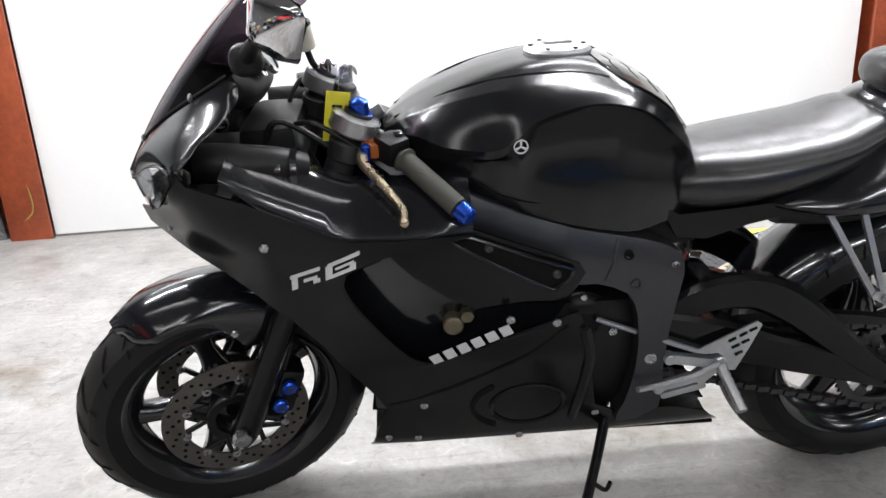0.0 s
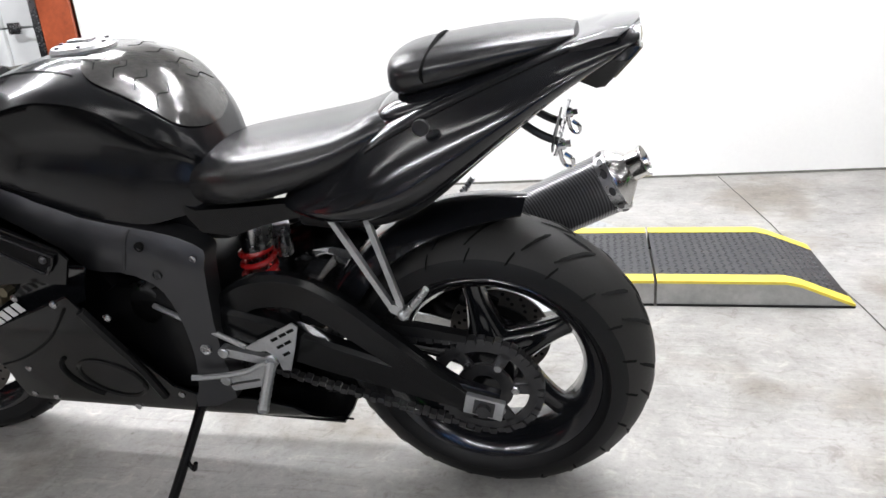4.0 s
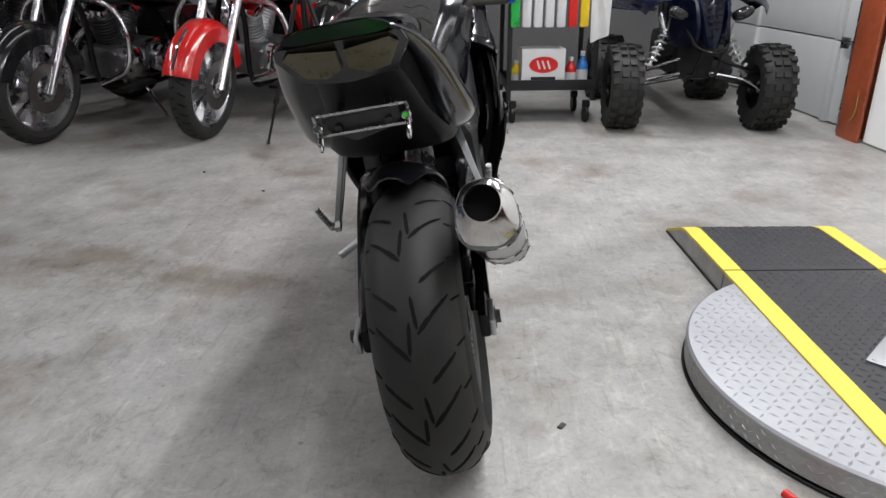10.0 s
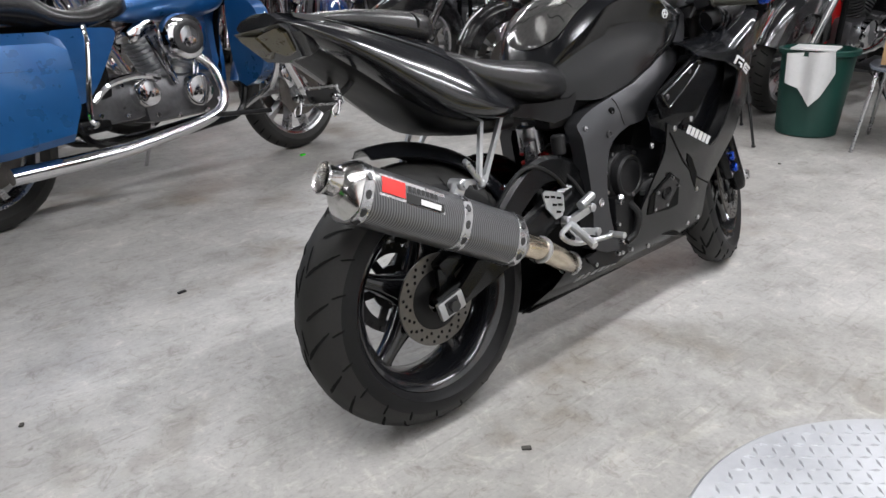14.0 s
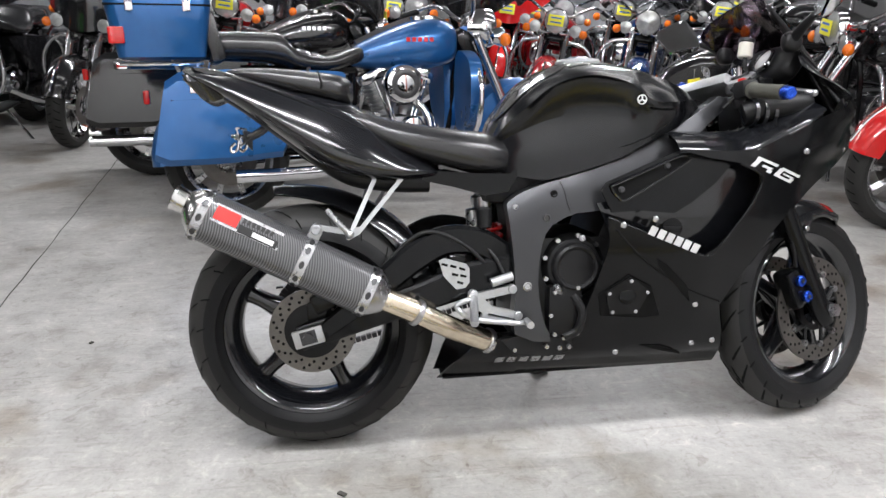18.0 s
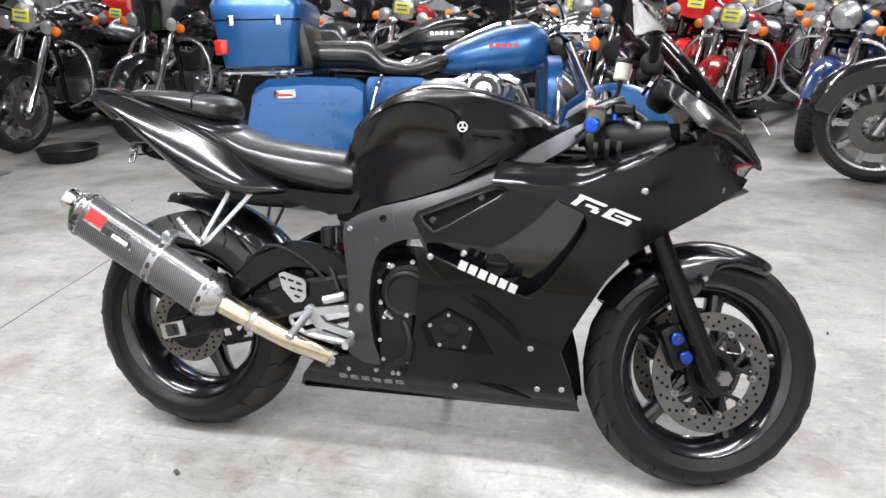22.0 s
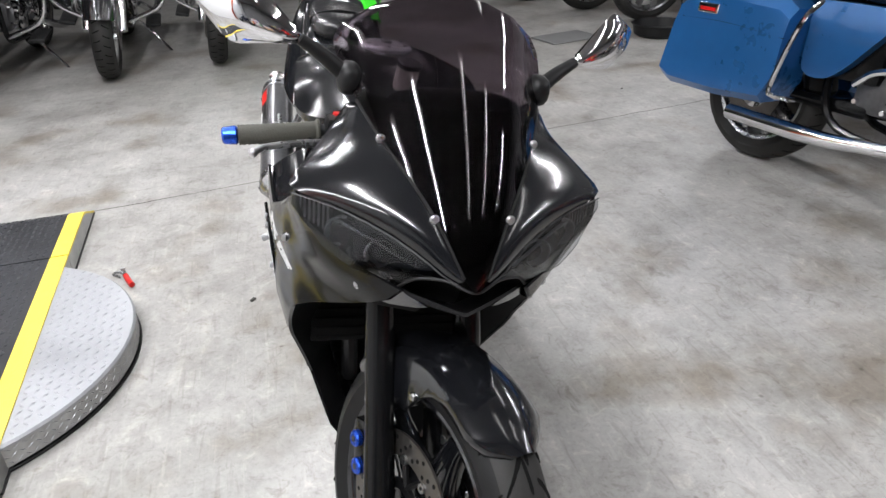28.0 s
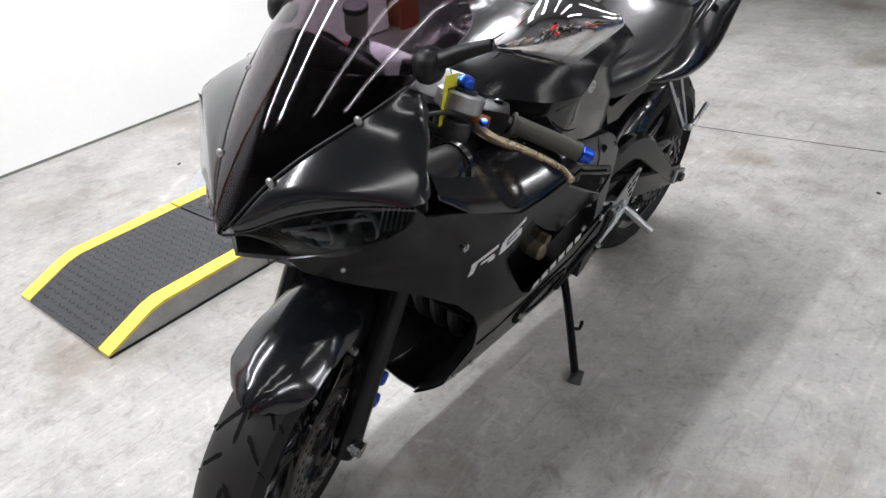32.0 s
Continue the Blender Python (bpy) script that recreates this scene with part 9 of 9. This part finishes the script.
cb = thing("cardboard_box", "brown cardboard carton with a dark printed curved mark", "box", m=pose(-2.88, -0.05, 0.472, 0, 0, 6))
bm = B()
box(bm, (0, 0, 0.14), (0.28, 0.36, 0.28), bev=0.004)
part("carton", bm, CARD, cb)
bm = B()
pts = [(0.1415, -0.12 + 0.24 * t, 0.175 - 0.055 * math.sin(math.pi * min(1, t * 1.05))) for t in np.linspace(0, 1, 12)]
tube(bm, pts, 0.005, n=6, smooth=0)
cyl(bm, (0.1415, 0.12, 0.172), (0.1415, 0.085, 0.178), 0.005, n=6)
part("printed_curve", bm, BLACK_INK, cb, "dark printed curve")
for z, m_ in ((0.245, BLU_L), (0.055, BLACK_INK)):
    bm = B()
    box(bm, (0.1415, 0.0, z), (0.002, 0.06, 0.07))
    part("tape_label", bm, m_, cb)
bm = B()
for k in range(7):
    blob(bm, (ra.uniform(-0.1, 0.1), ra.uniform(-0.14, 0.14), 0.29), (0.06, 0.07, 0.035), n=10, p=2)
rg = part("rag_heap", bm, WHITE_DECAL, None)
rg.matrix_basis = pose(-2.88, -0.05, 0.472, 0, 0, 6)
tagged(rg, "white shop rags heaped in the carton", "rags")

# ---- bin with towel ----
GREEN_BIN = mat("dark_green_plastic", (0.006, 0.045, 0.035), 0.4, var=0.15)
bn = thing("waste_bin", "dark green plastic waste bin", "bin", m=pose(-2.92, -0.62, 0))
bm = B()
revolve(bm, [(0.0, 0.004), (0.165, 0.0), (0.175, 0.01), (0.205, 0.48), (0.225, 0.485), (0.225, 0.51), (0.20, 0.515), (0.17, 0.03), (0.0, 0.02)], (0, 0, 0), 36, axis="z")
part("tub", bm, GREEN_BIN, bn)
tw = thing("towel", "stained white towel draped over the bin's rim", "towel", m=pose(-2.92, -0.62, 0, 0, 0, 12))
bm = B()
sheet(bm, [(-0.13, 0.50), (0.12, 0.52), (0.14, 0.40), (0.08, 0.26), (0.03, 0.20), (-0.05, 0.30), (-0.12, 0.33)], lambda y, z: (0.232 + 0.012 * math.sin(y * 45) - 0.06 * (0.5 - z) * 0.8, y, z), 0.005, 0.012, (-1, 0, 0))
box(bm, (0.12, 0, 0.525), (0.22, 0.24, 0.012), bev=0.004)
part("cloth", bm, WHITE_DECAL, tw)

# ---- tripod ----
tr = thing("camera_tripod", "black folding camera tripod standing on the floor", "tripod", m=pose(-2.45, -0.98, 0))
apex = Vector((0, 0, 0.98))
for k, (fx, fy) in enumerate(((0.19, -0.24), (0.12, 0.32), (-0.36, 0.0))):
    ft = Vector((fx, fy, 0.01))
    bm = B()
    cyl(bm, apex, apex.lerp(ft, 0.45), 0.014, n=10)
    cyl(bm, apex.lerp(ft, 0.42), apex.lerp(ft, 0.75), 0.011, n=10)
    cyl(bm, apex.lerp(ft, 0.72), ft, 0.008, n=10)
    for t in (0.44, 0.74):
        cyl(bm, apex.lerp(ft, t - 0.02), apex.lerp(ft, t + 0.02), 0.017, n=10)
    lg = part("leg", bm, BLACK_PLASTIC, tr)
    bm = B()
    blob(bm, ft, (0.013, 0.013, 0.010), n=10)
    part("rubber_foot", bm, BLACK_PLASTIC, lg)
    bm = B()
    cyl(bm, (0, 0, 0.42), apex.lerp(ft, 0.62), 0.005, n=8)
    part("spreader", bm, BLACK_PLASTIC, tr)
bm = B()
cyl(bm, (0, 0, 0.40), (0, 0, 1.15), 0.012, n=12)
box(bm, (0, 0, 1.0), (0.07, 0.07, 0.06), bev=0.012)
box(bm, (0, 0, 1.18), (0.05, 0.08, 0.05), bev=0.01)
cyl(bm, (0.0, 0, 1.17), (-0.22, 0.05, 1.08), 0.007, n=8)
part("column", bm, BLACK_PLASTIC, tr)

# ---- small things on the floor ----
pn = thing("drain_pan", "round black oil drain pan on the floor", "pan", m=pose(4.02, -3.3, 0))
bm = B()
revolve(bm, [(0.0, 0.0), (0.19, 0.0), (0.22, 0.02), (0.235, 0.10), (0.25, 0.105), (0.235, 0.11), (0.21, 0.03), (0.0, 0.012)], (0, 0, 0), 32, axis="z")
part("pan", bm, BLACK_PLASTIC, pn)
mt2 = thing("floor_mat", "thin grey board lying on the concrete", "mat", m=pose(4.25, -2.52, 0, 0, 0, 12))
bm = B()
box(bm, (0, 0, 0.008), (0.36, 0.5, 0.012), bev=0.002)
part("board", bm, mat("grey_board", (0.16, 0.16, 0.16), 0.7, var=0.15), mt2)
bm = B()
box(bm, (0, 0, 0.006), (0.035, 0.02, 0.01), (0, 0, 20), bev=0.003)
sc_ = part("plastic_scrap", bm, GREEN_P)
sc_.matrix_basis = pose(-0.35, -2.38, 0)
tagged(sc_, "small bright green plastic scrap on the floor", "scrap")
for k, (x, y) in enumerate(((-2.3, 0.12), (-2.1, -0.4), (0.9, -1.1), (1.5, -0.64), (-1.26, -0.98), (0.64, 0.27), (-0.9, 1.9), (2.6, -2.2), (-1.6, -1.4), (0.2, 2.0))):
    bm = B()
    rr2 = random.Random(k)
    box(bm, (0, 0, 0.003), (rr2.uniform(0.01, 0.03), rr2.uniform(0.006, 0.014), 0.005), (0, 0, rr2.uniform(0, 180)), bev=0.001)
    o = part("grit", bm, JOINT if k % 2 else BLACK_PLASTIC)
    o.matrix_basis = pose(x, y, 0)
    tagged(o, "small dark scrap of grit on the concrete", "grit", "grit on the floor")
